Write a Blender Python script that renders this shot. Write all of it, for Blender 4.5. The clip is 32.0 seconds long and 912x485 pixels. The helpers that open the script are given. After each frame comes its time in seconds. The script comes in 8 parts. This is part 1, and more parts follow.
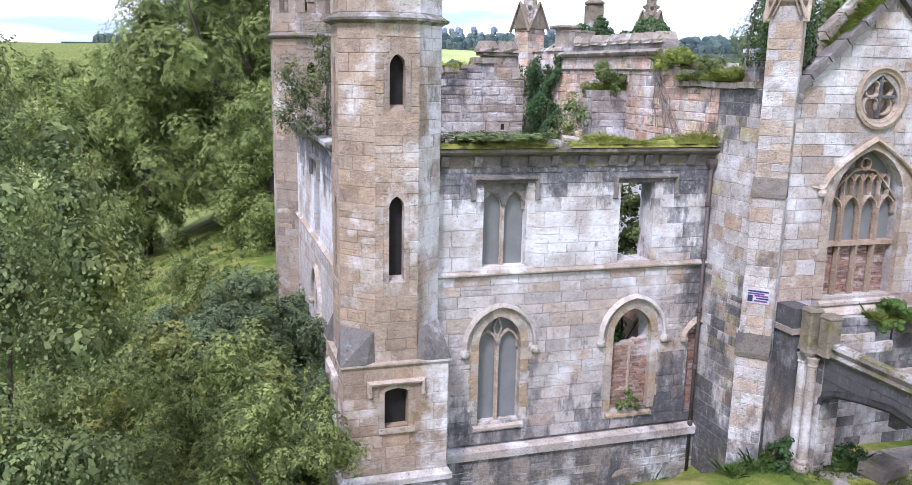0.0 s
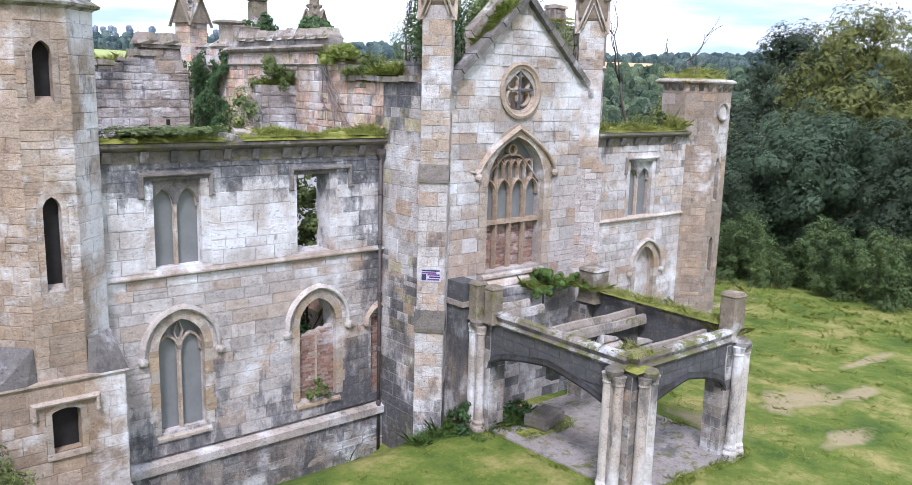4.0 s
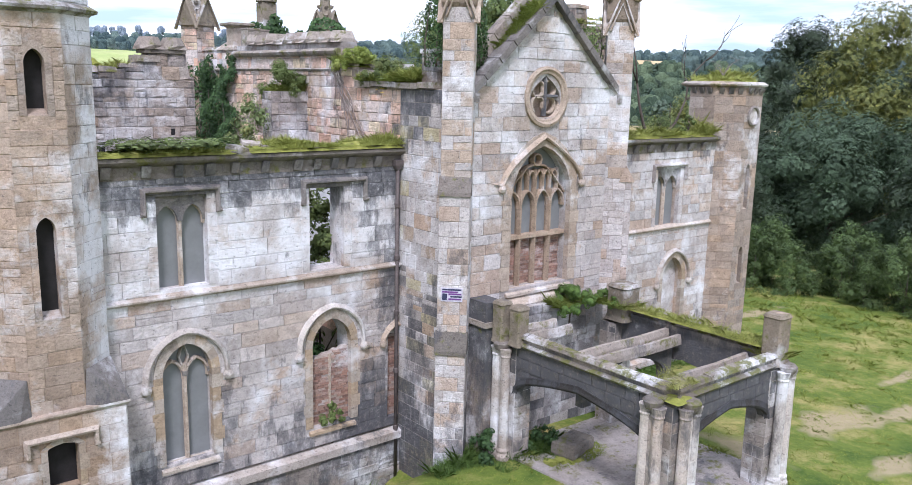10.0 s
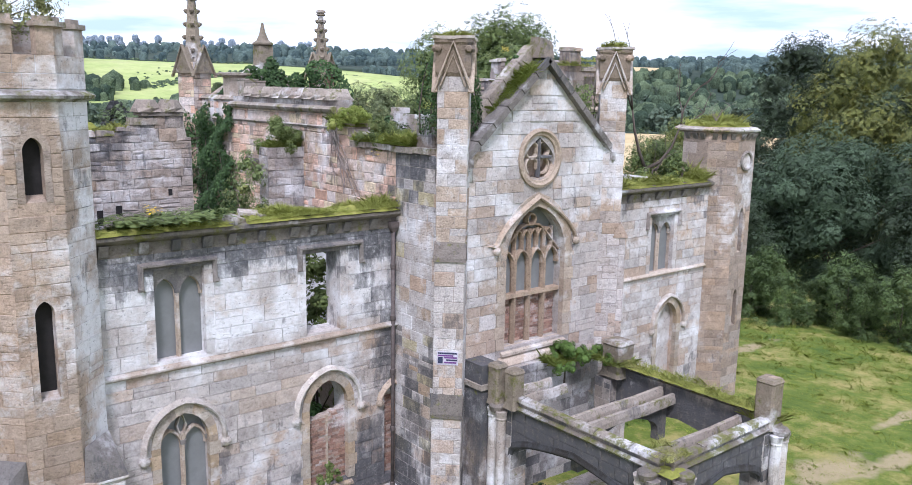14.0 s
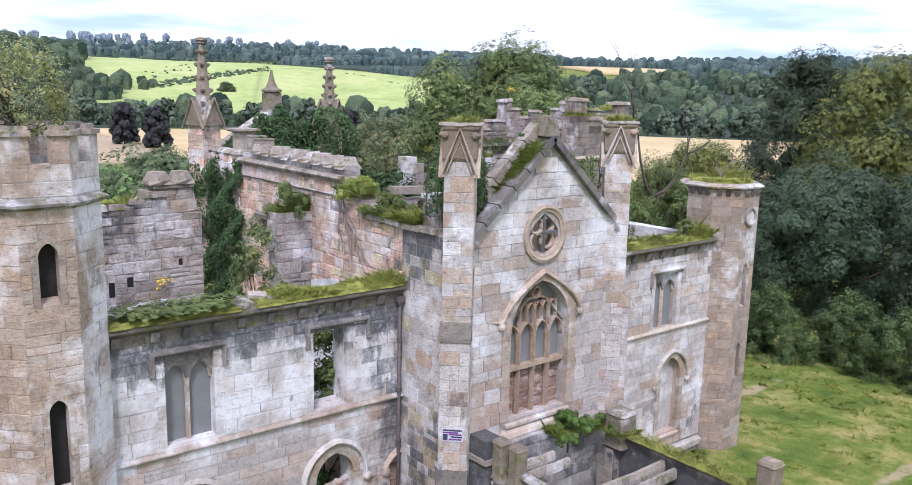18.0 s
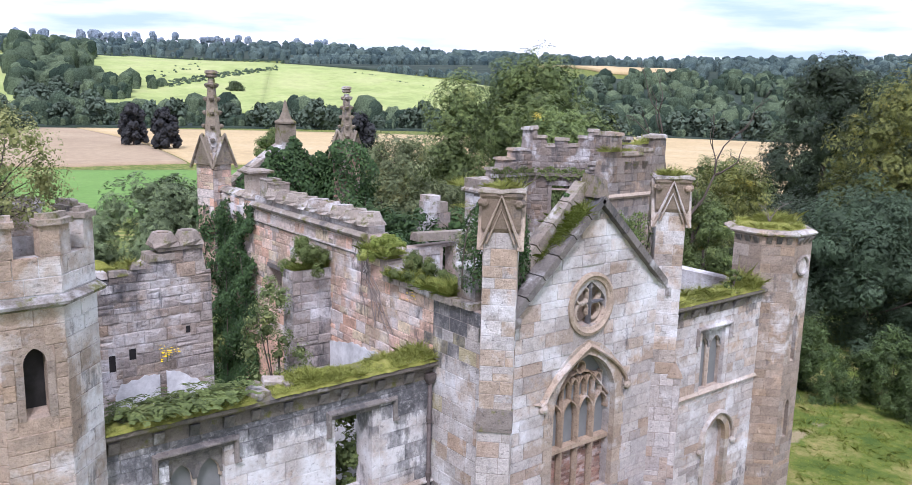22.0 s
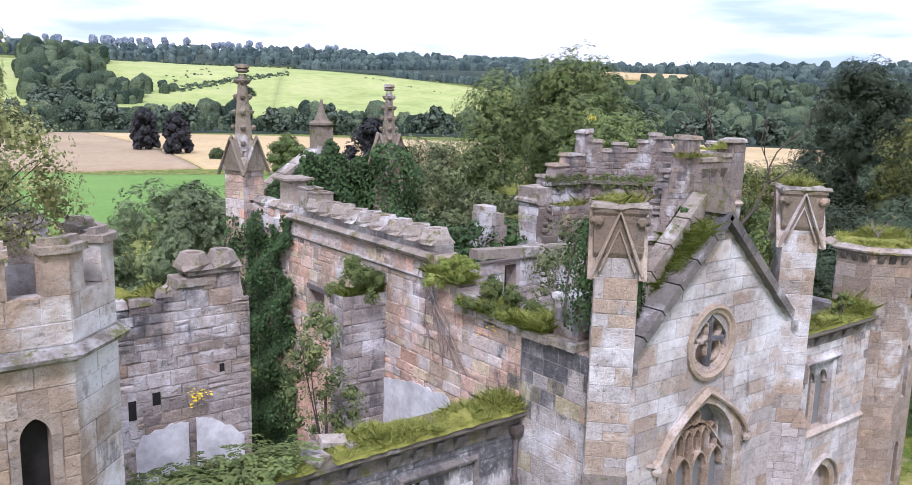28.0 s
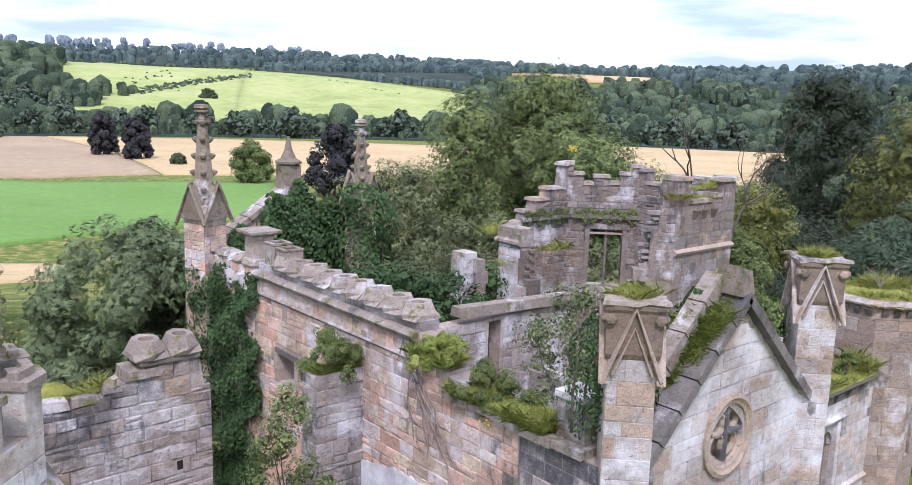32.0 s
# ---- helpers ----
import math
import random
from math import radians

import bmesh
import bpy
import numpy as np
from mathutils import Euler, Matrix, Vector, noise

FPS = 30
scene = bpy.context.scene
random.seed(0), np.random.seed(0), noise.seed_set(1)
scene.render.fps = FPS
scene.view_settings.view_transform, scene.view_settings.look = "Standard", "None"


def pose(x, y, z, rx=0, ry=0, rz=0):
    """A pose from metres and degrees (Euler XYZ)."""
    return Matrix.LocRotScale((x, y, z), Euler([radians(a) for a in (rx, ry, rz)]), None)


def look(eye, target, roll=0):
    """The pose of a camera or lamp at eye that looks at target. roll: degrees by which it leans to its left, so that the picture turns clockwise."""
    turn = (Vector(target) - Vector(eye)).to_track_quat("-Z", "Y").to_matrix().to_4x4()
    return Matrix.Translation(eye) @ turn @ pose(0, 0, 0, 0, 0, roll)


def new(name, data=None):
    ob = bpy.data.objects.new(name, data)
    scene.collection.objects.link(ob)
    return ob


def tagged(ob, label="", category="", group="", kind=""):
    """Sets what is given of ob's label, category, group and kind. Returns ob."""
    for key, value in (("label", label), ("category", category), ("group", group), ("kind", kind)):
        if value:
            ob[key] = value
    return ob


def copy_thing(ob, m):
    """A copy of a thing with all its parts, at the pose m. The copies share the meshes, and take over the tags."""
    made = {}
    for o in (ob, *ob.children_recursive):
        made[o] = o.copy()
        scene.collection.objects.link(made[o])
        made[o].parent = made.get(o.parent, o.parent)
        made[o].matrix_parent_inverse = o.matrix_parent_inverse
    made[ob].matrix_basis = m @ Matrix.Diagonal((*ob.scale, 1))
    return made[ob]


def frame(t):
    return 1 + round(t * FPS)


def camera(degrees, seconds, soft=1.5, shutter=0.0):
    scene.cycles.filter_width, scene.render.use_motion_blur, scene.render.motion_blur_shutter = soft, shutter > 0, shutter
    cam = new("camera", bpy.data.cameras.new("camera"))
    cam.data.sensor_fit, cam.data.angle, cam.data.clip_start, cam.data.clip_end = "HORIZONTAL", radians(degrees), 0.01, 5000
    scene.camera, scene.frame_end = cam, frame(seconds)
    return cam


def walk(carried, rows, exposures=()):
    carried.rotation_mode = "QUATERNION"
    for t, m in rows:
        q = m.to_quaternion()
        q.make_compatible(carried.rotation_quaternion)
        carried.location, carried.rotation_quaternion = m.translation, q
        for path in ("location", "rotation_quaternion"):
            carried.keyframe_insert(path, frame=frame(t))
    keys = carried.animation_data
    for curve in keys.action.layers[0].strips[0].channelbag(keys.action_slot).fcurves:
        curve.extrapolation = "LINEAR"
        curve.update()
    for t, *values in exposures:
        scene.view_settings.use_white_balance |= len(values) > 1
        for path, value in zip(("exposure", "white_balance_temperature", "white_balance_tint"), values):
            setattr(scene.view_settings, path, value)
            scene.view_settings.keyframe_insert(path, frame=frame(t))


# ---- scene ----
cam = camera(58.1, 32.0, soft=0.2)
PATH = [
    (0, (-7.059, -20.492, 8.864), (-6.472, -18.623, 8.460), 1.2),
    (0.5, (-7.062, -20.543, 8.842), (-6.432, -18.687, 8.441), 1.4),
    (1, (-7.085, -20.556, 8.863), (-6.278, -18.771, 8.463), 1.5),
    (1.5, (-7.097, -20.602, 8.849), (-6.126, -18.899, 8.458), 1.8),
    (2, (-7.115, -20.651, 8.801), (-5.977, -19.052, 8.419), 1.9),
    (2.5, (-7.184, -20.673, 8.730), (-5.928, -19.164, 8.349), 2.0),
    (3, (-7.172, -20.660, 8.658), (-5.913, -19.154, 8.277), 1.9),
    (3.5, (-7.145, -20.713, 8.580), (-5.887, -19.205, 8.203), 1.7),
    (5.5, (-7.168, -20.792, 8.596), (-5.908, -19.285, 8.217), 1.4),
    (6, (-7.155, -20.808, 8.639), (-5.896, -19.301, 8.259), 1.4),
    (6.5, (-7.179, -20.779, 8.652), (-5.922, -19.272, 8.269), 1.3),
    (7, (-7.244, -20.662, 8.706), (-5.990, -19.152, 8.321), 1.5),
    (7.5, (-7.224, -20.499, 8.716), (-5.965, -18.992, 8.333), 1.4),
    (8, (-7.099, -20.359, 8.733), (-5.828, -18.863, 8.349), 1.4),
    (8.5, (-6.893, -20.132, 8.750), (-5.632, -18.629, 8.363), 1.4),
    (9, (-6.692, -19.847, 8.742), (-5.442, -18.334, 8.355), 1.4),
    (9.5, (-6.558, -19.547, 8.761), (-5.303, -18.039, 8.376), 1.6),
    (10, (-6.475, -19.328, 8.793), (-5.233, -17.807, 8.411), 1.3),
    (10.5, (-6.472, -19.230, 8.899), (-5.229, -17.708, 8.524), 1.3),
    (11, (-6.481, -19.187, 9.201), (-5.243, -17.661, 8.832), 1.0),
    (11.5, (-6.479, -19.200, 9.563), (-5.235, -17.677, 9.197), 1.0),
    (12, (-6.477, -19.251, 9.835), (-5.243, -17.721, 9.468), 0.9),
    (12.5, (-6.459, -19.256, 10.043), (-5.222, -17.727, 9.678), 0.9),
    (13, (-6.443, -19.227, 10.170), (-5.208, -17.698, 9.804), 0.9),
    (13.5, (-6.421, -19.263, 10.291), (-5.181, -17.736, 9.926), 1.0),
    (14, (-6.383, -19.291, 10.366), (-5.136, -17.771, 10.000), 1.0),
    (14.5, (-6.402, -19.260, 10.454), (-5.170, -17.727, 10.090), 1.1),
    (16.5, (-6.498, -19.279, 11.482), (-5.264, -17.748, 11.119), 1.0),
    (17, (-6.486, -19.341, 11.905), (-5.252, -17.809, 11.543), 1.0),
    (17.5, (-6.488, -19.318, 12.270), (-5.255, -17.786, 11.905), 1.0),
    (18, (-6.367, -19.207, 12.597), (-5.131, -17.678, 12.228), 1.3),
    (18.5, (-6.189, -18.979, 12.940), (-4.953, -17.451, 12.569), 1.2),
    (19, (-6.023, -18.671, 13.313), (-4.783, -17.147, 12.940), 1.5),
    (19.5, (-5.872, -18.305, 13.659), (-4.645, -16.770, 13.286), 1.4),
    (20, (-5.782, -17.946, 13.897), (-4.555, -16.412, 13.524), 1.6),
    (20.5, (-5.707, -17.610, 14.011), (-4.474, -16.080, 13.639), 1.7),
    (21, (-5.588, -17.273, 14.049), (-4.359, -15.740, 13.677), 1.6),
    (21.5, (-5.448, -16.974, 14.062), (-4.216, -15.442, 13.693), 1.5),
    (22, (-5.321, -16.620, 14.024), (-4.100, -15.080, 13.651), 1.4),
    (22.5, (-5.231, -16.282, 13.982), (-4.006, -14.744, 13.614), 1.5),
    (23, (-5.154, -15.901, 13.903), (-3.924, -14.367, 13.537), 1.6),
    (23.5, (-5.105, -15.561, 13.796), (-3.887, -14.018, 13.427), 1.6),
    (24, (-5.060, -15.231, 13.730), (-3.846, -13.684, 13.363), 1.5),
    (24.5, (-4.997, -14.877, 13.689), (-3.775, -13.337, 13.323), 1.6),
    (25, (-4.953, -14.544, 13.657), (-3.729, -13.004, 13.294), 1.5),
    (25.5, (-4.881, -14.218, 13.653), (-3.662, -12.674, 13.293), 1.5),
    (27.5, (-4.548, -12.889, 13.703), (-3.327, -11.346, 13.344), 1.7),
    (28, (-4.405, -12.541, 13.672), (-3.201, -10.986, 13.312), 1.5),
    (28.5, (-4.285, -12.187, 13.723), (-3.066, -10.642, 13.367), 1.6),
    (29, (-4.280, -11.843, 14.049), (-3.066, -10.294, 13.694), 1.7),
    (29.5, (-4.318, -11.690, 14.314), (-3.105, -10.139, 13.967), 1.8),
    (30, (-4.015, -11.482, 14.566), (-2.805, -9.929, 14.216), 1.1),
    (30.5, (-3.832, -11.340, 14.706), (-2.619, -9.790, 14.352), 1.1),
    (31, (-3.692, -11.198, 14.703), (-2.486, -9.643, 14.345), 1.2),
    (31.5, (-3.618, -10.849, 14.793), (-2.399, -9.304, 14.437), 1.4),
    (32, (-3.450, -10.501, 14.926), (-2.179, -8.998, 14.572), 1.6),
]
walk(cam, [(t, look(eye, target, roll)) for t, eye, target, roll in PATH], [(0, 0.42, 5650, 23), (4, 0.34, 5680, 19), (13, 0.29, 5680, 19.5), (19, 0.2, 5700, 22.5), (32, 0.18, 5750, 25.5)])

# ---------- light ----------
world = bpy.data.worlds.new("sky")
scene.world = world
world.use_nodes = True
wn = world.node_tree.nodes
wl = world.node_tree.links
wn.clear()
w_out = wn.new("ShaderNodeOutputWorld")
w_bg = wn.new("ShaderNodeBackground")
w_sky = wn.new("ShaderNodeTexSky")
w_sky.sky_type = "NISHITA"
w_sky.sun_disc = False
SUN_EL, SUN_AZ = radians(52), radians(221)
w_sky.sun_elevation, w_sky.sun_rotation = SUN_EL, SUN_AZ
w_sky.air_density, w_sky.dust_density = 1.0, 2.5
# broken bright cloud over the sky
w_tc = wn.new("ShaderNodeTexCoord")
w_map = wn.new("ShaderNodeMapping")
w_map.inputs["Scale"].default_value = (1.4, 1.4, 9.0)
w_noise = wn.new("ShaderNodeTexNoise")
w_noise.inputs["Scale"].default_value = 2.2
w_noise.inputs["Detail"].default_value = 6
w_ramp = wn.new("ShaderNodeValToRGB")
w_ramp.color_ramp.elements[0].position, w_ramp.color_ramp.elements[1].position = 0.37, 0.52
w_ramp.color_ramp.elements[0].color = (0.1, 0.1, 0.1, 1)
w_mix = wn.new("ShaderNodeMix")
w_mix.data_type = "RGBA"
w_mix.inputs["B"].default_value = (12.6, 12.9, 13.4, 1)
wl.new(w_tc.outputs["Generated"], w_map.inputs["Vector"])
wl.new(w_map.outputs["Vector"], w_noise.inputs["Vector"])
wl.new(w_noise.outputs["Fac"], w_ramp.inputs["Fac"])
wl.new(w_ramp.outputs["Color"], w_mix.inputs["Factor"])
w_haze = wn.new("ShaderNodeMix")
w_haze.data_type = "RGBA"
w_haze.inputs["Factor"].default_value = 0.65
w_haze.inputs["B"].default_value = (7.0, 9.6, 11.2, 1)
wl.new(w_sky.outputs["Color"], w_haze.inputs["A"])
wl.new(w_haze.outputs["Result"], w_mix.inputs["A"])
wl.new(w_mix.outputs["Result"], w_bg.inputs["Color"])
w_bg.inputs["Strength"].default_value = 0.095
wl.new(w_bg.outputs["Background"], w_out.inputs["Surface"])

sun_data = bpy.data.lights.new("sun", "SUN")
sun_data.energy, sun_data.angle, sun_data.color = 3.0, radians(12), (1.0, 0.965, 0.92)
sun = new("sun", sun_data)
sun_dir = Vector((math.sin(SUN_AZ) * math.cos(SUN_EL), math.cos(SUN_AZ) * math.cos(SUN_EL), math.sin(SUN_EL)))
sun.matrix_world = look((0, 0, 60), Vector((0, 0, 60)) - sun_dir)

# ---------- materials ----------
def nodes_of(name):
    m = bpy.data.materials.new(name)
    m.use_nodes = True
    nt = m.node_tree
    b = nt.nodes["Principled BSDF"]
    b.inputs["Specular IOR Level"].default_value = 0.25
    return m, nt, b


def noise_node(nt, scale, detail=4.0, rough=0.55, stretch=None, world_space=True):
    n = nt.nodes.new("ShaderNodeTexNoise")
    n.inputs["Scale"].default_value, n.inputs["Detail"].default_value, n.inputs["Roughness"].default_value = scale, detail, rough
    if world_space:
        g = nt.nodes.new("ShaderNodeNewGeometry")
        src = g.outputs["Position"]
    else:
        g = nt.nodes.new("ShaderNodeTexCoord")
        src = g.outputs["Object"]
    if stretch:
        mp = nt.nodes.new("ShaderNodeMapping")
        mp.inputs["Scale"].default_value = stretch
        nt.links.new(src, mp.inputs["Vector"])
        src = mp.outputs["Vector"]
    nt.links.new(src, n.inputs["Vector"])
    return n.outputs["Fac"]


def ramp_node(nt, fac, stops, interp="LINEAR"):
    r = nt.nodes.new("ShaderNodeValToRGB")
    r.color_ramp.interpolation = interp
    e = r.color_ramp.elements
    while len(e) < len(stops):
        e.new(0.5)
    for k, (p, c) in zip(e, stops):
        k.position = p
        k.color = (*c, 1) if len(c) == 3 else c
    nt.links.new(fac, r.inputs["Fac"])
    return r.outputs["Color"]


def grey(v):
    return (v, v, v)


def mix_node(nt, fac, a, b, mode="MIX"):
    m = nt.nodes.new("ShaderNodeMix")
    m.data_type, m.blend_type = "RGBA", mode
    for key, val in (("Factor", fac), ("A", a), ("B", b)):
        if isinstance(val, (int, float)):
            m.inputs[key].default_value = val
        elif isinstance(val, tuple):
            m.inputs[key].default_value = (*val, 1)
        else:
            nt.links.new(val, m.inputs[key])
    return m.outputs["Result"]


def bump_node(nt, b, height, strength, dist=0.02):
    n = nt.nodes.new("ShaderNodeBump")
    n.inputs["Strength"].default_value, n.inputs["Distance"].default_value = strength, dist
    nt.links.new(height, n.inputs["Height"])
    nt.links.new(n.outputs["Normal"], b.inputs["Normal"])


def math_node(nt, op, a, b=0.0, clamp=False):
    m = nt.nodes.new("ShaderNodeMath")
    m.operation, m.use_clamp = op, clamp
    for k, v in enumerate((a, b)):
        if isinstance(v, (int, float)):
            m.inputs[k].default_value = v
        else:
            nt.links.new(v, m.inputs[k])
    return m.outputs[0]


def stone(name, palette, lime=0.3, soot=0.3, belts=(), moss=0.0, by_island=False, bump=0.7, own=0.6, rust=0.3, washes=(), blocky=0.16):
    """Weathered sandstone: one tint a block, iron-stained blocks and zones, mottling, pale lime wash, black crust in streaks, lichen."""
    m, nt, b = nodes_of(name)
    if by_island:
        rnd = nt.nodes.new("ShaderNodeNewGeometry").outputs["Random Per Island"]
    else:
        rnd = nt.nodes.new("ShaderNodeObjectInfo").outputs["Random"]

    def other(k):
        return math_node(nt, "FRACT", math_node(nt, "MULTIPLY", rnd, k))
    n = len(palette)
    col = ramp_node(nt, rnd, [((k + 0.0) / n, c) for k, c in enumerate(palette)], "CONSTANT")
    mean = tuple(sum(c[k] for c in palette) / n for k in range(3))
    wide = ramp_node(nt, noise_node(nt, 0.42, 6, 0.62), [(0.34, tuple(mean[k] * (0.86, 0.78, 0.7)[k] for k in range(3))), (0.5, mean), (0.66, tuple(min(0.85, mean[k] * (1.12, 1.15, 1.18)[k]) for k in range(3)))])
    col = mix_node(nt, own, wide, col)
    col = mix_node(nt, 0.7, col, ramp_node(nt, other(17.0), [(0, grey(0.8)), (0.5, grey(1.02)), (1, grey(1.2))]), "MULTIPLY")
    if rust:
        # iron in the stone: some blocks, and zones of the wall
        zone = math_node(nt, "ADD", noise_node(nt, 0.55, 6, 0.7), math_node(nt, "MULTIPLY", math_node(nt, "SUBTRACT", other(53.0), 0.5), 0.11))
        f = ramp_node(nt, zone, [(0.66 - rust * 0.22, grey(0)), (0.74 - rust * 0.22, grey(0.85))])
        col = mix_node(nt, f, col, mix_node(nt, noise_node(nt, 3.1, 5, 0.7), (0.39, 0.275, 0.195), (0.53, 0.415, 0.325)))
    mott = noise_node(nt, 3.4, 8, 0.78)
    col = mix_node(nt, 0.7, col, ramp_node(nt, mott, [(0.3, grey(0.55)), (0.5, grey(1.0)), (0.7, grey(1.28))]), "MULTIPLY")
    grain = noise_node(nt, 19, 6, 0.8)
    col = mix_node(nt, 0.55, col, ramp_node(nt, grain, [(0.3, grey(0.5)), (0.5, grey(1.0)), (0.7, grey(1.3))]), "MULTIPLY")
    # pockmarks and open bedding
    pit = noise_node(nt, 8.5, 3, 0.6, (1, 1, 1.7))
    pits = ramp_node(nt, pit, [(0.62, grey(1)), (0.68, grey(0.5)), (0.76, grey(0.28))])
    if lime:
        lm = math_node(nt, "ADD", noise_node(nt, 0.6, 7, 0.66), math_node(nt, "MULTIPLY", math_node(nt, "SUBTRACT", other(37.0), 0.5), 0.06))
        for axis, full, none, amount in washes:
            g = nt.nodes.new("ShaderNodeNewGeometry")
            sep = nt.nodes.new("ShaderNodeSeparateXYZ")
            nt.links.new(g.outputs["Position"], sep.inputs[0])
            mr = nt.nodes.new("ShaderNodeMapRange")
            mr.inputs["From Min"].default_value, mr.inputs["From Max"].default_value = full, none
            mr.inputs["To Min"].default_value, mr.inputs["To Max"].default_value = amount, 0.0
            nt.links.new(sep.outputs[axis], mr.inputs["Value"])
            lm = math_node(nt, "ADD", lm, mr.outputs["Result"])
        f = ramp_node(nt, lm, [(0.58 - lime * 0.3, grey(0)), (0.75 - lime * 0.3, grey(0.82))])
        col = mix_node(nt, f, col, mix_node(nt, ramp_node(nt, noise_node(nt, 5, 7, 0.8), [(0.25, grey(0)), (0.5, grey(1))]), (0.54, 0.528, 0.53), (0.84, 0.84, 0.865)))
    col = mix_node(nt, 0.7, col, pits, "MULTIPLY")
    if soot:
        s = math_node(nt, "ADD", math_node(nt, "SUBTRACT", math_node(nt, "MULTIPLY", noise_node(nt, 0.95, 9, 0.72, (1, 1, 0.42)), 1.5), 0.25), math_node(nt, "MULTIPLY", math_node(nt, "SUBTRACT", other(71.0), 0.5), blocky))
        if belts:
            # belts of crust, some with shade painted in: axis, where full, where none, how much
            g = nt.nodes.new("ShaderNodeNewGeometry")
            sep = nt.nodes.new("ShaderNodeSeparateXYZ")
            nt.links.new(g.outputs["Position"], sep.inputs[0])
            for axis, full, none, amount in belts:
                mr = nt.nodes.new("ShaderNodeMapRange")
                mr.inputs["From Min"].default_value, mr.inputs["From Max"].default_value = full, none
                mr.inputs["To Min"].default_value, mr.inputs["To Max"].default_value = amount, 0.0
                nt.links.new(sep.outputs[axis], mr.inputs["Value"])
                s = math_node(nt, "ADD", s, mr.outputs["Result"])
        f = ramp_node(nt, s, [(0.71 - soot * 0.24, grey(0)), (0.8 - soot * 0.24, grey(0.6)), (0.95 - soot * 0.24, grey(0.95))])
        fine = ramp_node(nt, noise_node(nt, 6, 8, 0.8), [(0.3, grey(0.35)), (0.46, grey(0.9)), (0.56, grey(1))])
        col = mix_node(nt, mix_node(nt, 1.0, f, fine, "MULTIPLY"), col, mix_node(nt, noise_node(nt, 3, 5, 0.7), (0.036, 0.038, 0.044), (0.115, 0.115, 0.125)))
    if moss:
        f = ramp_node(nt, noise_node(nt, 2.3, 7, 0.7), [(0.62 - moss * 0.25, grey(0)), (0.72 - moss * 0.25, grey(0.9))])
        col = mix_node(nt, f, col, mix_node(nt, noise_node(nt, 14, 4), (0.06, 0.075, 0.02), (0.2, 0.19, 0.05)))
    nt.links.new(col, b.inputs["Base Color"])
    b.inputs["Roughness"].default_value = 0.92
    h = math_node(nt, "SUBTRACT", math_node(nt, "ADD", math_node(nt, "MULTIPLY", grain, 0.6), noise_node(nt, 5, 7, 0.75)), math_node(nt, "MULTIPLY", pit, 0.5))
    bump_node(nt, b, h, min(1.0, bump * 1.1), 0.055)
    return m


def plain(name, base, rough=0.8, vary=0.25, scale=6.0, metal=0.0, bump=0.2):
    m, nt, b = nodes_of(name)
    f = noise_node(nt, scale, 6, 0.65)
    lo, hi = tuple(c * (1 - vary) for c in base), tuple(min(1, c * (1 + vary)) for c in base)
    col = ramp_node(nt, f, [(0.3, lo), (0.7, hi)])
    col = mix_node(nt, vary, col, ramp_node(nt, noise_node(nt, scale * 6, 4, 0.7), [(0.3, grey(0.6)), (0.7, grey(1.2))]), "MULTIPLY")
    nt.links.new(col, b.inputs["Base Color"])
    b.inputs["Roughness"].default_value, b.inputs["Metallic"].default_value = rough, metal
    bump_node(nt, b, noise_node(nt, scale * 5, 5, 0.7), bump, 0.02)
    return m


def foliage(name, dark, light, tip=None, glow=0.16, even=0.25, clump=0.35, cut=0.0):
    """Leaves: tint by leaf and by branch, a little light coming through; cut: leaflets to the metre of a spray."""
    m, nt, b = nodes_of(name)
    isl = nt.nodes.new("ShaderNodeNewGeometry").outputs["Random Per Island"]
    col = mix_node(nt, mix_node(nt, even, isl, grey(0.5)), dark, light)
    big = noise_node(nt, clump, 4, 0.6)
    col = mix_node(nt, 0.7, col, ramp_node(nt, big, [(0.3, grey(0.5)), (0.7, grey(1.45))]), "MULTIPLY")
    if tip:
        col = mix_node(nt, ramp_node(nt, noise_node(nt, 0.5, 5, 0.7), [(0.56, grey(0)), (0.68, grey(0.7))]), col, tip)
    info = nt.nodes.new("ShaderNodeObjectInfo").outputs["Random"]
    col = mix_node(nt, 0.6, col, ramp_node(nt, info, [(0, grey(0.75)), (1, grey(1.25))]), "MULTIPLY")
    nt.links.new(col, b.inputs["Base Color"])
    b.inputs["Roughness"].default_value = 0.65
    tr = nt.nodes.new("ShaderNodeBsdfTranslucent")
    nt.links.new(col, tr.inputs["Color"])
    mx = nt.nodes.new("ShaderNodeMixShader")
    mx.inputs["Fac"].default_value = glow
    out = nt.nodes["Material Output"]
    nt.links.new(b.outputs[0], mx.inputs[1])
    nt.links.new(tr.outputs[0], mx.inputs[2])
    last = mx.outputs[0]
    if cut:
        gap = nt.nodes.new("ShaderNodeBsdfTransparent")
        mask = nt.nodes.new("ShaderNodeMixShader")
        nt.links.new(ramp_node(nt, noise_node(nt, cut, 1.5, 0.5), [(0.0, grey(0)), (0.49, grey(1))], "CONSTANT"), mask.inputs["Fac"])
        nt.links.new(gap.outputs[0], mask.inputs[1])
        nt.links.new(last, mask.inputs[2])
        last = mask.outputs[0]
    nt.links.new(last, out.inputs["Surface"])
    return m


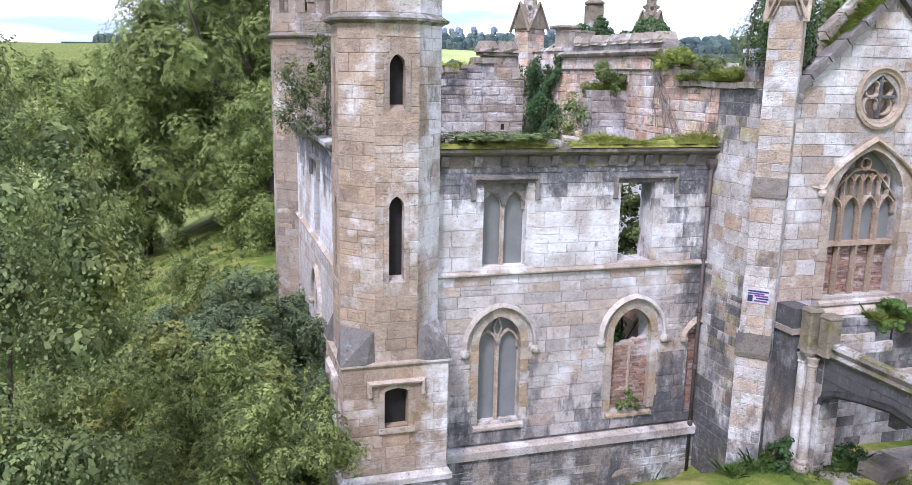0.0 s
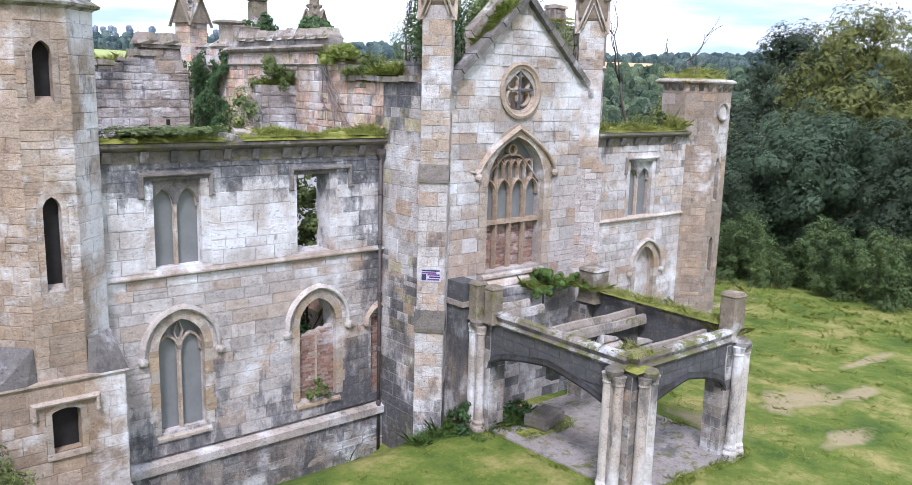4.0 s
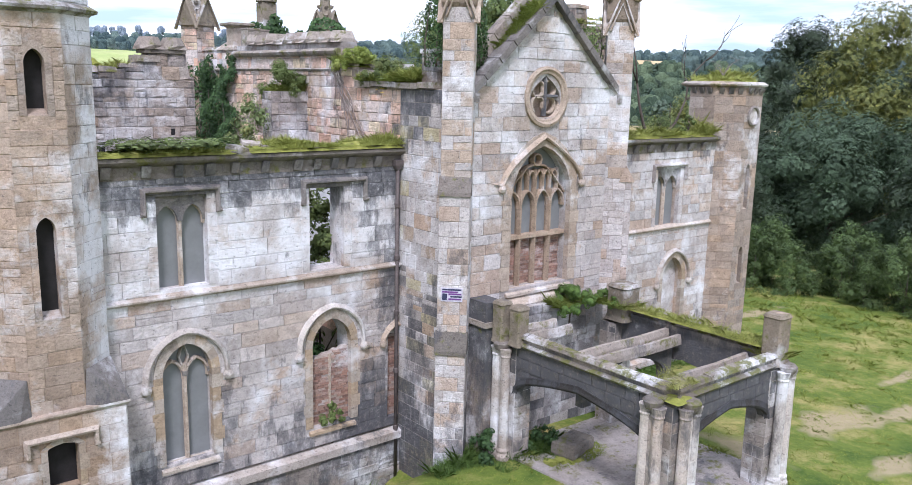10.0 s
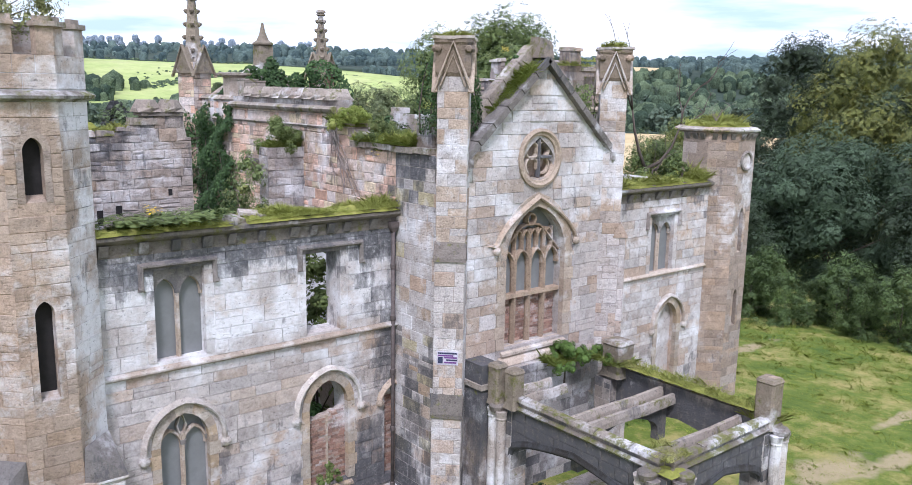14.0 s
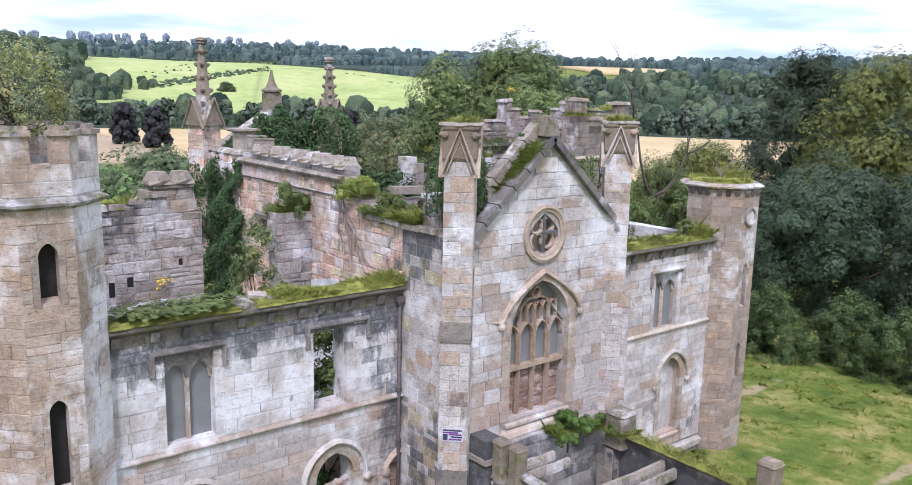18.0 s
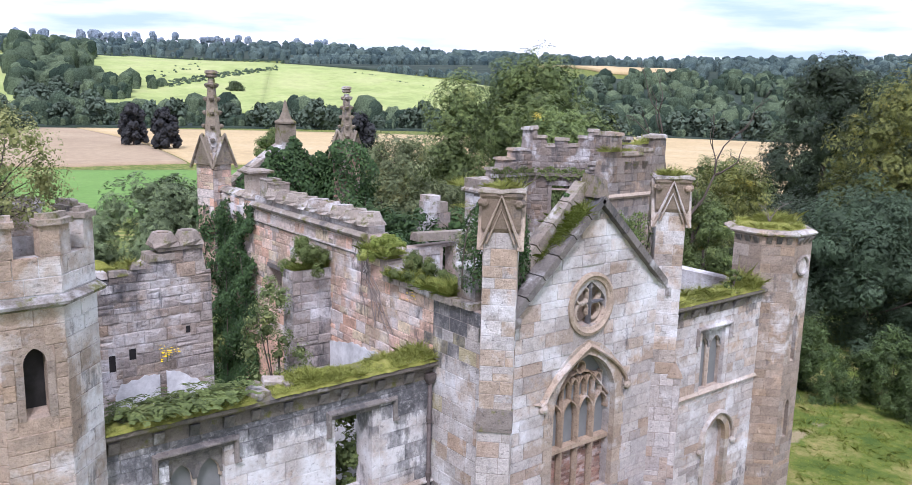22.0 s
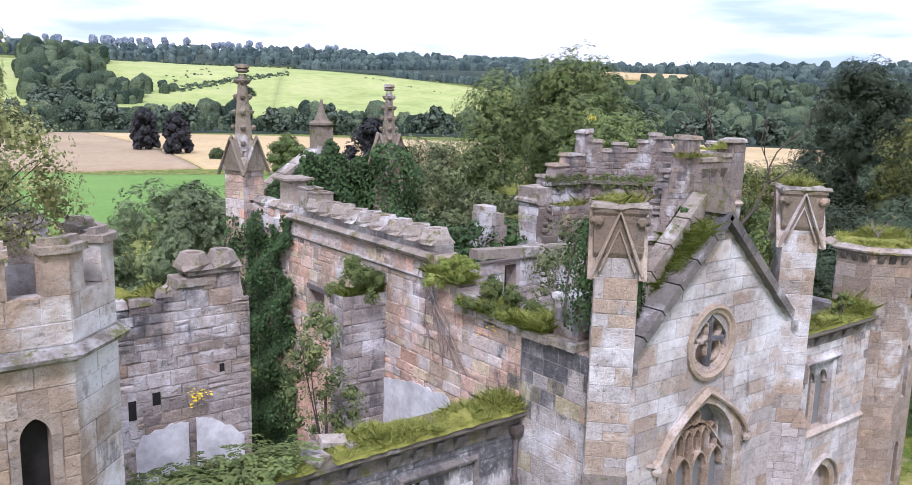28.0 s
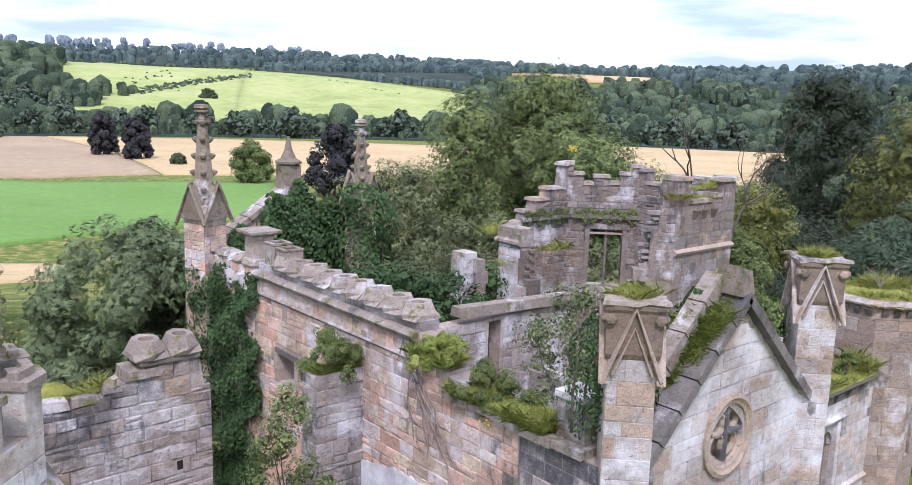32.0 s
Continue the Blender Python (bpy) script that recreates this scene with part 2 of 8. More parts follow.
PALE = [(0.46, 0.415, 0.395), (0.54, 0.505, 0.495), (0.41, 0.37, 0.345), (0.49, 0.445, 0.425), (0.45, 0.35, 0.27), (0.52, 0.49, 0.48), (0.37, 0.33, 0.315), (0.47, 0.43, 0.415), (0.43, 0.31, 0.225), (0.5, 0.465, 0.455)]
WARM = [(0.355, 0.285, 0.23), (0.39, 0.315, 0.255), (0.32, 0.245, 0.19), (0.365, 0.3, 0.25), (0.4, 0.35, 0.31), (0.29, 0.235, 0.195), (0.39, 0.285, 0.2)]
RED = [(0.74, 0.46, 0.33), (0.72, 0.53, 0.42), (0.66, 0.44, 0.34), (0.66, 0.56, 0.5), (0.58, 0.4, 0.31), (0.64, 0.55, 0.5), (0.68, 0.61, 0.57), (0.66, 0.55, 0.38)]
DULL = [(0.38, 0.335, 0.31), (0.33, 0.29, 0.265), (0.44, 0.40, 0.375), (0.30, 0.26, 0.24), (0.40, 0.34, 0.295), (0.37, 0.33, 0.315)]
# lowest belt mixes real crust with weaker light low down, painted as darkening
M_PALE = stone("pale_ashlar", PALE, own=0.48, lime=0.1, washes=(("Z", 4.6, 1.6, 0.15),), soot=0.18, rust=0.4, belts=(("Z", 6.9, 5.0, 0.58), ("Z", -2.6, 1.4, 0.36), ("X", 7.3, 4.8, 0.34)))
M_EAST = stone("east_ashlar", PALE, lime=0.27, soot=0.06, rust=0.45, belts=(("Z", 6.8, 5.4, 0.3), ("Z", -2.8, -0.4, 0.25)))
M_GABLE = stone("gable_ashlar", PALE, own=0.62, lime=0.22, washes=(("Z", 9.0, 5.5, 0.08),), belts=(("Z", -1.7, 2.2, 0.36),), soot=0.09, rust=0.42)
M_WARM = stone("warm_ashlar", [tuple(v * 0.92 for v in c) for c in WARM], lime=0.06, soot=0.16, rust=0.42, own=0.6)
# turret stone turns paler with x, over its right-hand faces
M_TURRET = stone("turret_ashlar", [tuple(v * k for v, k in zip(c, (1.04, 1.0, 0.95))) for c in WARM], lime=0.06, washes=(("X", -1.6, -2.2, 0.16),), soot=0.2, rust=0.5, own=0.5)
M_RED = stone("inner_rubble", RED, lime=0.12, soot=0.1, bump=1.0, own=0.85, rust=0.72, blocky=0.34, belts=(("Y", -2.2, 1.8, 0.3),))
M_CROSS = stone("cross_rubble", [tuple(v * 1.04 for v in c) for c in DULL + WARM], lime=0.26, soot=0.34, bump=1.0, own=0.6, rust=0.3, belts=(("Z", 9.4, 7.4, 0.26),))
M_DULL = stone("grey_rubble", DULL, lime=0.34, soot=0.35, bump=1.0, own=0.7)
M_BASE = stone("plinth_stone", [(0.3, 0.28, 0.275), (0.24, 0.225, 0.22), (0.36, 0.33, 0.315), (0.2, 0.185, 0.185), (0.33, 0.28, 0.24)], lime=0.3, soot=0.5, bump=1.0, own=0.9, blocky=0.4)
M_COURSE = stone("pale_moulding", [(0.45, 0.4, 0.36), (0.49, 0.44, 0.4), (0.41, 0.35, 0.3)], lime=0.26, soot=0.3, rust=0.3)
M_OCHRE = stone("ochre_dressing", [(0.4, 0.3, 0.2), (0.45, 0.39, 0.33), (0.38, 0.3, 0.225), (0.42, 0.36, 0.3), (0.36, 0.3, 0.25)], lime=0.16, soot=0.2, own=0.85, rust=0.4)
M_PIER = stone("pier_ashlar", [(0.41, 0.32, 0.245), (0.44, 0.4, 0.385), (0.43, 0.34, 0.265), (0.52, 0.49, 0.48), (0.36, 0.31, 0.275), (0.47, 0.43, 0.41), (0.49, 0.46, 0.45), (0.4, 0.3, 0.22)], lime=0.24, soot=0.12, own=0.85, rust=0.4)
# foot belt: soot, plus the shade beside the porch put into the colour
M_SIDE = stone("bay_side_ashlar", PALE + [(0.5, 0.43, 0.26), (0.52, 0.46, 0.3), (0.44, 0.32, 0.22)], lime=0.3, soot=0.36, own=0.85, blocky=0.3, belts=(("Z", -3.0, 3.6, 0.5), ("Z", 9.0, 6.2, 0.34)))
M_LABEL = stone("stained_moulding", [(0.25, 0.225, 0.205), (0.29, 0.255, 0.235)], lime=0.02, soot=0.65, rust=0)
# darker stone for window heads, corbels, gable coping and broaches
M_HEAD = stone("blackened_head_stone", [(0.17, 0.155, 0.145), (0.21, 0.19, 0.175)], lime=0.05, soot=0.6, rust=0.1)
M_TRIM = stone("carved_stone", [(0.42, 0.34, 0.27), (0.38, 0.295, 0.225), (0.45, 0.38, 0.32)], lime=0.2, soot=0.15)
M_TRACERY = stone("brown_tracery", [(0.33, 0.24, 0.17), (0.37, 0.28, 0.205)], lime=0.05, soot=0.2, rust=0.4)
M_COPE = stone("coping_stone", [(0.15, 0.13, 0.11), (0.22, 0.19, 0.165), (0.18, 0.16, 0.14)], lime=0.14, soot=0.35, moss=0.3, rust=0)
M_COPE_PALE = stone("pale_coping", [(0.32, 0.275, 0.23), (0.36, 0.315, 0.275), (0.28, 0.235, 0.2)], lime=0.18, soot=0.36, moss=0.33)
M_PORCH = stone("porch_stone", [(0.29, 0.255, 0.225), (0.34, 0.3, 0.27), (0.25, 0.21, 0.18)], lime=0.2, soot=0.42, moss=0.08, blocky=0.3, belts=(("Z", 2.2, 0.2, 0.36),))
M_PORCH_TOP = stone("porch_coping", [(0.2, 0.17, 0.14), (0.27, 0.235, 0.2), (0.15, 0.13, 0.11)], lime=0.2, soot=0.5, moss=0.6, rust=0)
M_PORCH_D = stone("blackened_porch_stone", [(0.25, 0.215, 0.185), (0.31, 0.265, 0.23)], lime=0.1, soot=0.75, rust=0, blocky=0.2, belts=(("Z", 1.4, 2.2, 0.5),))
M_BLACK = stone("soot_black_stone", [(0.035, 0.032, 0.03), (0.055, 0.05, 0.047)], lime=0, soot=0.8, rust=0)
M_COLUMN = stone("column_stone", [(0.5, 0.44, 0.39), (0.55, 0.5, 0.455), (0.42, 0.35, 0.3)], lime=0.3, soot=0.34, belts=(("Z", 2.2, 1.0, 0.25),))
M_MORTAR = stone("bedding_stone", [(0.36, 0.32, 0.29), (0.33, 0.29, 0.26)], lime=0.25, soot=0.2, own=0.3, rust=0.2)
M_MORTAR_D = stone("rubble_bedding", [(0.45, 0.37, 0.32), (0.41, 0.33, 0.28)], lime=0.2, soot=0.2, own=0.3, rust=0.3)
M_BOARD = plain("grey_board", (0.2, 0.205, 0.205), 0.6, 0.12, 1.5, bump=0.05)
# near-black sheets that stand for the shade inside slits, openings and holes
M_SHADE = plain("shuttered_dark", (0.022, 0.02, 0.02), 0.8, 0.3, 4)
M_BRICK = stone("brick", [(0.33, 0.19, 0.14), (0.38, 0.24, 0.18), (0.3, 0.16, 0.12), (0.42, 0.3, 0.25), (0.2, 0.12, 0.1), (0.4, 0.33, 0.29)], lime=0.1, soot=0.1, by_island=True)
M_PLASTER = plain("old_plaster", (0.7, 0.7, 0.71), 0.9, 0.3, 1.6)
M_IRON = plain("cast_iron", (0.11, 0.09, 0.085), 0.6, 0.3, 9.0)
M_SPIRE = stone("lichened_stone", [(0.24, 0.2, 0.15), (0.27, 0.225, 0.17), (0.21, 0.175, 0.135)], lime=0.04, soot=0.35, moss=0.34)
M_CAP = stone("carved_cap_stone", [(0.21, 0.165, 0.125), (0.26, 0.205, 0.155)], lime=0, soot=0.42, moss=0.16, rust=0.15)
M_TOWER = stone("tower_rubble", [tuple(v * 0.7 for v in c) for c in DULL + WARM], lime=0.18, belts=(("Z", 12.0, 9.6, 0.14),), soot=0.44, bump=1.0, own=0.55, rust=0.35)
M_BARK = plain("bark", (0.1, 0.08, 0.065), 0.9, 0.35, 8.0, bump=0.8)
M_TWIG = plain("dead_wood", (0.24, 0.2, 0.18), 0.9, 0.3, 12.0)
M_SLAB = stone("worn_paving", [(0.27, 0.24, 0.225), (0.31, 0.275, 0.255)], lime=0.0, soot=0.3, moss=0.3, rust=0)
F_BROAD = foliage("broad_leaves", (0.027, 0.048, 0.018), (0.23, 0.3, 0.095), (0.32, 0.35, 0.1), cut=16)
F_DARK = foliage("dark_leaves", (0.027, 0.042, 0.0216), (0.2, 0.26, 0.12), cut=20)
F_OLIVE = foliage("olive_leaves", (0.036, 0.051, 0.0252), (0.22, 0.255, 0.115), (0.3, 0.27, 0.085), cut=18)
F_BIRCH = foliage("birch_leaves", (0.08, 0.12, 0.05), (0.31, 0.37, 0.14), (0.42, 0.41, 0.12), glow=0.3)
F_WEST = foliage("sunlit_leaves", (0.036, 0.054, 0.021), (0.36, 0.42, 0.13), (0.55, 0.5, 0.13), glow=0.3, clump=0.8, cut=22)
F_ROUND = foliage("round_tree_leaves", (0.018, 0.033, 0.0204), (0.115, 0.17, 0.092), even=0.4, cut=15)
F_DEEP = foliage("deep_leaves", (0.0108, 0.018, 0.0114), (0.075, 0.105, 0.055), even=0.4, cut=13)
F_GOLD = foliage("yellowing_leaves", (0.05, 0.062, 0.02), (0.26, 0.28, 0.075), (0.44, 0.38, 0.06), cut=12)
F_WILLOW = foliage("willow_leaves", (0.11, 0.13, 0.05), (0.36, 0.37, 0.15), (0.46, 0.42, 0.18), glow=0.35)
F_IVY = foliage("ivy_leaves", (0.022, 0.05, 0.02), (0.09, 0.16, 0.05))
F_COPPER = foliage("copper_leaves", (0.02, 0.022, 0.026), (0.075, 0.075, 0.075))
F_GRASS = foliage("wall_grass", (0.24, 0.27, 0.06), (0.45, 0.47, 0.14), (0.56, 0.51, 0.24), glow=0.35, even=0.4)
F_LAWN = foliage("lawn_tufts", (0.135, 0.18, 0.026), (0.265, 0.3, 0.052), (0.38, 0.34, 0.115))
F_BRAMBLE = foliage("bramble_leaves", (0.016, 0.03, 0.012), (0.13, 0.19, 0.06), (0.18, 0.22, 0.07), cut=22)
F_WOOD = foliage("wood_edge_leaves", (0.03, 0.051, 0.018), (0.42, 0.5, 0.16), (0.52, 0.54, 0.18), glow=0.36, cut=15)
F_FERN = foliage("fern_leaves", (0.07, 0.1, 0.032), (0.2, 0.25, 0.08), (0.3, 0.3, 0.1), glow=0.3)
F_FERNY = foliage("long_green_grass", (0.14, 0.19, 0.04), (0.36, 0.41, 0.1), (0.48, 0.44, 0.16), glow=0.35, even=0.4)
F_BRIGHT = foliage("bright_fern", (0.045, 0.085, 0.02), (0.19, 0.3, 0.07), (0.24, 0.32, 0.08), glow=0.3, even=0.4)
F_FLOWER = plain("ragwort_yellow", (0.75, 0.55, 0.02), 0.6, 0.2)

m_t, nt_t, b_t = nodes_of("mossy_turf")
c_t = ramp_node(nt_t, noise_node(nt_t, 3.0, 7, 0.7), [(0.32, (0.09, 0.09, 0.03)), (0.5, (0.24, 0.25, 0.05)), (0.68, (0.36, 0.34, 0.11))])
nt_t.links.new(c_t, b_t.inputs["Base Color"])
b_t.inputs["Roughness"].default_value = 0.95
bump_node(nt_t, b_t, noise_node(nt_t, 25, 6, 0.8), 0.9, 0.04)
M_TURF = m_t
# ---------- building tools ----------
def mesh_of(name, verts, faces, mat, smooth=False, weld=False):
    me = bpy.data.meshes.new(name)
    me.from_pydata([tuple(v) for v in verts], [], faces)
    if weld:
        bm = bmesh.new()
        bm.from_mesh(me)
        bmesh.ops.remove_doubles(bm, verts=bm.verts, dist=1e-4)
        bm.to_mesh(me)
        bm.free()
    me.materials.append(mat)
    if smooth:
        me.polygons.foreach_set("use_smooth", [True] * len(me.polygons))
    me.update()
    return me


def put(name, me, parent=None, m=None, label="", category="", group="", kind=""):
    ob = new(name, me)
    if parent is not None:
        ob.parent = parent
    if m is not None:
        ob.matrix_basis = m
    return tagged(ob, label, category, group, kind)


def thing(name, m, label, category, group="", kind=""):
    e = new(name)
    e.empty_display_size = 0.2
    e.matrix_basis = m
    return tagged(e, label, category, group, kind)


class Geo:
    """Collects vertices and faces of one part."""

    def __init__(self):
        self.v, self.f = [], []

    def box(self, x0, x1, y0, y1, z0, z1):
        return self.hexa([(x0, y0, z0), (x1, y0, z0), (x1, y1, z0), (x0, y1, z0), (x0, y0, z1), (x1, y0, z1), (x1, y1, z1), (x0, y1, z1)])

    def hexa(self, p):
        n = len(self.v)
        self.v += p
        self.f += [tuple(n + k for k in q) for q in ((0, 3, 2, 1), (4, 5, 6, 7), (0, 1, 5, 4), (1, 2, 6, 5), (2, 3, 7, 6), (3, 0, 4, 7))]
        return self

    def prism(self, ring0, ring1, caps=True):
        n, k = len(self.v), len(ring0)
        self.v += list(ring0) + list(ring1)
        self.f += [(n + i, n + (i + 1) % k, n + k + (i + 1) % k, n + k + i) for i in range(k)]
        if caps:
            self.f += [tuple(n + i for i in reversed(range(k))), tuple(n + k + i for i in range(k))]
        return self

    def rings(self, rings, caps=True):
        n, k = len(self.v), len(rings[0])
        for r in rings:
            self.v += list(r)
        for j in range(len(rings) - 1):
            a = n + j * k
            self.f += [(a + i, a + (i + 1) % k, a + k + (i + 1) % k, a + k + i) for i in range(k)]
        if caps:
            self.f += [tuple(n + i for i in reversed(range(k))), tuple(n + (len(rings) - 1) * k + i for i in range(k))]
        return self

    def sweep(self, path, prof):
        """A profile (across, up) carried along points of the wall plane, with mitred corners: path (u, z), across is out of the wall."""
        rings = []
        for i, p in enumerate(path):
            a, b = path[max(0, i - 1)], path[min(len(path) - 1, i + 1)]
            t0 = Vector((p[0] - a[0], p[1] - a[1])) if i else Vector((b[0] - p[0], b[1] - p[1]))
            t1 = Vector((b[0] - p[0], b[1] - p[1])) if i < len(path) - 1 else t0
            t0.normalize(), t1.normalize()
            n0, n1 = Vector((-t0.y, t0.x)), Vector((-t1.y, t1.x))
            nn = (n0 + n1).normalized()
            k = 1 / max(0.35, nn.dot(n0))
            rings.append([(p[0] + nn.x * h * k, -o, p[1] + nn.y * h * k) for o, h in prof])
        return self.rings(rings)

    def mesh(self, name, mat, smooth=False):
        return mesh_of(name, self.v, self.f, mat, smooth)


def octagon(cx, cy, flats, z, turn=22.5):
    r = flats / 2 / math.cos(radians(22.5))
    return [(cx + r * math.cos(radians(turn + 45 * k)), cy + r * math.sin(radians(turn + 45 * k)), z) for k in range(8)]


def disc(cx, cy, r, z, n=16):
    return [(cx + r * math.cos(2 * math.pi * k / n), cy + r * math.sin(2 * math.pi * k / n), z) for k in range(n)]


def arch(c, half, zs, rise):
    """Height of a pointed arch's edge over u; low arches are four-centred, with straight haunches."""
    if rise < half * 1.04:
        bend = 0.62 if rise > half * 0.6 else 0.4
        return lambda u: zs + rise * max(0.0, 1 - abs(u - c) / half) ** bend
    big = (half * half + rise * rise) / (2 * half)

    def z(u):
        d = abs(u - c)
        return zs + math.sqrt(max(0.0, big * big - (d + big - half) ** 2)) if d <= half else zs
    return z


def arch_path(c, half, zs, rise, n=14):
    f = arch(c, half, zs, rise)
    us = [c - half * math.cos(math.pi * k / n) for k in range(n + 1)]
    return [(u, f(u)) for u in us]


class Hole:
    """An opening of a wall: u from u0 to u1, z from lo to hi(u); margin: width of its dressed surround."""

    def __init__(self, u0, u1, lo, hi, margin=0.0, rise=0.0):
        self.u0, self.u1, self.lo, self.hi, self.margin, self.rise = u0, u1, lo, hi, margin, rise
        self.c, self.half = (u0 + u1) / 2, (u1 - u0) / 2
        self.top = arch(self.c, self.half, hi, rise) if rise else (lambda u: hi)
        m = margin
        self.outer = arch(self.c, self.half + m, hi, rise + m * 1.25) if rise else (lambda u: hi + m)

    def spans(self, z0, z1):
        """The stretch of u that no block of the course z0..z1 may enter."""
        m = self.margin
        if z1 < self.lo - 0.02 or z0 > self.outer(self.c) - 0.02:
            return None
        if not self.rise or z0 <= self.hi:
            return (self.u0 - m, self.u1 + m)
        h = self.half + m
        while h > 0.04 and self.outer(self.c + h) < z0 + 0.03:
            h -= 0.03
        return (self.c - h, self.c + h)


def wall_core(name, u0, u1, zlo, zhi, thick, mat, holes=(), step=0.35, front=0.0):
    """The solid body of a wall with its openings through it. zlo, zhi: numbers or functions of u."""
    lo = zlo if callable(zlo) else (lambda u: zlo)
    hi = zhi if callable(zhi) else (lambda u: zhi)
    cuts = {u0, u1}
    n = max(1, int((u1 - u0) / step))
    if callable(zhi) or callable(zlo):
        cuts |= {u0 + (u1 - u0) * k / n for k in range(n + 1)}
    for h in holes:
        cuts |= {h.u0, h.u1}
        if h.rise:
            cuts |= {h.c - h.half * math.cos(math.pi * k / 14) for k in range(15)}
    cuts = sorted(c for c in cuts if u0 - 1e-6 <= c <= u1 + 1e-6)
    clean = [cuts[0]]
    for c in cuts[1:]:
        if c - clean[-1] > 1e-4:
            clean.append(c)
    g = Geo()
    a0, a1 = front, thick
    for ua, ub in zip(clean, clean[1:]):
        mid = (ua + ub) / 2
        e = 1e-5
        inside = sorted([h for h in holes if h.u0 < mid < h.u1], key=lambda h: h.lo)
        za, zb = lo(ua + e), lo(ub - e)
        spans = []
        for h in inside:
            spans.append((za, zb, h.lo, h.lo))
            za, zb = h.top(ua + e), h.top(ub - e)
        spans.append((za, zb, hi(ua + e), hi(ub - e)))
        for p, q, r, s in spans:
            if r - p < 1e-3 and s - q < 1e-3:
                continue
            g.hexa([(ua, a0, p), (ub, a0, q), (ub, a1, q), (ua, a1, p), (ua, a0, r), (ub, a0, s), (ub, a1, s), (ua, a1, r)])
    return mesh_of(name, g.v, g.f, mat, False, True)


BLOCKS = {}


def block_mesh(w, h, d, mat, kind):
    """A dressed block: face at y = 0, worn arrises, rough or flat face; sizes rounded so that alike blocks share."""
    w, h = round(w / 0.05) * 0.05, round(h / 0.02) * 0.02
    key = (round(w, 2), round(h, 2), round(d, 2), mat.name, kind)
    if key in BLOCKS:
        return BLOCKS[key]
    rng = random.Random(str(key))
    a = 0.007 + 0.009 * kind
    b = 0.006 + 0.008 * kind
    j = lambda s: rng.uniform(-s, s)  # noqa: E731
    x, z = w / 2, h / 2
    v = [(-x, d, -z), (x, d, -z), (x, d, z), (-x, d, z), (-x, b, -z), (x, b, -z), (x, b, z), (-x, b, z)]
    s = 0.005 + 0.012 * kind
    v += [(-x + a + j(s), j(s), -z + a + j(s)), (x - a + j(s), j(s), -z + a + j(s)), (x - a + j(s), j(s), z - a + j(s)), (-x + a + j(s), j(s), z - a + j(s))]
    v.append((j(w * 0.2), -0.001 - 0.01 * kind + j(s), j(h * 0.15)))
    f = [(0, 1, 5, 4), (1, 2, 6, 5), (2, 3, 7, 6), (3, 0, 4, 7)]
    f += [(4, 5, 9, 8), (5, 6, 10, 9), (6, 7, 11, 10), (7, 4, 8, 11), (8, 9, 12), (9, 10, 12), (10, 11, 12), (11, 8, 12)]
    BLOCKS[key] = mesh_of("block", v, f, mat)
    return BLOCKS[key]


MASONRY = []


def course_blocks(parent, u0, u1, z0, z1, mat, seed, course=0.36, lengths=(0.45, 1.0), holes=(), top=None, bottom=None, proud=0.021, kind=0, limit=300, name="block", broken=0.0):
    """Notes a face of coursed blocks, laid at the end of the script: the parent's local x is along the wall, y into it."""
    MASONRY.append((parent, u0, u1, z0, z1, mat, seed, course, lengths, holes, top, bottom, proud, kind, limit, name, broken))


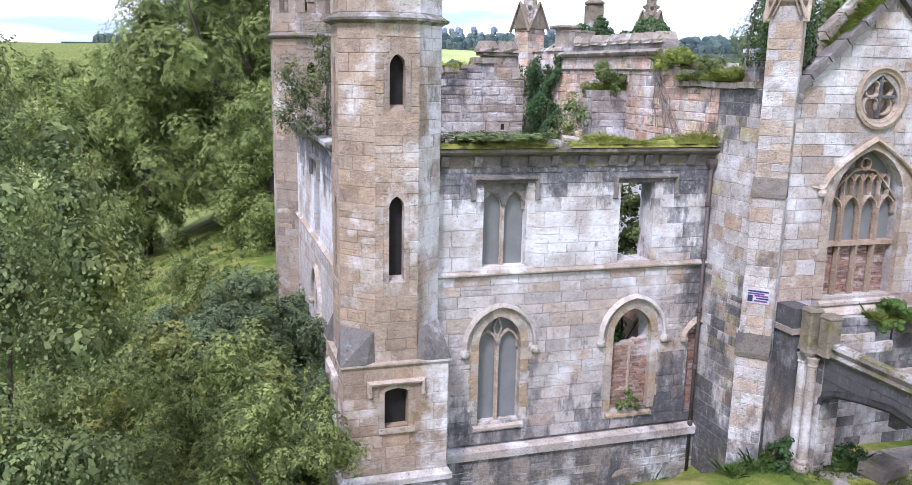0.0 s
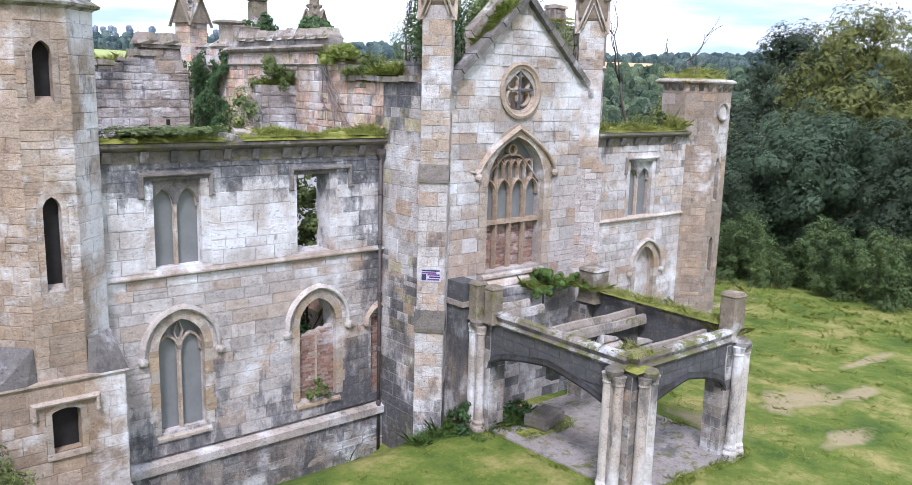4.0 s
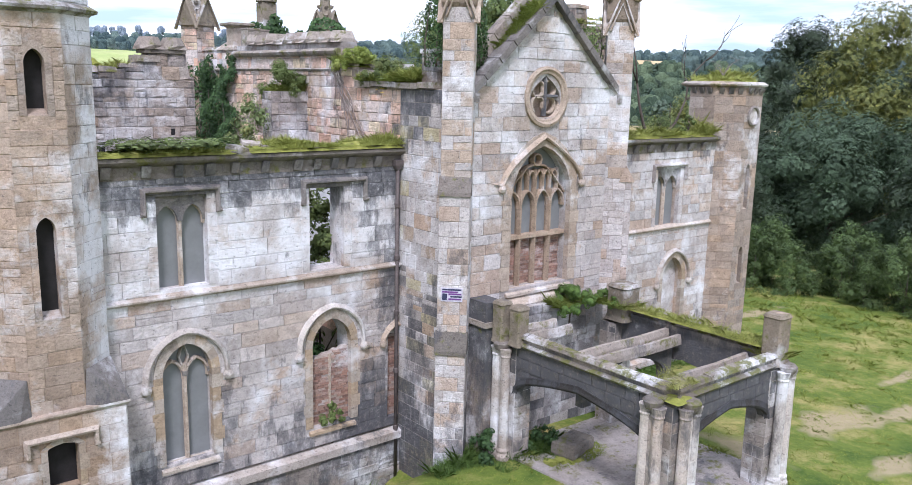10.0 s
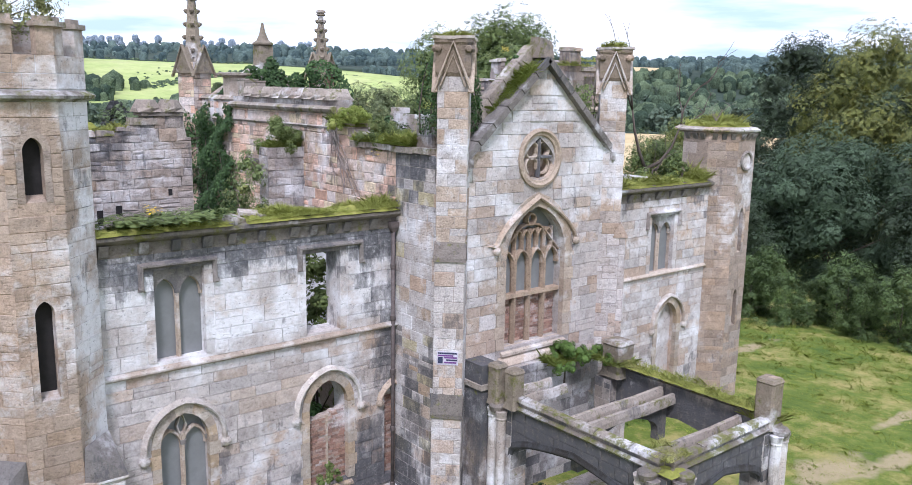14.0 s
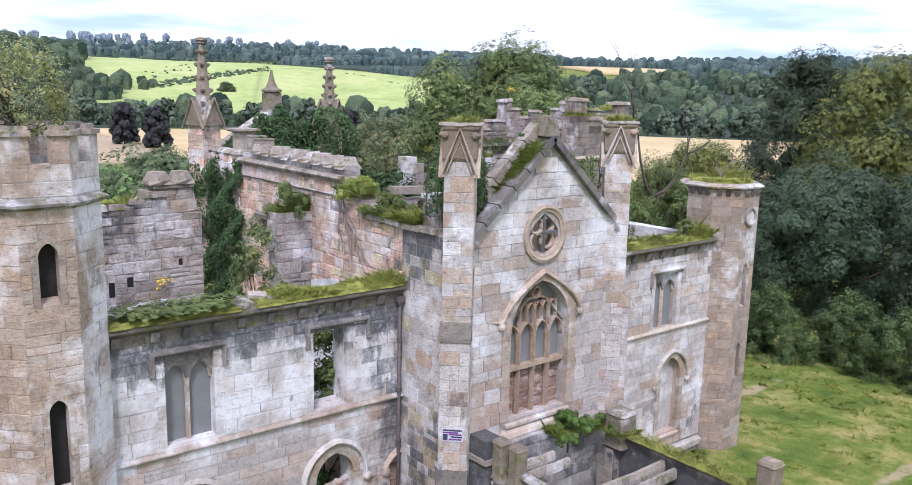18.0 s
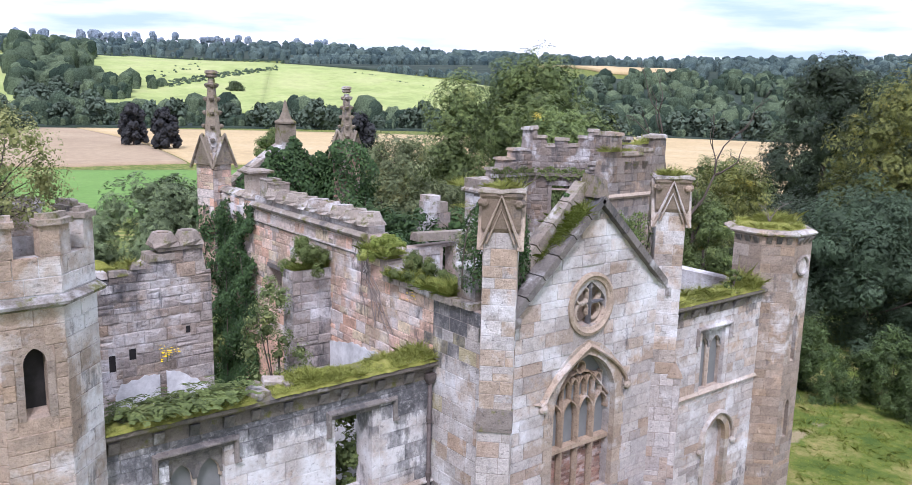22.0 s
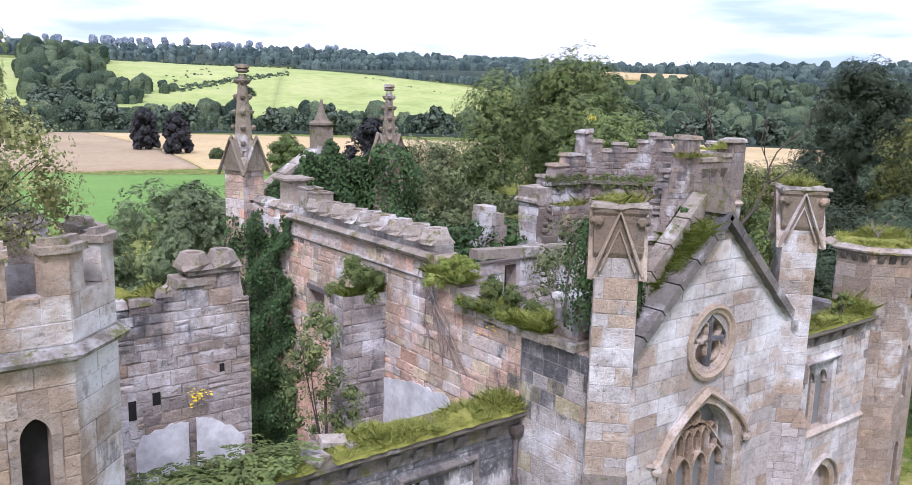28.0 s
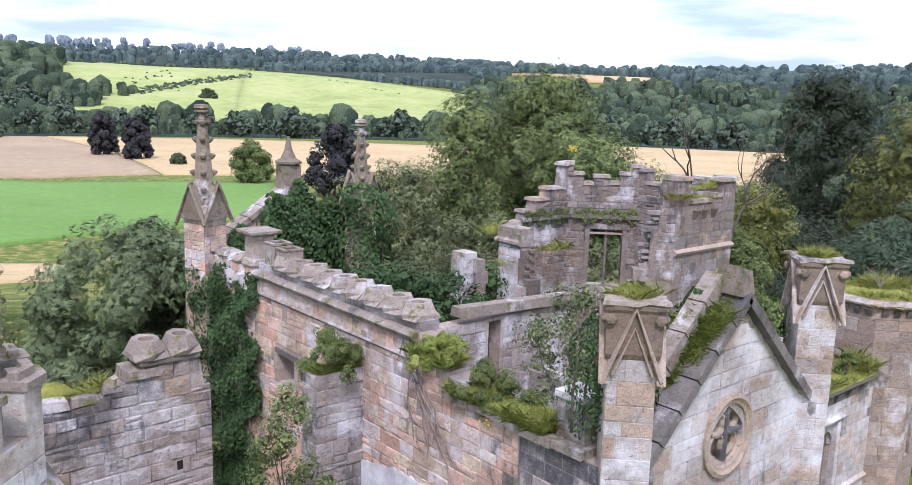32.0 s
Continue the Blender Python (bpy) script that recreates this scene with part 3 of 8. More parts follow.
def lay_masonry():
    for parent, u0, u1, z0, z1, mat, seed, course, lengths, holes, top, bottom, proud, kind, limit, name, broken in MASONRY:
        rng = random.Random(seed)
        z, laid, rest = z0, 0, Geo()
        rows = []
        n = max(1, round((z1 - z0) / course))
        hs = [1 + rng.uniform(-1, 1) * (0.38 if kind else 0.25) for _ in range(n)]
        s = (z1 - z0) / sum(hs)
        for h in hs:
            rows.append((z, z + h * s))
            z += h * s
        for a, b in reversed(rows):
            gaps = sorted(x for x in (h.spans(a, b) for h in holes) if x)
            at, free = u0, []
            for p, q in gaps:
                if p - at > 0.06:
                    free.append((at, p))
                at = max(at, q)
            if u1 - at > 0.06:
                free.append((at, u1))
            for p, q in free:
                u = p
                first = True
                while u < q - 0.02:
                    w = rng.uniform(*lengths) * (rng.uniform(0.45, 1) if first else 1)
                    first = False
                    if q - u - w < lengths[0] * 0.6:
                        w = q - u
                    w = min(w, q - u)
                    m = u + w / 2
                    hi = b if top is None else min(b, top(m), top(u + 0.02) + 0.1, top(u + w - 0.02) + 0.1)
                    lo = a if bottom is None else max(a, bottom(m))
                    if hi - lo > 0.1 and not (broken and rng.random() < broken):
                        d = 0.1
                        y = -proud * (1 - 0.45 * kind) - rng.uniform(0, 0.008 + 0.016 * kind)
                        pieces = [(lo, hi)]
                        if hi - lo > 0.26 and rng.random() < (0.14 if kind else 0.07):
                            cut = lo + (hi - lo) * rng.uniform(0.4, 0.6)
                            pieces = [(lo, cut), (cut, hi)]
                        for lo, hi in pieces:
                          if laid < limit:
                            o = new(name, block_mesh(w - 0.015, hi - lo - 0.015, d, mat, kind))
                            o.parent = parent
                            ww, hh = round((w - 0.015) / 0.05) * 0.05, round((hi - lo - 0.015) / 0.02) * 0.02
                            o.matrix_basis = Matrix.LocRotScale((m, y, (lo + hi) / 2), Euler((rng.uniform(-1, 1) * 0.012 * kind, rng.uniform(-1, 1) * (0.002 + 0.012 * kind), rng.uniform(-1, 1) * 0.006 * kind)), ((w - 0.015) / max(ww, 0.05), 1, (hi - lo - 0.015) / max(hh, 0.02)))
                            laid += 1
                          else:
                            rest.box(u + 0.005, u + w - 0.005, y, y + 0.1, lo + 0.005, hi - 0.005)
                    u += w
        if rest.v:
            put(name, rest.mesh(name, M_ISLAND.get(mat.name, mat)), parent, kind="stuff")


def add(name, geo, mat, parent, label="", m=None, smooth=False):
    return put(name, geo.mesh(name, mat, smooth), parent, m, label)


M_ISLAND = {}


def limb(g, p, q, r0, r1, n=6, bend=0.0, rng=None):
    p, q = Vector(p), Vector(q)
    rings = []
    ax = (q - p).normalized()
    s = ax.orthogonal().normalized()
    t = ax.cross(s)
    off = (s * rng.uniform(-1, 1) + t * rng.uniform(-1, 1)) * bend if rng is not None and bend else Vector((0, 0, 0))
    for k in range(4):
        f = k / 3
        c = p.lerp(q, f) + off * math.sin(f * math.pi)
        r = r0 * (1 - f) + r1 * f
        rings.append([tuple(c + (s * math.cos(2 * math.pi * i / n) + t * math.sin(2 * math.pi * i / n)) * r) for i in range(n)])
    g.rings(rings)
# ---------- the house ----------
IDENT = Matrix()


def ashlar_wall(name, m, u0, u1, z0, z1, thick, mat, seed, label, holes=(), top=None, core_mat=None, back=None, **kw):
    """A wall as a piece of the setting: body with openings, coursed face blocks, and a coursed back where it is seen."""
    w = put(name, wall_core(name, u0, u1, z0, top or z1, thick, core_mat or mat, holes), None, m, label, "wall", kind="structure")
    course_blocks(w, u0, u1, z0, z1, mat, seed, holes=holes, top=top, **kw)
    return w


def pointed_surround(w, h, width=0.22, proud=0.03, mat=None, sill=True, name="voussoir", splay=0.12):
    """Jamb stones and voussoirs round a pointed opening, each a piece."""
    mat = mat or M_TRIM
    zs = h.hi
    z = h.lo
    k = 0
    while z < zs - 0.05:
        z2 = min(zs, z + 0.36)
        for s in (-1, 1):
            g = Geo()
            a, b = h.c + s * (h.half - 0.006), h.c + s * (h.half + width + (0.07 if k % 2 else 0.0))
            p, q = min(a, b), max(a, b)
            g.box(p, q, -proud, 0.16, z + 0.004, z2 - 0.004)
            add("jamb_stone", g, mat, w)
        z = z2
        k += 1
    inner = arch_path(h.c, h.half - 0.006, zs, h.rise - 0.008, 10)
    f = arch(h.c, h.half + width, zs, h.rise + width * 1.25)
    outer = arch_path(h.c, h.half + width, zs, h.rise + width * 1.25, 10)
    for i in range(10):
        p, q, r, s = inner[i], inner[i + 1], outer[i + 1], outer[i]
        g = Geo()
        g.hexa([(p[0], -proud, p[1]), (q[0], -proud, q[1]), (q[0], 0.16, q[1]), (p[0], 0.16, p[1]), (s[0], -proud, s[1]), (r[0], -proud, r[1]), (r[0], 0.16, r[1]), (s[0], 0.16, s[1])])
        add(name, g, mat, w)
    if sill:
        g = Geo()
        g.hexa([(h.u0 - 0.12, -0.1, h.lo - 0.2), (h.u1 + 0.12, -0.1, h.lo - 0.2), (h.u1 + 0.12, 0.2, h.lo - 0.2), (h.u0 - 0.12, 0.2, h.lo - 0.2),
                (h.u0 - 0.12, -0.1, h.lo - 0.12), (h.u1 + 0.12, -0.1, h.lo - 0.12), (h.u1 + 0.12, 0.2, h.lo + 0.02), (h.u0 - 0.12, 0.2, h.lo + 0.02)])
        add("sill", g, mat, w)


HOOD = [(-0.02, 0.0), (0.12, 0.01), (0.15, 0.05), (0.1, 0.11), (0.0, 0.17), (-0.02, 0.17)]


def hood_mould(w, c, half, zs, rise, drop=0.1, mat=None, scale=1.0, name="hood_mould"):
    prof = [(o * scale, h * scale) for o, h in HOOD]
    path = [(c - half, zs - drop)] + arch_path(c, half, zs, rise, 18) + [(c + half, zs - drop)]
    g = Geo().sweep(path, prof)
    ob = add(name, g, mat or M_TRIM, w, "moulded stone hood with carved stops")
    for s in (-1, 1):
        g = Geo()
        x = c + s * (half + 0.08 * scale)
        g.rings([[(x + rx * scale * math.cos(t), -0.08 * scale + ry * scale * math.sin(t), zs - drop + dz * scale) for t in [k * math.pi / 4 for k in range(8)]] for rx, ry, dz in ((0.05, 0.05, -0.2), (0.13, 0.1, -0.14), (0.15, 0.12, -0.06), (0.1, 0.09, 0.04))])
        add("label_stop", g, mat or M_TRIM, ob)


def label_mould(w, u0, u1, z, drop=0.55, foot=0.14, mat=None):
    prof = [(-0.02, 0.0), (0.06, 0.0), (0.13, 0.04), (0.13, 0.08), (0.0, 0.14), (-0.02, 0.14)]
    path = [(u0 - foot, z - drop), (u0, z - drop), (u0, z), (u1, z), (u1, z - drop), (u1 + foot, z - drop)]
    g = Geo().sweep(path, prof)
    add("label_mould", g, mat or M_LABEL, w, "square moulded stone label over the window")


def square_surround(w, h, width=0.2, proud=0.02, mat=None, top=0.2):
    mat = mat or M_TRIM
    z, k = h.lo, 0
    while z < h.hi - 0.05:
        z2 = min(h.hi, z + 0.36)
        for s in (-1, 1):
            a, b = h.c + s * (h.half - 0.006), h.c + s * (h.half + width + (0.06 if k % 2 else 0.0))
            add("jamb_stone", Geo().box(min(a, b), max(a, b), -proud, 0.16, z + 0.004, z2 - 0.004), mat, w)
        z, k = z2, k + 1
    add("lintel", Geo().box(h.u0 - width, h.u1 + width, -proud, 0.3, h.hi - 0.006, h.hi + top), M_HEAD, w, "dark stone window head")


def bar(g, path, w, y0, y1):
    """A straight-sided bar of width w along (u, z) points, from depth y0 to y1."""
    rings = []
    for i, p in enumerate(path):
        a, b = path[max(0, i - 1)], path[min(len(path) - 1, i + 1)]
        t = Vector((b[0] - a[0], b[1] - a[1])).normalized()
        n = Vector((-t.y, t.x)) * (w / 2)
        ym = (y0 + y1) / 2
        rings.append([(p[0] - n.x, ym, p[1] - n.y), (p[0] - n.x * 0.45, y0, p[1] - n.y * 0.45), (p[0] + n.x * 0.45, y0, p[1] + n.y * 0.45), (p[0] + n.x, ym, p[1] + n.y), (p[0] + n.x * 0.45, y1, p[1] + n.y * 0.45), (p[0] - n.x * 0.45, y1, p[1] - n.y * 0.45)])
    g.rings(rings)


# --- left wing, garden front ---
def front_wing(name, m, specs, u0, u1, seed, label, mat):
    holes = []
    for kind, c, half, lo, hi, rise in specs:
        holes.append(Hole(c - half, c + half, lo, hi, 0.24 if kind != "door" else 0.1, rise))
    w = ashlar_wall(name, m, u0, u1, -1.45, 6.55, 0.75, mat, seed, label, holes=holes, course=0.36, lengths=(0.5, 1.15), limit=330)
    g = Geo().box(u0, u1, -0.1, 0.75, -3.6, -1.85)
    pl = add("plinth", g, M_BASE, w, "dark damp rubble plinth of the wall")
    course_blocks(pl, u0, u1, -3.6, -1.87, M_BASE, seed + 5, course=0.29, lengths=(0.3, 0.75), proud=0.15, kind=1, limit=120)
    g = Geo().hexa([(u0, -0.2, -1.85), (u1, -0.2, -1.85), (u1, 0.3, -1.85), (u0, 0.3, -1.85), (u0, -0.2, -1.62), (u1, -0.2, -1.62), (u1, 0.3, -1.44), (u0, 0.3, -1.44)])
    add("plinth_course", g, M_COURSE, w, "sloping pale stone plinth course")
    g = Geo().sweep([(u0, 3.45), (u1, 3.45)], [(-0.02, 0.0), (0.05, 0.0), (0.13, 0.06), (0.13, 0.1), (-0.02, 0.19)])
    add("string_course", g, M_TRIM, w, "moulded string course under the upper windows")
    g = Geo().sweep([(u0, 6.55), (u1, 6.55)], [(-0.02, 0.16), (0.06, 0.17), (0.2, 0.24), (0.26, 0.3), (0.26, 0.38), (-0.02, 0.44)])
    g.box(u0, u1, 0.02, 0.75, 6.56, 6.98)
    g.box(u0, u1, -0.035, 0.02, 6.42, 6.74)
    co = add("cornice", g, M_COPE, w, "dark overgrown moulded cornice")
    rng = random.Random(seed)
    u = u0 + 0.3
    while u < u1 - 0.3:
        g = Geo()
        s = rng.uniform(0.09, 0.13)
        g.hexa([(u - s, -0.08, 6.46), (u + s, -0.08, 6.46), (u + s, 0, 6.42), (u - s, 0, 6.42), (u - s, -0.2, 6.74), (u + s, -0.2, 6.74), (u + s, 0, 6.74), (u - s, 0, 6.74)])
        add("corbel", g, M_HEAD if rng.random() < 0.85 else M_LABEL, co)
        u += rng.uniform(0.5, 0.95)
    return w, holes


LEFT = [("tall", 0.75, 0.63, 3.72, 6.0, 0), ("open", 4.74, 0.54, 3.68, 5.95, 0), ("arch", 0.72, 0.63, -0.82, 1.52, 0.78), ("brick", 4.87, 0.63, -0.88, 1.48, 0.78), ("door", 7.0, 0.22, -1.2, 1.45, 0)]
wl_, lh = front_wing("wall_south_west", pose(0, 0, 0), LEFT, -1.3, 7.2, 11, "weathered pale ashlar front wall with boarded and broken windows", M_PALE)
RIGHT = [("tall", 19.36, 0.7, 3.6, 5.78, 0), ("blind", 20.0, 0.62, -0.85, 1.5, 0.8)]
wr_, rh = front_wing("wall_south_east", pose(0, -0.35, 0), RIGHT, 14.0, 22.2, 23, "weathered pale ashlar front wall with narrow boarded window", M_EAST)


def two_light(parent_wall, h, name, label, springing, mat_board=None):
    """A window of two pointed lights with a stone mullion, boarded behind."""
    t = put(name, Geo().box(h.u0, h.u1, 0.3, 0.34, h.lo, h.hi + (h.rise if h.rise else 0)).mesh("boarding", mat_board or M_BOARD) if not h.rise else wall_core("boarding", h.u0, h.u1, h.lo, h.top, 0.34, mat_board or M_BOARD, front=0.3, step=0.08), None, parent_wall.matrix_basis.copy(), label, "window", kind="structure")
    g = Geo()
    bar(g, [(h.c, h.lo), (h.c, springing + 0.3)], 0.13, 0.14, 0.32)
    add("mullion", g, M_TRIM, t)
    q = h.half / 2
    for s in (-1, 1):
        g = Geo()
        c = h.c + s * q
        bar(g, [(c - q + 0.02, springing - 0.1)] + arch_path(c, q - 0.02, springing, 0.42, 8) + [(c + q - 0.02, springing - 0.1)], 0.1, 0.16, 0.32)
        add("tracery_arch", g, M_TRIM, t)
    else:
        hs = [Hole(h.c - q * 2 + 0.05, h.c - 0.06, h.lo - 1, springing, 0, 0.4), Hole(h.c + 0.06, h.c + q * 2 - 0.05, h.lo - 1, springing, 0, 0.4)]
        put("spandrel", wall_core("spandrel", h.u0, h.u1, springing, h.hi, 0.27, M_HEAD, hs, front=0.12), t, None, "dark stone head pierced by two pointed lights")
    if h.rise:
        g = Geo()
        bar(g, [(h.c, springing + 0.1), (h.c - 0.12, springing + 0.5), (h.c, springing + 0.85), (h.c + 0.12, springing + 0.5), (h.c, springing + 0.1)], 0.07, 0.17, 0.32)
        add("tracery_eye", g, M_TRIM, t)
    return t


for w, hs in ((wl_, lh), (wr_, rh)):
    square_surround(w, hs[0], mat=M_PALE if w is wl_ else M_EAST)
    label_mould(w, hs[0].u0 - 0.22, hs[0].u1 + 0.22, hs[0].hi + 0.08)
square_surround(wl_, lh[1], mat=M_PALE)
label_mould(wl_, lh[1].u0 - 0.1, lh[1].u1 + 0.62, lh[1].hi + 0.1)
two_light(wl_, lh[0], "window_1", "boarded stone window of two pointed lights", 5.35)
two_light(wr_, rh[0], "window_2", "narrow boarded two-light stone window", 5.1)
pointed_surround(wl_, lh[2], mat=M_OCHRE)
pointed_surround(wl_, lh[3], mat=M_OCHRE)
pointed_surround(wr_, rh[1], mat=M_OCHRE)
hood_mould(wl_, 0.72, 0.97, 1.46, 1.08, mat=M_COURSE)
hood_mould(wl_, 4.87, 0.97, 1.46, 1.08, mat=M_COURSE)
hood_mould(wr_, 20.0, 0.94, 1.42, 1.08, mat=M_COURSE)
two_light(wl_, lh[2], "window_3", "pointed two-light window closed with grey boards", 1.4)
put("window_4", wall_core("blind_panel", rh[1].u0, rh[1].u1, rh[1].lo, rh[1].top, 0.4, M_EAST, front=0.3, step=0.08), None, wr_.matrix_basis.copy(), "blind pointed stone window in a deep reveal", "window", kind="structure")
# --- gabled bay ---
BC = 10.66
B0, B1 = 7.2, 14.12


def gable_top(u):
    return 8.55 + max(0.0, (1 - abs(u - 10.72) / 3.05)) * 2.75


win = Hole(9.42, 11.86, 2.88, 5.55, 0.34, 1.5)
rose = Hole(BC - 0.63, BC + 0.57, 7.87, 8.45, 0.0, 0.6)
rose.hi = 8.45
gable = put("wall_gable", wall_core("wall_gable", B0, B1, -1.6, gable_top, 0.7, M_GABLE, [win, rose]), None, pose(0, -2.3, 0), "pale ashlar gable wall with pointed traceried window and rose", "wall", kind="structure")


class RoseGap(Hole):
    def spans(self, z0, z1):
        r, c = 0.84, 8.45
        d = min(abs(z0 - c), abs(z1 - c)) if not z0 < c < z1 else 0
        if d >= r - 0.05:
            return None
        x = math.sqrt(r * r - d * d) - 0.03
        return (BC - 0.03 - x, BC - 0.03 + x)


course_blocks(gable, B0, B1, -1.6, 11.4, M_GABLE, 31, course=0.36, lengths=(0.45, 1.05), holes=[win, RoseGap(9.8, 11.4, 7.6, 9.2)], top=lambda u: gable_top(u) - 0.02, limit=420)
pointed_surround(gable, win, width=0.32, splay=0.2)
hood_mould(gable, BC - 0.02, 1.56, 5.95, 1.3, drop=0.0, scale=0.95)


def rose_window():
    t = thing("rose_window", pose(BC - 0.03, -2.33, 8.45), "round traceried stone window with broken quatrefoils", "window", kind="structure")
    g = Geo()
    n = 40
    prof = [(0.86, 0.0), (0.86, -0.05), (0.78, -0.08), (0.72, -0.03), (0.66, -0.02), (0.62, 0.1), (0.58, 0.5), (0.9, 0.5)]
    rings = [[(r * math.cos(2 * math.pi * k / n), y, r * math.sin(2 * math.pi * k / n)) for r, y in prof] for k in range(n)]
    rings.append(rings[0])
    g.rings(rings, caps=False)
    add("moulded_ring", g, M_TRIM, t)
    g = Geo()
    ring = [(0.62 * math.cos(2 * math.pi * k / n), 0.44, 0.62 * math.sin(2 * math.pi * k / n)) for k in range(n)]
    ring2 = [(x, 0.5, z) for x, y, z in ring]
    g.prism(ring2, ring)
    add("backing", g, M_GABLE, t)
    for a in range(4):
        g = Geo()
        cx, cz = 0.31 * math.cos(radians(45 + 90 * a)), 0.31 * math.sin(radians(45 + 90 * a))
        pts = [(cx + 0.24 * math.cos(2 * math.pi * k / 18), cz + 0.24 * math.sin(2 * math.pi * k / 18)) for k in range(19)]
        bar(g, pts if a != 2 else pts[:13], 0.085, 0.08, 0.26)
        add("quatrefoil", g, M_TRIM, t)
    for p, q in (((0.02, -0.55), (0.02, 0.55)), ((0.05, 0.02), (0.52, 0.02))):
        g = Geo()
        bar(g, [p, q], 0.1, 0.02, 0.2)
        add("cross_bar", g, M_PALE, t)


rose_window()


def great_window():
    t = put("window_5", wall_core("boarding", win.u0, win.u1, 4.4, win.top, 0.46, M_BOARD, front=0.42, step=0.1), None, pose(0, -2.3, 0), "great pointed window, boarded lights over brick panels", "window", kind="structure")
    lw = (win.u1 - win.u0) / 4
    for k in range(1, 4):
        g = Geo()
        u = win.u0 + lw * k
        bar(g, [(u, win.lo), (u, 5.75)], 0.13, 0.2, 0.44)
        add("mullion", g, M_TRACERY, t)
    g = Geo().box(win.u0, win.u1, 0.18, 0.44, 4.32, 4.44)
    add("transom", g, M_TRACERY, t)
    for k in range(4):
        g = Geo()
        c = win.u0 + lw * (k + 0.5)
        bar(g, [(c - lw / 2 + 0.03, 5.2)] + arch_path(c, lw / 2 - 0.03, 5.3, 0.42, 8) + [(c + lw / 2 - 0.03, 5.2)], 0.09, 0.22, 0.44)
        add("light_head", g, M_TRACERY, t)
    # panel tracery over the lights
    for k in range(7):
        u = win.u0 + (win.u1 - win.u0) * (k + 1) / 8
        hi = win.top(u) - 0.08
        if hi > 5.85:
            g = Geo()
            bar(g, [(u, 5.7), (u, min(hi, 6.35))], 0.075, 0.24, 0.44)
            add("tracery_bar", g, M_TRACERY, t)
    for k in range(6):
        c = win.u0 + (win.u1 - win.u0) * (k + 1.5) / 8
        hi = win.top(c)
        if hi > 6.35:
            g = Geo()
            bar(g, arch_path(c, 0.14, 6.05, 0.26, 6), 0.06, 0.24, 0.44)
            add("tracery_head", g, M_TRACERY, t)
    for s in (-1, 1):
        g = Geo()
        bar(g, [(win.c + s * 1.2, 5.6), (win.c + s * 0.75, 6.1), (win.c + s * 0.38, 6.42), (win.c, 6.5)], 0.085, 0.22, 0.44)
        add("tracery_sweep", g, M_TRACERY, t)
    g = Geo()
    bar(g, [(win.c + 0.17 * math.cos(k * math.pi / 8), 6.62 + 0.17 * math.sin(k * math.pi / 8)) for k in range(17)], 0.07, 0.2, 0.44)
    add("tracery_eye", g, M_TRACERY, t)
    back = add("brick_panel", Geo().box(win.u0, win.u1, 0.42, 0.6, win.lo, 4.34), M_MORTAR, t, "rough red brick infill")
    g = Geo()
    rng = random.Random(5)
    z = win.lo + 0.03
    while z < 4.28:
        u = win.u0 - rng.uniform(0, 0.2)
        while u < win.u1:
            a, b = max(u, win.u0), min(u + 0.215, win.u1)
            if b - a > 0.05:
                y = 0.42 - rng.uniform(0.0, 0.03)
                g.box(a, b, y - 0.012, 0.45, z, z + 0.062)
            u += 0.228
        z += 0.075
    put("brickwork", g.mesh("brickwork", M_BRICK), back, kind="stuff")
    g = Geo().hexa([(win.u0 - 0.4, -0.22, 2.42), (win.u1 + 0.4, -0.22, 2.42), (win.u1 + 0.4, 0.1, 2.42), (win.u0 - 0.4, 0.1, 2.42), (win.u0 - 0.25, -0.16, 2.55), (win.u1 + 0.25, -0.16, 2.55), (win.u1 + 0.1, 0.42, 2.9), (win.u0 - 0.1, 0.42, 2.9)])
    add("sill", g, M_TRIM, t, "deep sloping stone sill")


great_window()


def slope_slab(parent, name, p, q, y0, y1, t0, t1, mat, n):
    """Coping stones up a slope from p to q (u, z): each its own piece, t0..t1 its thickness below and above the line."""
    d = Vector((q[0] - p[0], q[1] - p[1]))
    nn = Vector((-d.y, d.x)).normalized()
    if nn.y < 0:
        nn = -nn
    for k in range(n):
        a, b = Vector(p) + d * (k / n + 0.004), Vector(p) + d * ((k + 1) / n - 0.004)
        g = Geo()
        pts = []
        for y in (y0, y1):
            for s, off in ((a, t0), (b, t0), (b, t1), (a, t1)):
                pts.append((s.x + nn.x * off, y, s.y + nn.y * off))
        g.prism(pts[4:], pts[:4])
        add(name, g, mat, parent)


cop = thing("gable_coping", pose(0, -2.3, 0), "steep mossy stone gable coping with broken finial block", "coping", kind="structure")
slope_slab(cop, "coping_stone", (7.62, 8.5), (10.72, 11.3), -0.22, 0.3, -0.13, 0.06, M_HEAD, 6)
slope_slab(cop, "coping_stone", (13.82, 8.5), (10.72, 11.3), -0.22, 0.3, -0.13, 0.06, M_HEAD, 6)
slope_slab(cop, "coping_upstand", (7.9, 8.95), (10.72, 11.5), 0.32, 0.7, -0.1, 0.24, M_COPE_PALE, 5)
slope_slab(cop, "coping_upstand", (13.55, 8.95), (10.72, 11.5), 0.32, 0.7, -0.1, 0.24, M_COPE_PALE, 5)
for x in (7.66, 13.78):
    add("kneeler", Geo().box(x - 0.22, x + 0.22, -0.3, 0.7, 8.3, 8.55), M_COPE, cop)
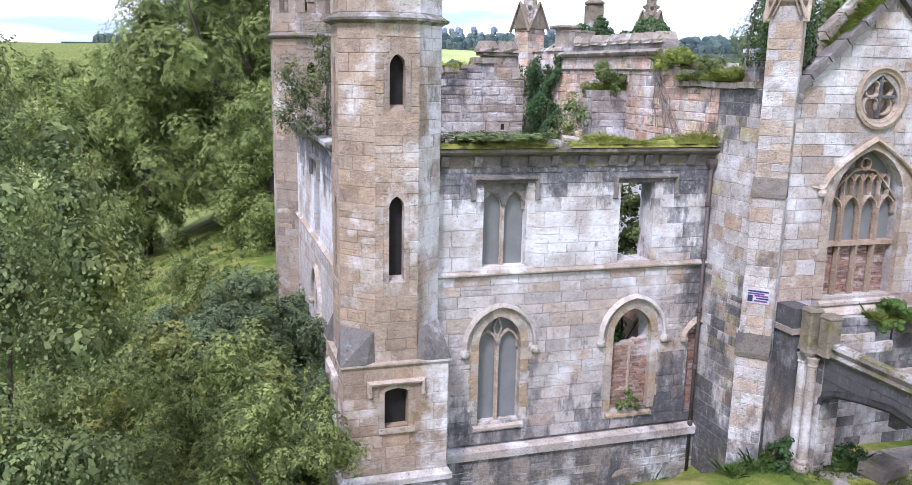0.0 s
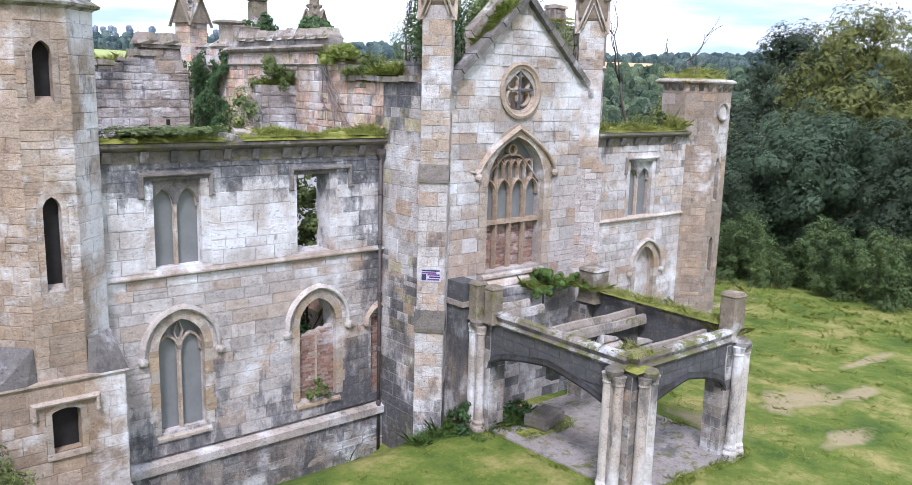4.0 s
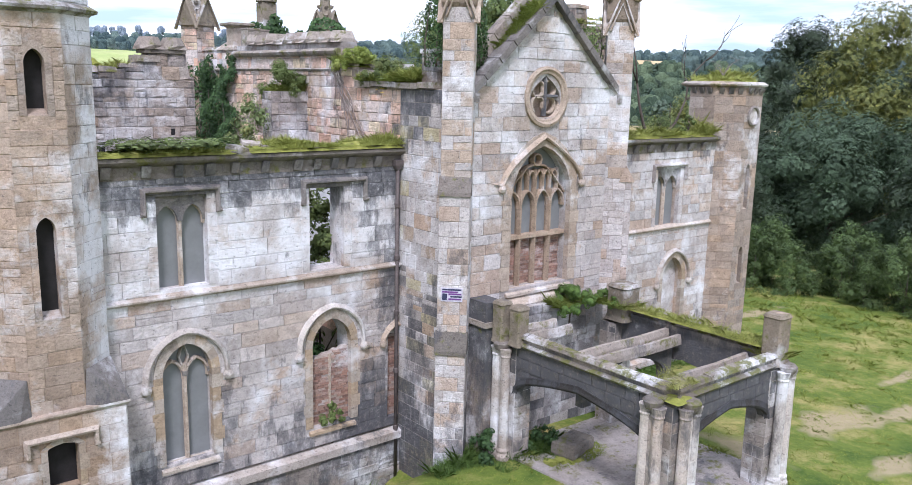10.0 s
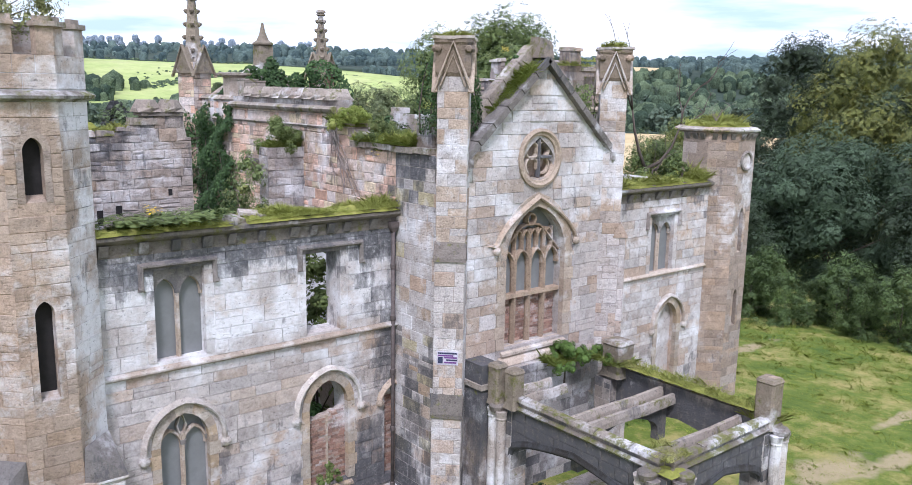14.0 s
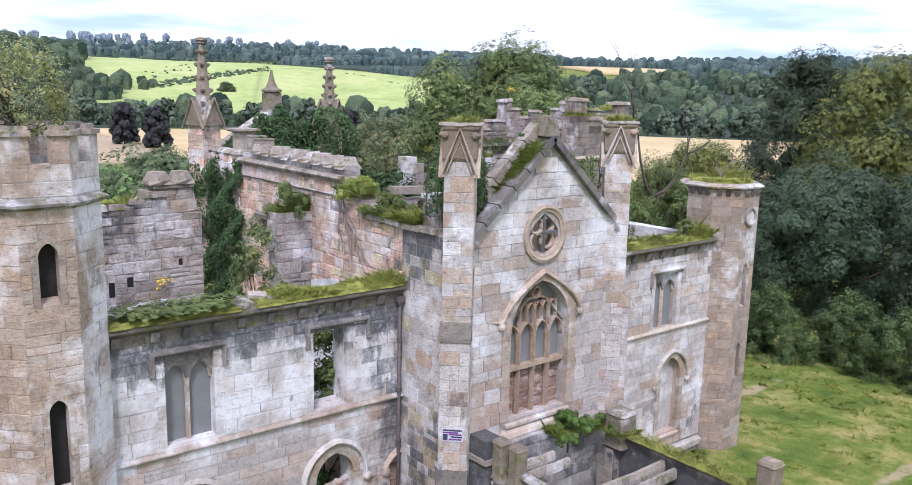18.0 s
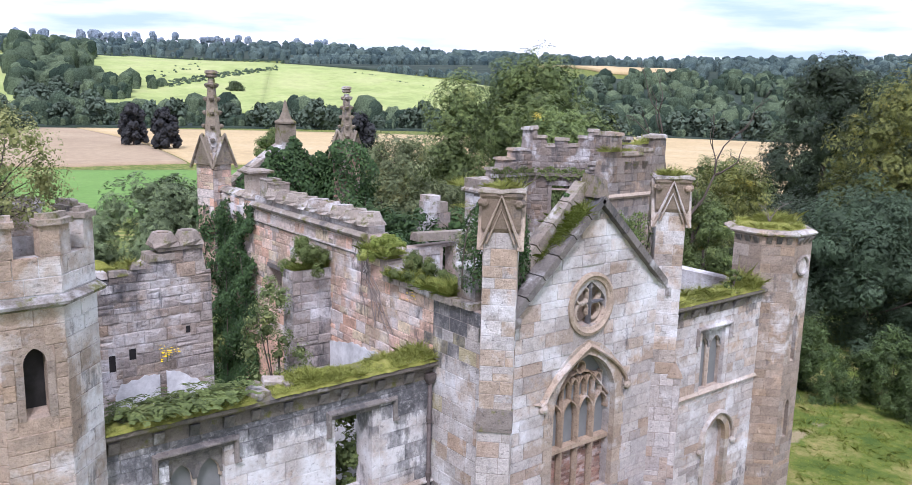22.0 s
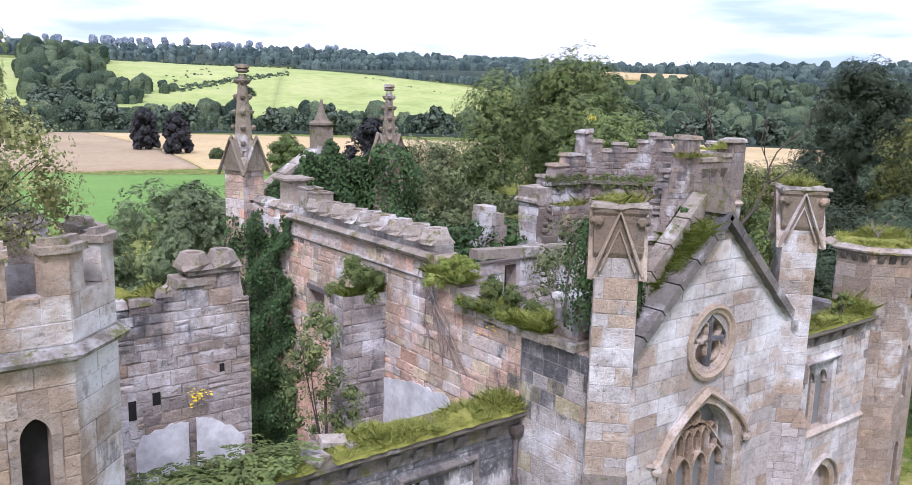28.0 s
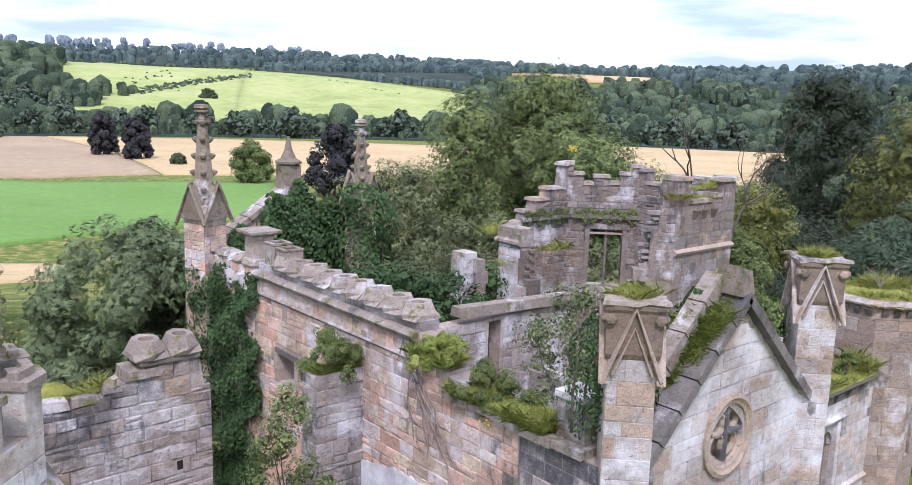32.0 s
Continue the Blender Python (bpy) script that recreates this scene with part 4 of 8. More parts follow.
add("apex_block", Geo().prism([(10.5, -0.15, 11.3), (10.95, -0.15, 11.3), (10.95, 0.5, 11.3), (10.5, 0.5, 11.3)], [(10.55, -0.1, 11.85), (10.88, -0.1, 11.75), (10.88, 0.42, 11.8), (10.55, 0.42, 11.9)]), M_COPE_PALE, cop)


# diagonal corner piers with gabled caps
def corner_pier(c, a, label):
    """A square pier set diagonally; a: the way its buttress faces, in degrees."""
    t = thing("corner_pier", pose(c[0], c[1], 0, 0, 0, a), label, "buttress", "diagonal corner piers of the gable", "structure")
    # local -y faces out along the diagonal
    core = add("shaft", Geo().box(-0.40, 0.40, -0.40, 0.40, -1.7, 11.0), M_MORTAR, t)
    stages = [(5.95, 11.0, 0.40), (1.65, 5.95, 0.60), (-1.7, 1.65, 0.86)]
    for z0, z1, d in stages:
        if d > 0.45:
            st = add("buttress_stage", Geo().box(-0.40, 0.40, -d, -0.3, z0, z1), M_MORTAR, t)
        for k, (ang, dist) in enumerate(((0, d), (90, 0.40), (-90, 0.40))):
            e = add("face", Geo().box(-0.395, 0.395, 0.005, 0.02, z0, z1), M_MORTAR, t, m=Matrix.Rotation(radians(ang), 4, "Z") @ Matrix.Translation((0, -dist - 0.002, 0)))
            course_blocks(e, -0.405, 0.405, z0, z1, M_PIER if d < 0.45 else M_GABLE, int(40 + c[0] + k + z0), course=0.36, lengths=(0.3, 0.85), proud=0.004, limit=60)
        if d > 0.45:
            for k, (ang, s) in enumerate(((90, -1), (-90, 1))):
                lo, hi = (-d, -0.4) if ang == 90 else (0.4, d)
                e = add("face", Geo().box(lo, hi, 0.005, 0.02, z0, z1), M_MORTAR, t, m=Matrix.Rotation(radians(ang), 4, "Z") @ Matrix.Translation((0, -0.406, 0)))
                course_blocks(e, lo, hi, z0, z1, M_GABLE, int(90 + c[0] + k + z0), course=0.36, lengths=(0.2, 0.5), proud=0.004, limit=30)
    for z, d0, d1, h in ((5.95, 0.42, 0.66, 0.42), (1.65, 0.62, 0.92, 0.5)):
        g2 = Geo().hexa([(-0.44, -d1, z - 0.1), (0.44, -d1, z - 0.1), (0.44, -0.2, z - 0.1), (-0.44, -0.2, z - 0.1), (-0.44, -d1 + 0.02, z), (0.44, -d1 + 0.02, z), (0.44, -d0 + 0.02, z + h), (-0.44, -d0 + 0.02, z + h)])
        add("weathering", g2, M_COPE if a < 0 else M_GABLE, t, "dark sloping weathering stone")
    # cap with a gablet on each side
    cap = add("cap", Geo().rings([[(x * q, y * q, z) for x, y in ((-1, -1), (1, -1), (1, 1), (-1, 1))] for q, z in ((0.41, 10.7), (0.46, 10.8), (0.46, 11.5), (0.5, 11.56), (0.5, 11.63))]), M_CAP, t, "stone cap carved with gablets")
    for k in range(4):
        r = Matrix.Rotation(radians(90 * k), 4, "Z")
        g = Geo()
        bar(g, [(-0.5, 10.3), (0.0, 11.58), (0.5, 10.3)], 0.1, -0.55, -0.4)
        bar(g, [(-0.33, 10.45), (0.0, 11.25), (0.33, 10.45)], 0.07, -0.5, -0.38)
        add("gablet", g, M_TRIM, cap, m=r)
        for s in (-1, 1):
            g = Geo()
            g.rings([[(s * 0.4 + rr * math.cos(q * math.pi / 3), -0.5 + dy, 11.4 + rr * math.sin(q * math.pi / 3)) for q in range(6)] for rr, dy in ((0.09, 0.06), (0.1, -0.02), (0.07, -0.05), (0.03, -0.06))])
            add("carved_boss", g, M_CAP, cap, m=r)
    g = Geo().rings([[(x * q + 0.02 * math.sin(5 * x + 3 * y + z), y * q + 0.02 * math.sin(4 * y - 2 * x), z + 0.015 * math.sin(3 * x + 7 * y)) for x, y in ((-1, -1), (-0.4, -0.9), (0, -1.06), (0.4, -0.9), (1, -1), (0.9, -0.4), (1.06, 0), (0.9, 0.4), (1, 1), (0.4, 0.9), (0, 1.06), (-0.4, 0.9), (-1, 1), (-0.9, 0.4), (-1.06, 0), (-0.9, -0.4))] for q, z in ((0.5, 11.62), (0.55, 11.65), (0.53, 11.72))])
    add("cap_slab", g, M_COPE_PALE, cap)
    return t


corner_pier((7.5, -2.2), -45, "diagonal ashlar corner buttress ending in a gabled cap")
corner_pier((13.86, -2.2), 45, "diagonal ashlar corner buttress ending in a gabled cap")

# --- long cross wall that carries the bay's west side and runs back through the house ---
def long_top(v):
    y = -v
    if y < 2.3:
        return 8.62
    if y < 3.2:
        return 9.3
    return 9.75


LW = pose(7.2, 0, 0, 0, 0, -90)
iw = Hole(-9.75, -8.75, 6.75, 7.6, 0.14)
long_wall = put("wall_long", wall_core("wall_long", -15.0, 2.2, -3.4, long_top, 0.7, M_MORTAR_D, [iw], step=0.2), None, LW, "tall broken inner wall of reddish rubble with pale plaster remains", "wall", kind="structure")
course_blocks(long_wall, -15.0, -0.05, 0.5, 9.75, M_RED, 51, course=0.3, lengths=(0.2, 0.78), holes=[iw], top=long_top, kind=1, limit=460, broken=0.02)
side = add("bay_side", Geo().box(0.0, 2.25, -0.03, 0.05, -3.4, 8.55), M_MORTAR, long_wall)
course_blocks(side, 0.0, 2.25, -3.4, 8.6, M_SIDE, 52, course=0.36, lengths=(0.4, 0.9), proud=0.035, limit=120)
square_surround(long_wall, iw, 0.14, 0.05, M_TRIM, 0.14)
# --- stair turrets ---
def turret(name, cx, cy, flats, z0, zr, ztop, seed, label, slits=(), merlons=True, square_base=None, mat=None, limit=300, faces=(4, 5, 6, 7)):
    mat = mat or M_WARM
    t = thing(name, pose(cx, cy, 0), label, "turret", kind="structure")
    body = add("shaft", Geo().prism(octagon(0, 0, flats - 0.62, z0), octagon(0, 0, flats - 0.62, zr)), M_MORTAR, t)
    s = flats * math.tan(radians(22.5))
    # face k looks along -y turned by ang
    for k, ang in enumerate((-90, -45, 0, 45, 90)):
        holes = [Hole(u - w, u + w, a, b, 0.14, r) for (f, u, w, a, b, r) in slits if f == k]
        m = Matrix.Rotation(radians(ang), 4, "Z") @ Matrix.Translation((0, -flats / 2, 0))
        e = put("face", wall_core("face", -s / 2, s / 2, z0, zr, 0.32, mat, holes, front=0.011), body, m)
        course_blocks(e, -s / 2 - 0.005, s / 2 + 0.005, z0, zr, mat, seed + k, course=0.36, lengths=(0.45, 0.95), holes=holes, proud=0.0, limit=limit // 4)
        for h in holes:
            # near-black sheet closing the slit, in place of the shade inside
            add("slit_shutter", Geo().box(h.u0, h.u1, 0.27, 0.29, h.lo, h.hi + h.rise), M_SHADE, e, "dark sheet standing for the shade inside the slit")
            add("slit_sill", Geo().hexa([(h.u0, 0.02, h.lo - 0.02), (h.u1, 0.02, h.lo - 0.02), (h.u1, 0.26, h.lo - 0.02), (h.u0, 0.26, h.lo - 0.02), (h.u0, 0.02, h.lo + 0.01), (h.u1, 0.02, h.lo + 0.01), (h.u1, 0.26, h.lo + 0.14), (h.u0, 0.26, h.lo + 0.14)]), M_WARM, e)
            for sd in (-1, 1):
                z, k2 = h.lo, 0
                while z < h.hi - 0.05:
                    z2 = min(h.hi, z + 0.42)
                    p, q = h.c + sd * (h.half + 0.004), h.c + sd * (h.half + (0.13 if k2 % 2 else 0.14))
                    add("jamb_stone", Geo().box(min(p, q), max(p, q), -0.002, 0.03, z + 0.003, z2 - 0.003), M_WARM, e)
                    z, k2 = z2, k2 + 1
            out = arch(h.c, h.half + 0.14, h.hi, h.rise + 0.17)
            put("slit_head", wall_core("slit_head", h.u0 - 0.136, h.u1 + 0.136, lambda u: h.top(u) if h.u0 < u < h.u1 else h.hi, out, 0.03, M_WARM, [], step=0.03, front=-0.002), e)
    g = Geo().rings([octagon(0, 0, flats + d, z) for d, z in ((0.0, zr - 0.08), (0.1, zr - 0.04), (0.32, zr), (0.36, zr + 0.06), (0.02, zr + 0.16))])
    add("ring_course", g, M_COPE if merlons else M_COPE_PALE, t, "projecting weathered string course")
    if merlons:
        up = add("parapet", Geo().rings([octagon(0, 0, flats - 0.02, zr + 0.15), octagon(0, 0, flats - 0.02, zr + 0.85), octagon(0, 0, flats - 0.6, zr + 0.85), octagon(0, 0, flats - 0.6, zr + 0.15)]), M_MORTAR, t)
        for k in range(8):
            ang = -135 + 45 * k
            m = Matrix.Rotation(radians(ang), 4, "Z") @ Matrix.Translation((0, -flats / 2, 0))
            e = put("parapet_face", Geo().box(-s / 2, s / 2, 0.012, 0.03, zr + 0.16, zr + 0.85).mesh("parapet_face", M_MORTAR), up, m)
            course_blocks(e, -s / 2, s / 2, zr + 0.18, zr + 0.86, mat, seed + 20 + k, course=0.34, lengths=(0.4, 0.8), proud=0.0, limit=20)
        # merlons bend round the corners
        for k in range(8):
            ang = radians(-112.5 + 45 * k)
            mer = Geo()
            r0, r1 = flats / 2 / math.cos(radians(22.5)), (flats - 0.6) / 2 / math.cos(radians(22.5))

            def wedge(g, ro, ri, z0, z1, span):
                cs = []
                for rr in (ro, ri):
                    c = Vector((rr * math.cos(ang), rr * math.sin(ang), 0))
                    l = Vector((rr * math.cos(ang - radians(45)), rr * math.sin(ang - radians(45)), 0))
                    q = Vector((rr * math.cos(ang + radians(45)), rr * math.sin(ang + radians(45)), 0))
                    cs += [c + (l - c) * span, c, c + (q - c) * span]
                ring = [cs[0], cs[1], cs[2], cs[5], cs[4], cs[3]]
                g.prism([(p.x, p.y, z0) for p in ring], [(p.x, p.y, z1) for p in ring])
            wedge(mer, r0, r1 + 0.05, zr + 0.86, zr + 1.42, 0.3)
            mm = add("merlon", mer, mat, t)
            capg = Geo()
            wedge(capg, r0 + 0.07, r1, zr + 1.42, zr + 1.52, 0.34)
            wedge(capg, r0 - 0.06, r1 + 0.14, zr + 1.52, zr + 1.62, 0.3)
            add("merlon_cap", capg, M_COPE_PALE, mm)
    return t


T_L = (-2.5, 0.22)
FL = 2.6
tl = turret("stair_turret", *T_L, FL, 1.5, 10.05, 11.6, 60, "octagonal buff ashlar stair turret with battlements", mat=M_TURRET, slits=[(2, 0.0, 0.19, 7.95, 9.0, 0.28), (2, 0.0, 0.19, 3.7, 5.6, 0.28), (0, 0.0, 0.13, 3.9, 5.5, 0.24), (0, 0.0, 0.13, 8.1, 9.0, 0.24)])


def square_base(t, cx, cy, half, z0, z1, seed):
    b = add("base", Geo().box(-half + 0.34, half - 0.34, -half + 0.34, half - 0.34, z0, z1), M_MORTAR, t, "square ashlar base with moulded string")
    add("base_top", Geo().box(-half + 0.01, half - 0.01, -half + 0.01, half - 0.01, z1 - 0.3, z1 - 0.01), M_MORTAR, b)
    wh = Hole(-0.32, 0.32, -0.12, 0.84, 0.14, 0.12)
    for ang, holes in ((0, [wh]), (-90, [wh]), (90, [])):
        m = Matrix.Rotation(radians(ang), 4, "Z") @ Matrix.Translation((0, -half - 0.03, 0))
        e = put("base_face", wall_core("base_face", -half, half, z0, z1, 0.36, M_TURRET, holes, front=0.012), b, m)
        course_blocks(e, -half - 0.01, half + 0.01, -1.4, z1 - 0.12, M_TURRET, seed + ang, course=0.36, lengths=(0.45, 0.9), holes=holes, proud=0.0, limit=60)
        course_blocks(e, -half - 0.01, half + 0.01, z0, -1.6, M_BASE, seed + ang + 1, course=0.3, lengths=(0.4, 0.9), proud=0.03, limit=40)
        for h in holes:
            add("opening_dark", Geo().box(h.u0 - 0.02, h.u1 + 0.02, 0.33, 0.35, h.lo - 0.02, h.hi + 0.22), M_SHADE, e, "dark sheet standing for the shade inside the square-headed opening")
            pointed_surround(e, h, width=0.13, proud=0.012, mat=M_OCHRE, sill=False, name="head_stone")
            add("window_sill", Geo().box(h.u0 - 0.15, h.u1 + 0.15, -0.07, 0.05, h.lo - 0.14, h.lo), M_TRIM, e)
            g = Geo().sweep([(h.u0 - 0.42, h.hi - 0.1), (h.u0 - 0.32, h.hi - 0.1), (h.u0 - 0.32, h.hi + 0.22), (h.u1 + 0.32, h.hi + 0.22), (h.u1 + 0.32, h.hi - 0.1), (h.u1 + 0.42, h.hi - 0.1)], [(-0.02, 0), (0.1, 0.02), (0.12, 0.07), (0, 0.13), (-0.02, 0.13)])
            add("window_label", g, M_TRIM, e)
    g = Geo().rings([[(x * (half + d), y * (half + d), z) for x, y in ((-1, -1), (1, -1), (1, 1), (-1, 1))] for d, z in ((0.03, z1 - 0.1), (0.09, z1 - 0.03), (0.09, z1 + 0.02), (-0.02, z1 + 0.035))])
    add("base_string", g, M_TURRET, b, "weathered moulded string course")
    g = Geo().rings([[(x * (half + d), y * (half + d), z) for x, y in ((-1, -1), (1, -1), (1, 1), (-1, 1))] for d, z in ((0.06, -1.75), (0.14, -1.7), (0.14, -1.55), (0.03, -1.4))])
    add("base_plinth", g, M_COURSE, b)
    # broaches from the square's corners up to the octagon's slanting sides
    s = FL / 2 * math.tan(radians(22.5))
    for sx, sy in ((-1, -1), (1, -1), (-1, 1), (1, 1)):
        h2 = FL / 2
        edge = half + 0.085
        cnr, p, q = (sx * edge, sy * edge, z1 + 0.015), (sx * s, sy * h2, z1 + 0.005), (sx * h2, sy * s, z1 + 0.005)
        up = ((sx * (s + h2) / 2), (sy * (s + h2) / 2), z1 + 0.95)
        p2, q2 = (sx * (s + 0.05), sy * h2, z1 + 0.85), (sx * h2, sy * (s + 0.05), z1 + 0.85)
        g = Geo()
        g.v = [cnr, p, q, p2, q2, (sx * edge, sy * s * 1.5, z1 + 0.015), (sx * s * 1.5, sy * edge, z1 + 0.015)]
        g.f = [(0, 6, 3), (0, 3, 4), (0, 4, 5), (6, 1, 3), (5, 4, 2), (0, 5, 2, 1, 6), (1, 2, 4, 3)]
        add("broach", g, M_HEAD, b, "dark sloping broach stone")


square_base(tl, *T_L, 1.36, -4.0, 1.62, 70)
T_W = (-3.0, 12.0)
tw = turret("stair_turret", *T_W, FL, -5.0, 10.05, 11.6, 80, "octagonal buff ashlar stair turret at the rear corner", slits=[(2, 0, 0.17, 7.9, 8.9, 0.26)], limit=200)
T_R = (23.55, 0.35)
tr = turret("stair_turret", *T_R, 2.85, -3.5, 8.92, 9.1, 90, "octagonal buff ashlar turret with grass-grown flat top", slits=[(2, 0.0, 0.14, 4.0, 5.6, 0.26), (2, 0, 0.14, 0.9, 2.2, 0.26)], merlons=False, limit=400)

# --- west wall, between the two western turrets ---
WW = pose(-3.55, 0, 0, 0, 0, -90)
wwh = [Hole(-6.2, -5.0, 3.7, 6.0, 0.2), Hole(-6.2, -5.0, -0.8, 1.2, 0.22, 0.9)]
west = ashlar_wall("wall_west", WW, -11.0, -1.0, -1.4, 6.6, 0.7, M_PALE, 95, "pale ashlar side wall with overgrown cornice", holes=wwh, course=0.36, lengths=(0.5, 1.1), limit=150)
add("plinth", Geo().box(-11, -1, -0.15, 0.7, -5, -1.4), M_BASE, west)
add("string_course", Geo().sweep([(-11, 3.45), (-1, 3.45)], [(-0.02, 0.0), (0.05, 0.0), (0.13, 0.06), (0.13, 0.1), (-0.02, 0.19)]), M_TRIM, west)
add("cornice", Geo().sweep([(-11, 6.55), (-1, 6.55)], [(-0.02, 0.0), (0.04, 0.0), (0.08, 0.12), (0.2, 0.22), (0.26, 0.3), (0.26, 0.4), (-0.02, 0.45)]).box(-11, -1, 0.02, 0.7, 6.58, 6.98), M_COPE, west)
hood_mould(west, -5.6, 0.9, 1.42, 1.14)
label_mould(west, -6.4, -4.8, 6.08)
two_light(west, wwh[0], "window_6", "boarded two-light side window", 5.35)
two_light(west, wwh[1], "window_7", "boarded pointed side window", 1.1)

# --- inner cross wall with a ragged crest ---
def crest(u):
    if u < 0.9:
        return 8.85 + 0.06 * math.sin(u * 9)
    if u < 1.6:
        return 8.85 + (u - 0.9) * 0.45
    if u < 1.9:
        return 9.2
    if u < 3.16:
        return 9.45
    return 8.7


cross = put("wall_cross", wall_core("wall_cross", -2.2, 3.32, -3.4, crest, 0.65, M_CROSS, [], step=0.12), None, pose(0, 5.4, 0), "ragged inner wall of grey rubble with holes and plaster patch", "wall", kind="structure")
holes_c = [Hole(0.45, 0.62, 6.3, 6.75, 0), Hole(0.98, 1.16, 6.55, 6.85, 0), Hole(2.55, 2.67, 7.05, 7.25, 0)]
course_blocks(cross, -2.2, 3.32, 1.0, 9.45, M_CROSS, 101, course=0.31, lengths=(0.28, 0.66), holes=holes_c, top=crest, kind=1, limit=300)
# thin dark plates painted as the shade of the putlog-sized holes
for h in holes_c:
    add("hole_dark", Geo().box(h.u0, h.u1, -0.004, 0.0, h.lo, h.hi), M_SHADE, cross)
rr_c = random.Random(15)
u = -2.2
while u < 1.7:
    w = rr_c.uniform(0.25, 0.55)
    z, h, t = crest(u + w / 2), rr_c.uniform(0.08, 0.2), rr_c.uniform(-0.05, 0.05)
    add("crest_stone", Geo().hexa([(u, -0.04 + t, z - 0.02), (u + w, -0.04 - t, z - 0.02), (u + w, 0.6, z - 0.02), (u, 0.6, z - 0.02), (u + 0.03, t, z + h), (u + w - 0.03, -t, z + h * 0.8), (u + w - 0.05, 0.52, z + h), (u + 0.04, 0.5, z + h * 0.9)]), M_COPE_PALE, cross)
    u += w + rr_c.uniform(0.0, 0.12)
add("crest_stone", Geo().box(1.62, 2.3, -0.06, 0.66, 9.2, 9.38), M_COPE_PALE, cross)
add("crest_stone", Geo().box(1.85, 3.08, -0.08, 0.68, 9.45, 9.56), M_COPE, cross)

# --- ruined octagonal tower behind ---
OC, OF = (22.95, 10.95), 8.9
drum = thing("ruined_tower", pose(OC[0], OC[1], 0), "ruined octagonal tower with stepped battlements and open window", "tower", kind="structure")
SO = OF * math.tan(radians(22.5))


def drum_face(ang, steps, name, inner, outer, seed, holes=(), z0=2.0, thick=0.6, caps=True):
    """One side of the tower; steps (u0, u1, height) give its stepped top, each step capped by a slab."""
    m = Matrix.Rotation(radians(ang), 4, "Z") @ Matrix.Translation((0, -OF / 2, 0))
    a, b = steps[0][0], steps[-1][1]

    def tops(u):
        for p, q, z in steps:
            if u < q:
                return z
        return steps[-1][2]
    rr = random.Random(seed)
    e = put(name, wall_core(name, a, b, z0, tops, thick, M_TOWER, holes, step=0.1), drum, m)
    if outer:
        course_blocks(e, a, b, z0 + 3, 12.6, outer, seed, course=0.34, lengths=(0.35, 0.9), holes=holes, top=tops, limit=90)
    if inner:
        hh = [Hole(-h.u1, -h.u0, h.lo, h.hi, 0.0, 0) for h in holes]
        flip = put("inner_face", wall_core("inner_face", -b, -a, z0, lambda u: min(8.9, tops(-u) - 0.06), 0.03, M_MORTAR_D, [Hole(h.u0, h.u1, h.lo, 8.8, 0) for h in hh], front=0.02), e, Matrix.Translation((0, thick, 0)) @ Matrix.Rotation(math.pi, 4, "Z"))
        course_blocks(flip, -b, -a, z0 + 1.5, 12.6, inner, seed + 3, course=0.3, lengths=(0.3, 0.7), holes=hh, top=lambda u: tops(-u), kind=1, limit=95)
    if caps:
        for p, q, z in steps:
            t = rr.uniform(-0.03, 0.05)
            add("merlon_cap", Geo().hexa([(p - 0.03, -0.08, z), (q + 0.03, -0.08, z), (q + 0.03, thick + 0.08, z), (p - 0.03, thick + 0.08, z), (p, -0.05, z + 0.13 + t), (q, -0.05, z + 0.13), (q, thick + 0.05, z + 0.15), (p, thick + 0.05, z + 0.13 + t)]), M_COPE_PALE, e)
    return e


H = SO / 2
dwin = Hole(-1.0, 0.5, 6.4, 9.05, 0.0)
df = drum_face(0, [(-H, -1.05, 12.15), (-1.05, 0.3, 11.3), (0.3, 0.95, 11.45), (0.95, H, 12.0)], "tower_face", None, M_TOWER, 110)
add("tower_string", Geo().sweep([(-H, 9.45), (H, 9.45)], [(-0.02, 0), (0.1, 0.02), (0.16, 0.12), (0, 0.25), (-0.02, 0.25)]), M_TRIM, df)
for u in (-0.75, -0.2, 0.4):
    add("corbel", Geo().hexa([(u - 0.1, -0.04, 10.7), (u + 0.1, -0.04, 10.7), (u + 0.1, 0, 10.7), (u - 0.1, 0, 10.7), (u - 0.13, -0.18, 11.05), (u + 0.13, -0.18, 11.05), (u + 0.13, 0, 11.05), (u - 0.13, 0, 11.05)]), M_COPE, df)
drum_face(45, [(-H, -0.9, 12.0), (-0.9, -0.2, 11.35), (-0.2, 0.6, 11.75), (0.6, H, 11.35)], "tower_face", M_TOWER, M_TOWER, 112)
drum_face(90, [(-H, -1.2, 11.7), (-1.2, -0.4, 11.2), (-0.4, 0.4, 11.6), (0.4, 1.2, 11.2), (1.2, H, 11.75)], "tower_face", M_TOWER, None, 113)
d3 = drum_face(135, [(-H, -1.25, 11.9), (-1.25, -0.75, 11.55), (-0.75, -0.3, 11.1), (-0.3, 0.45, 11.4), (0.45, 0.85, 11.05), (0.85, 1.35, 11.5), (1.35, H, 11.95)], "tower_face", M_TOWER, None, 114, holes=[dwin])
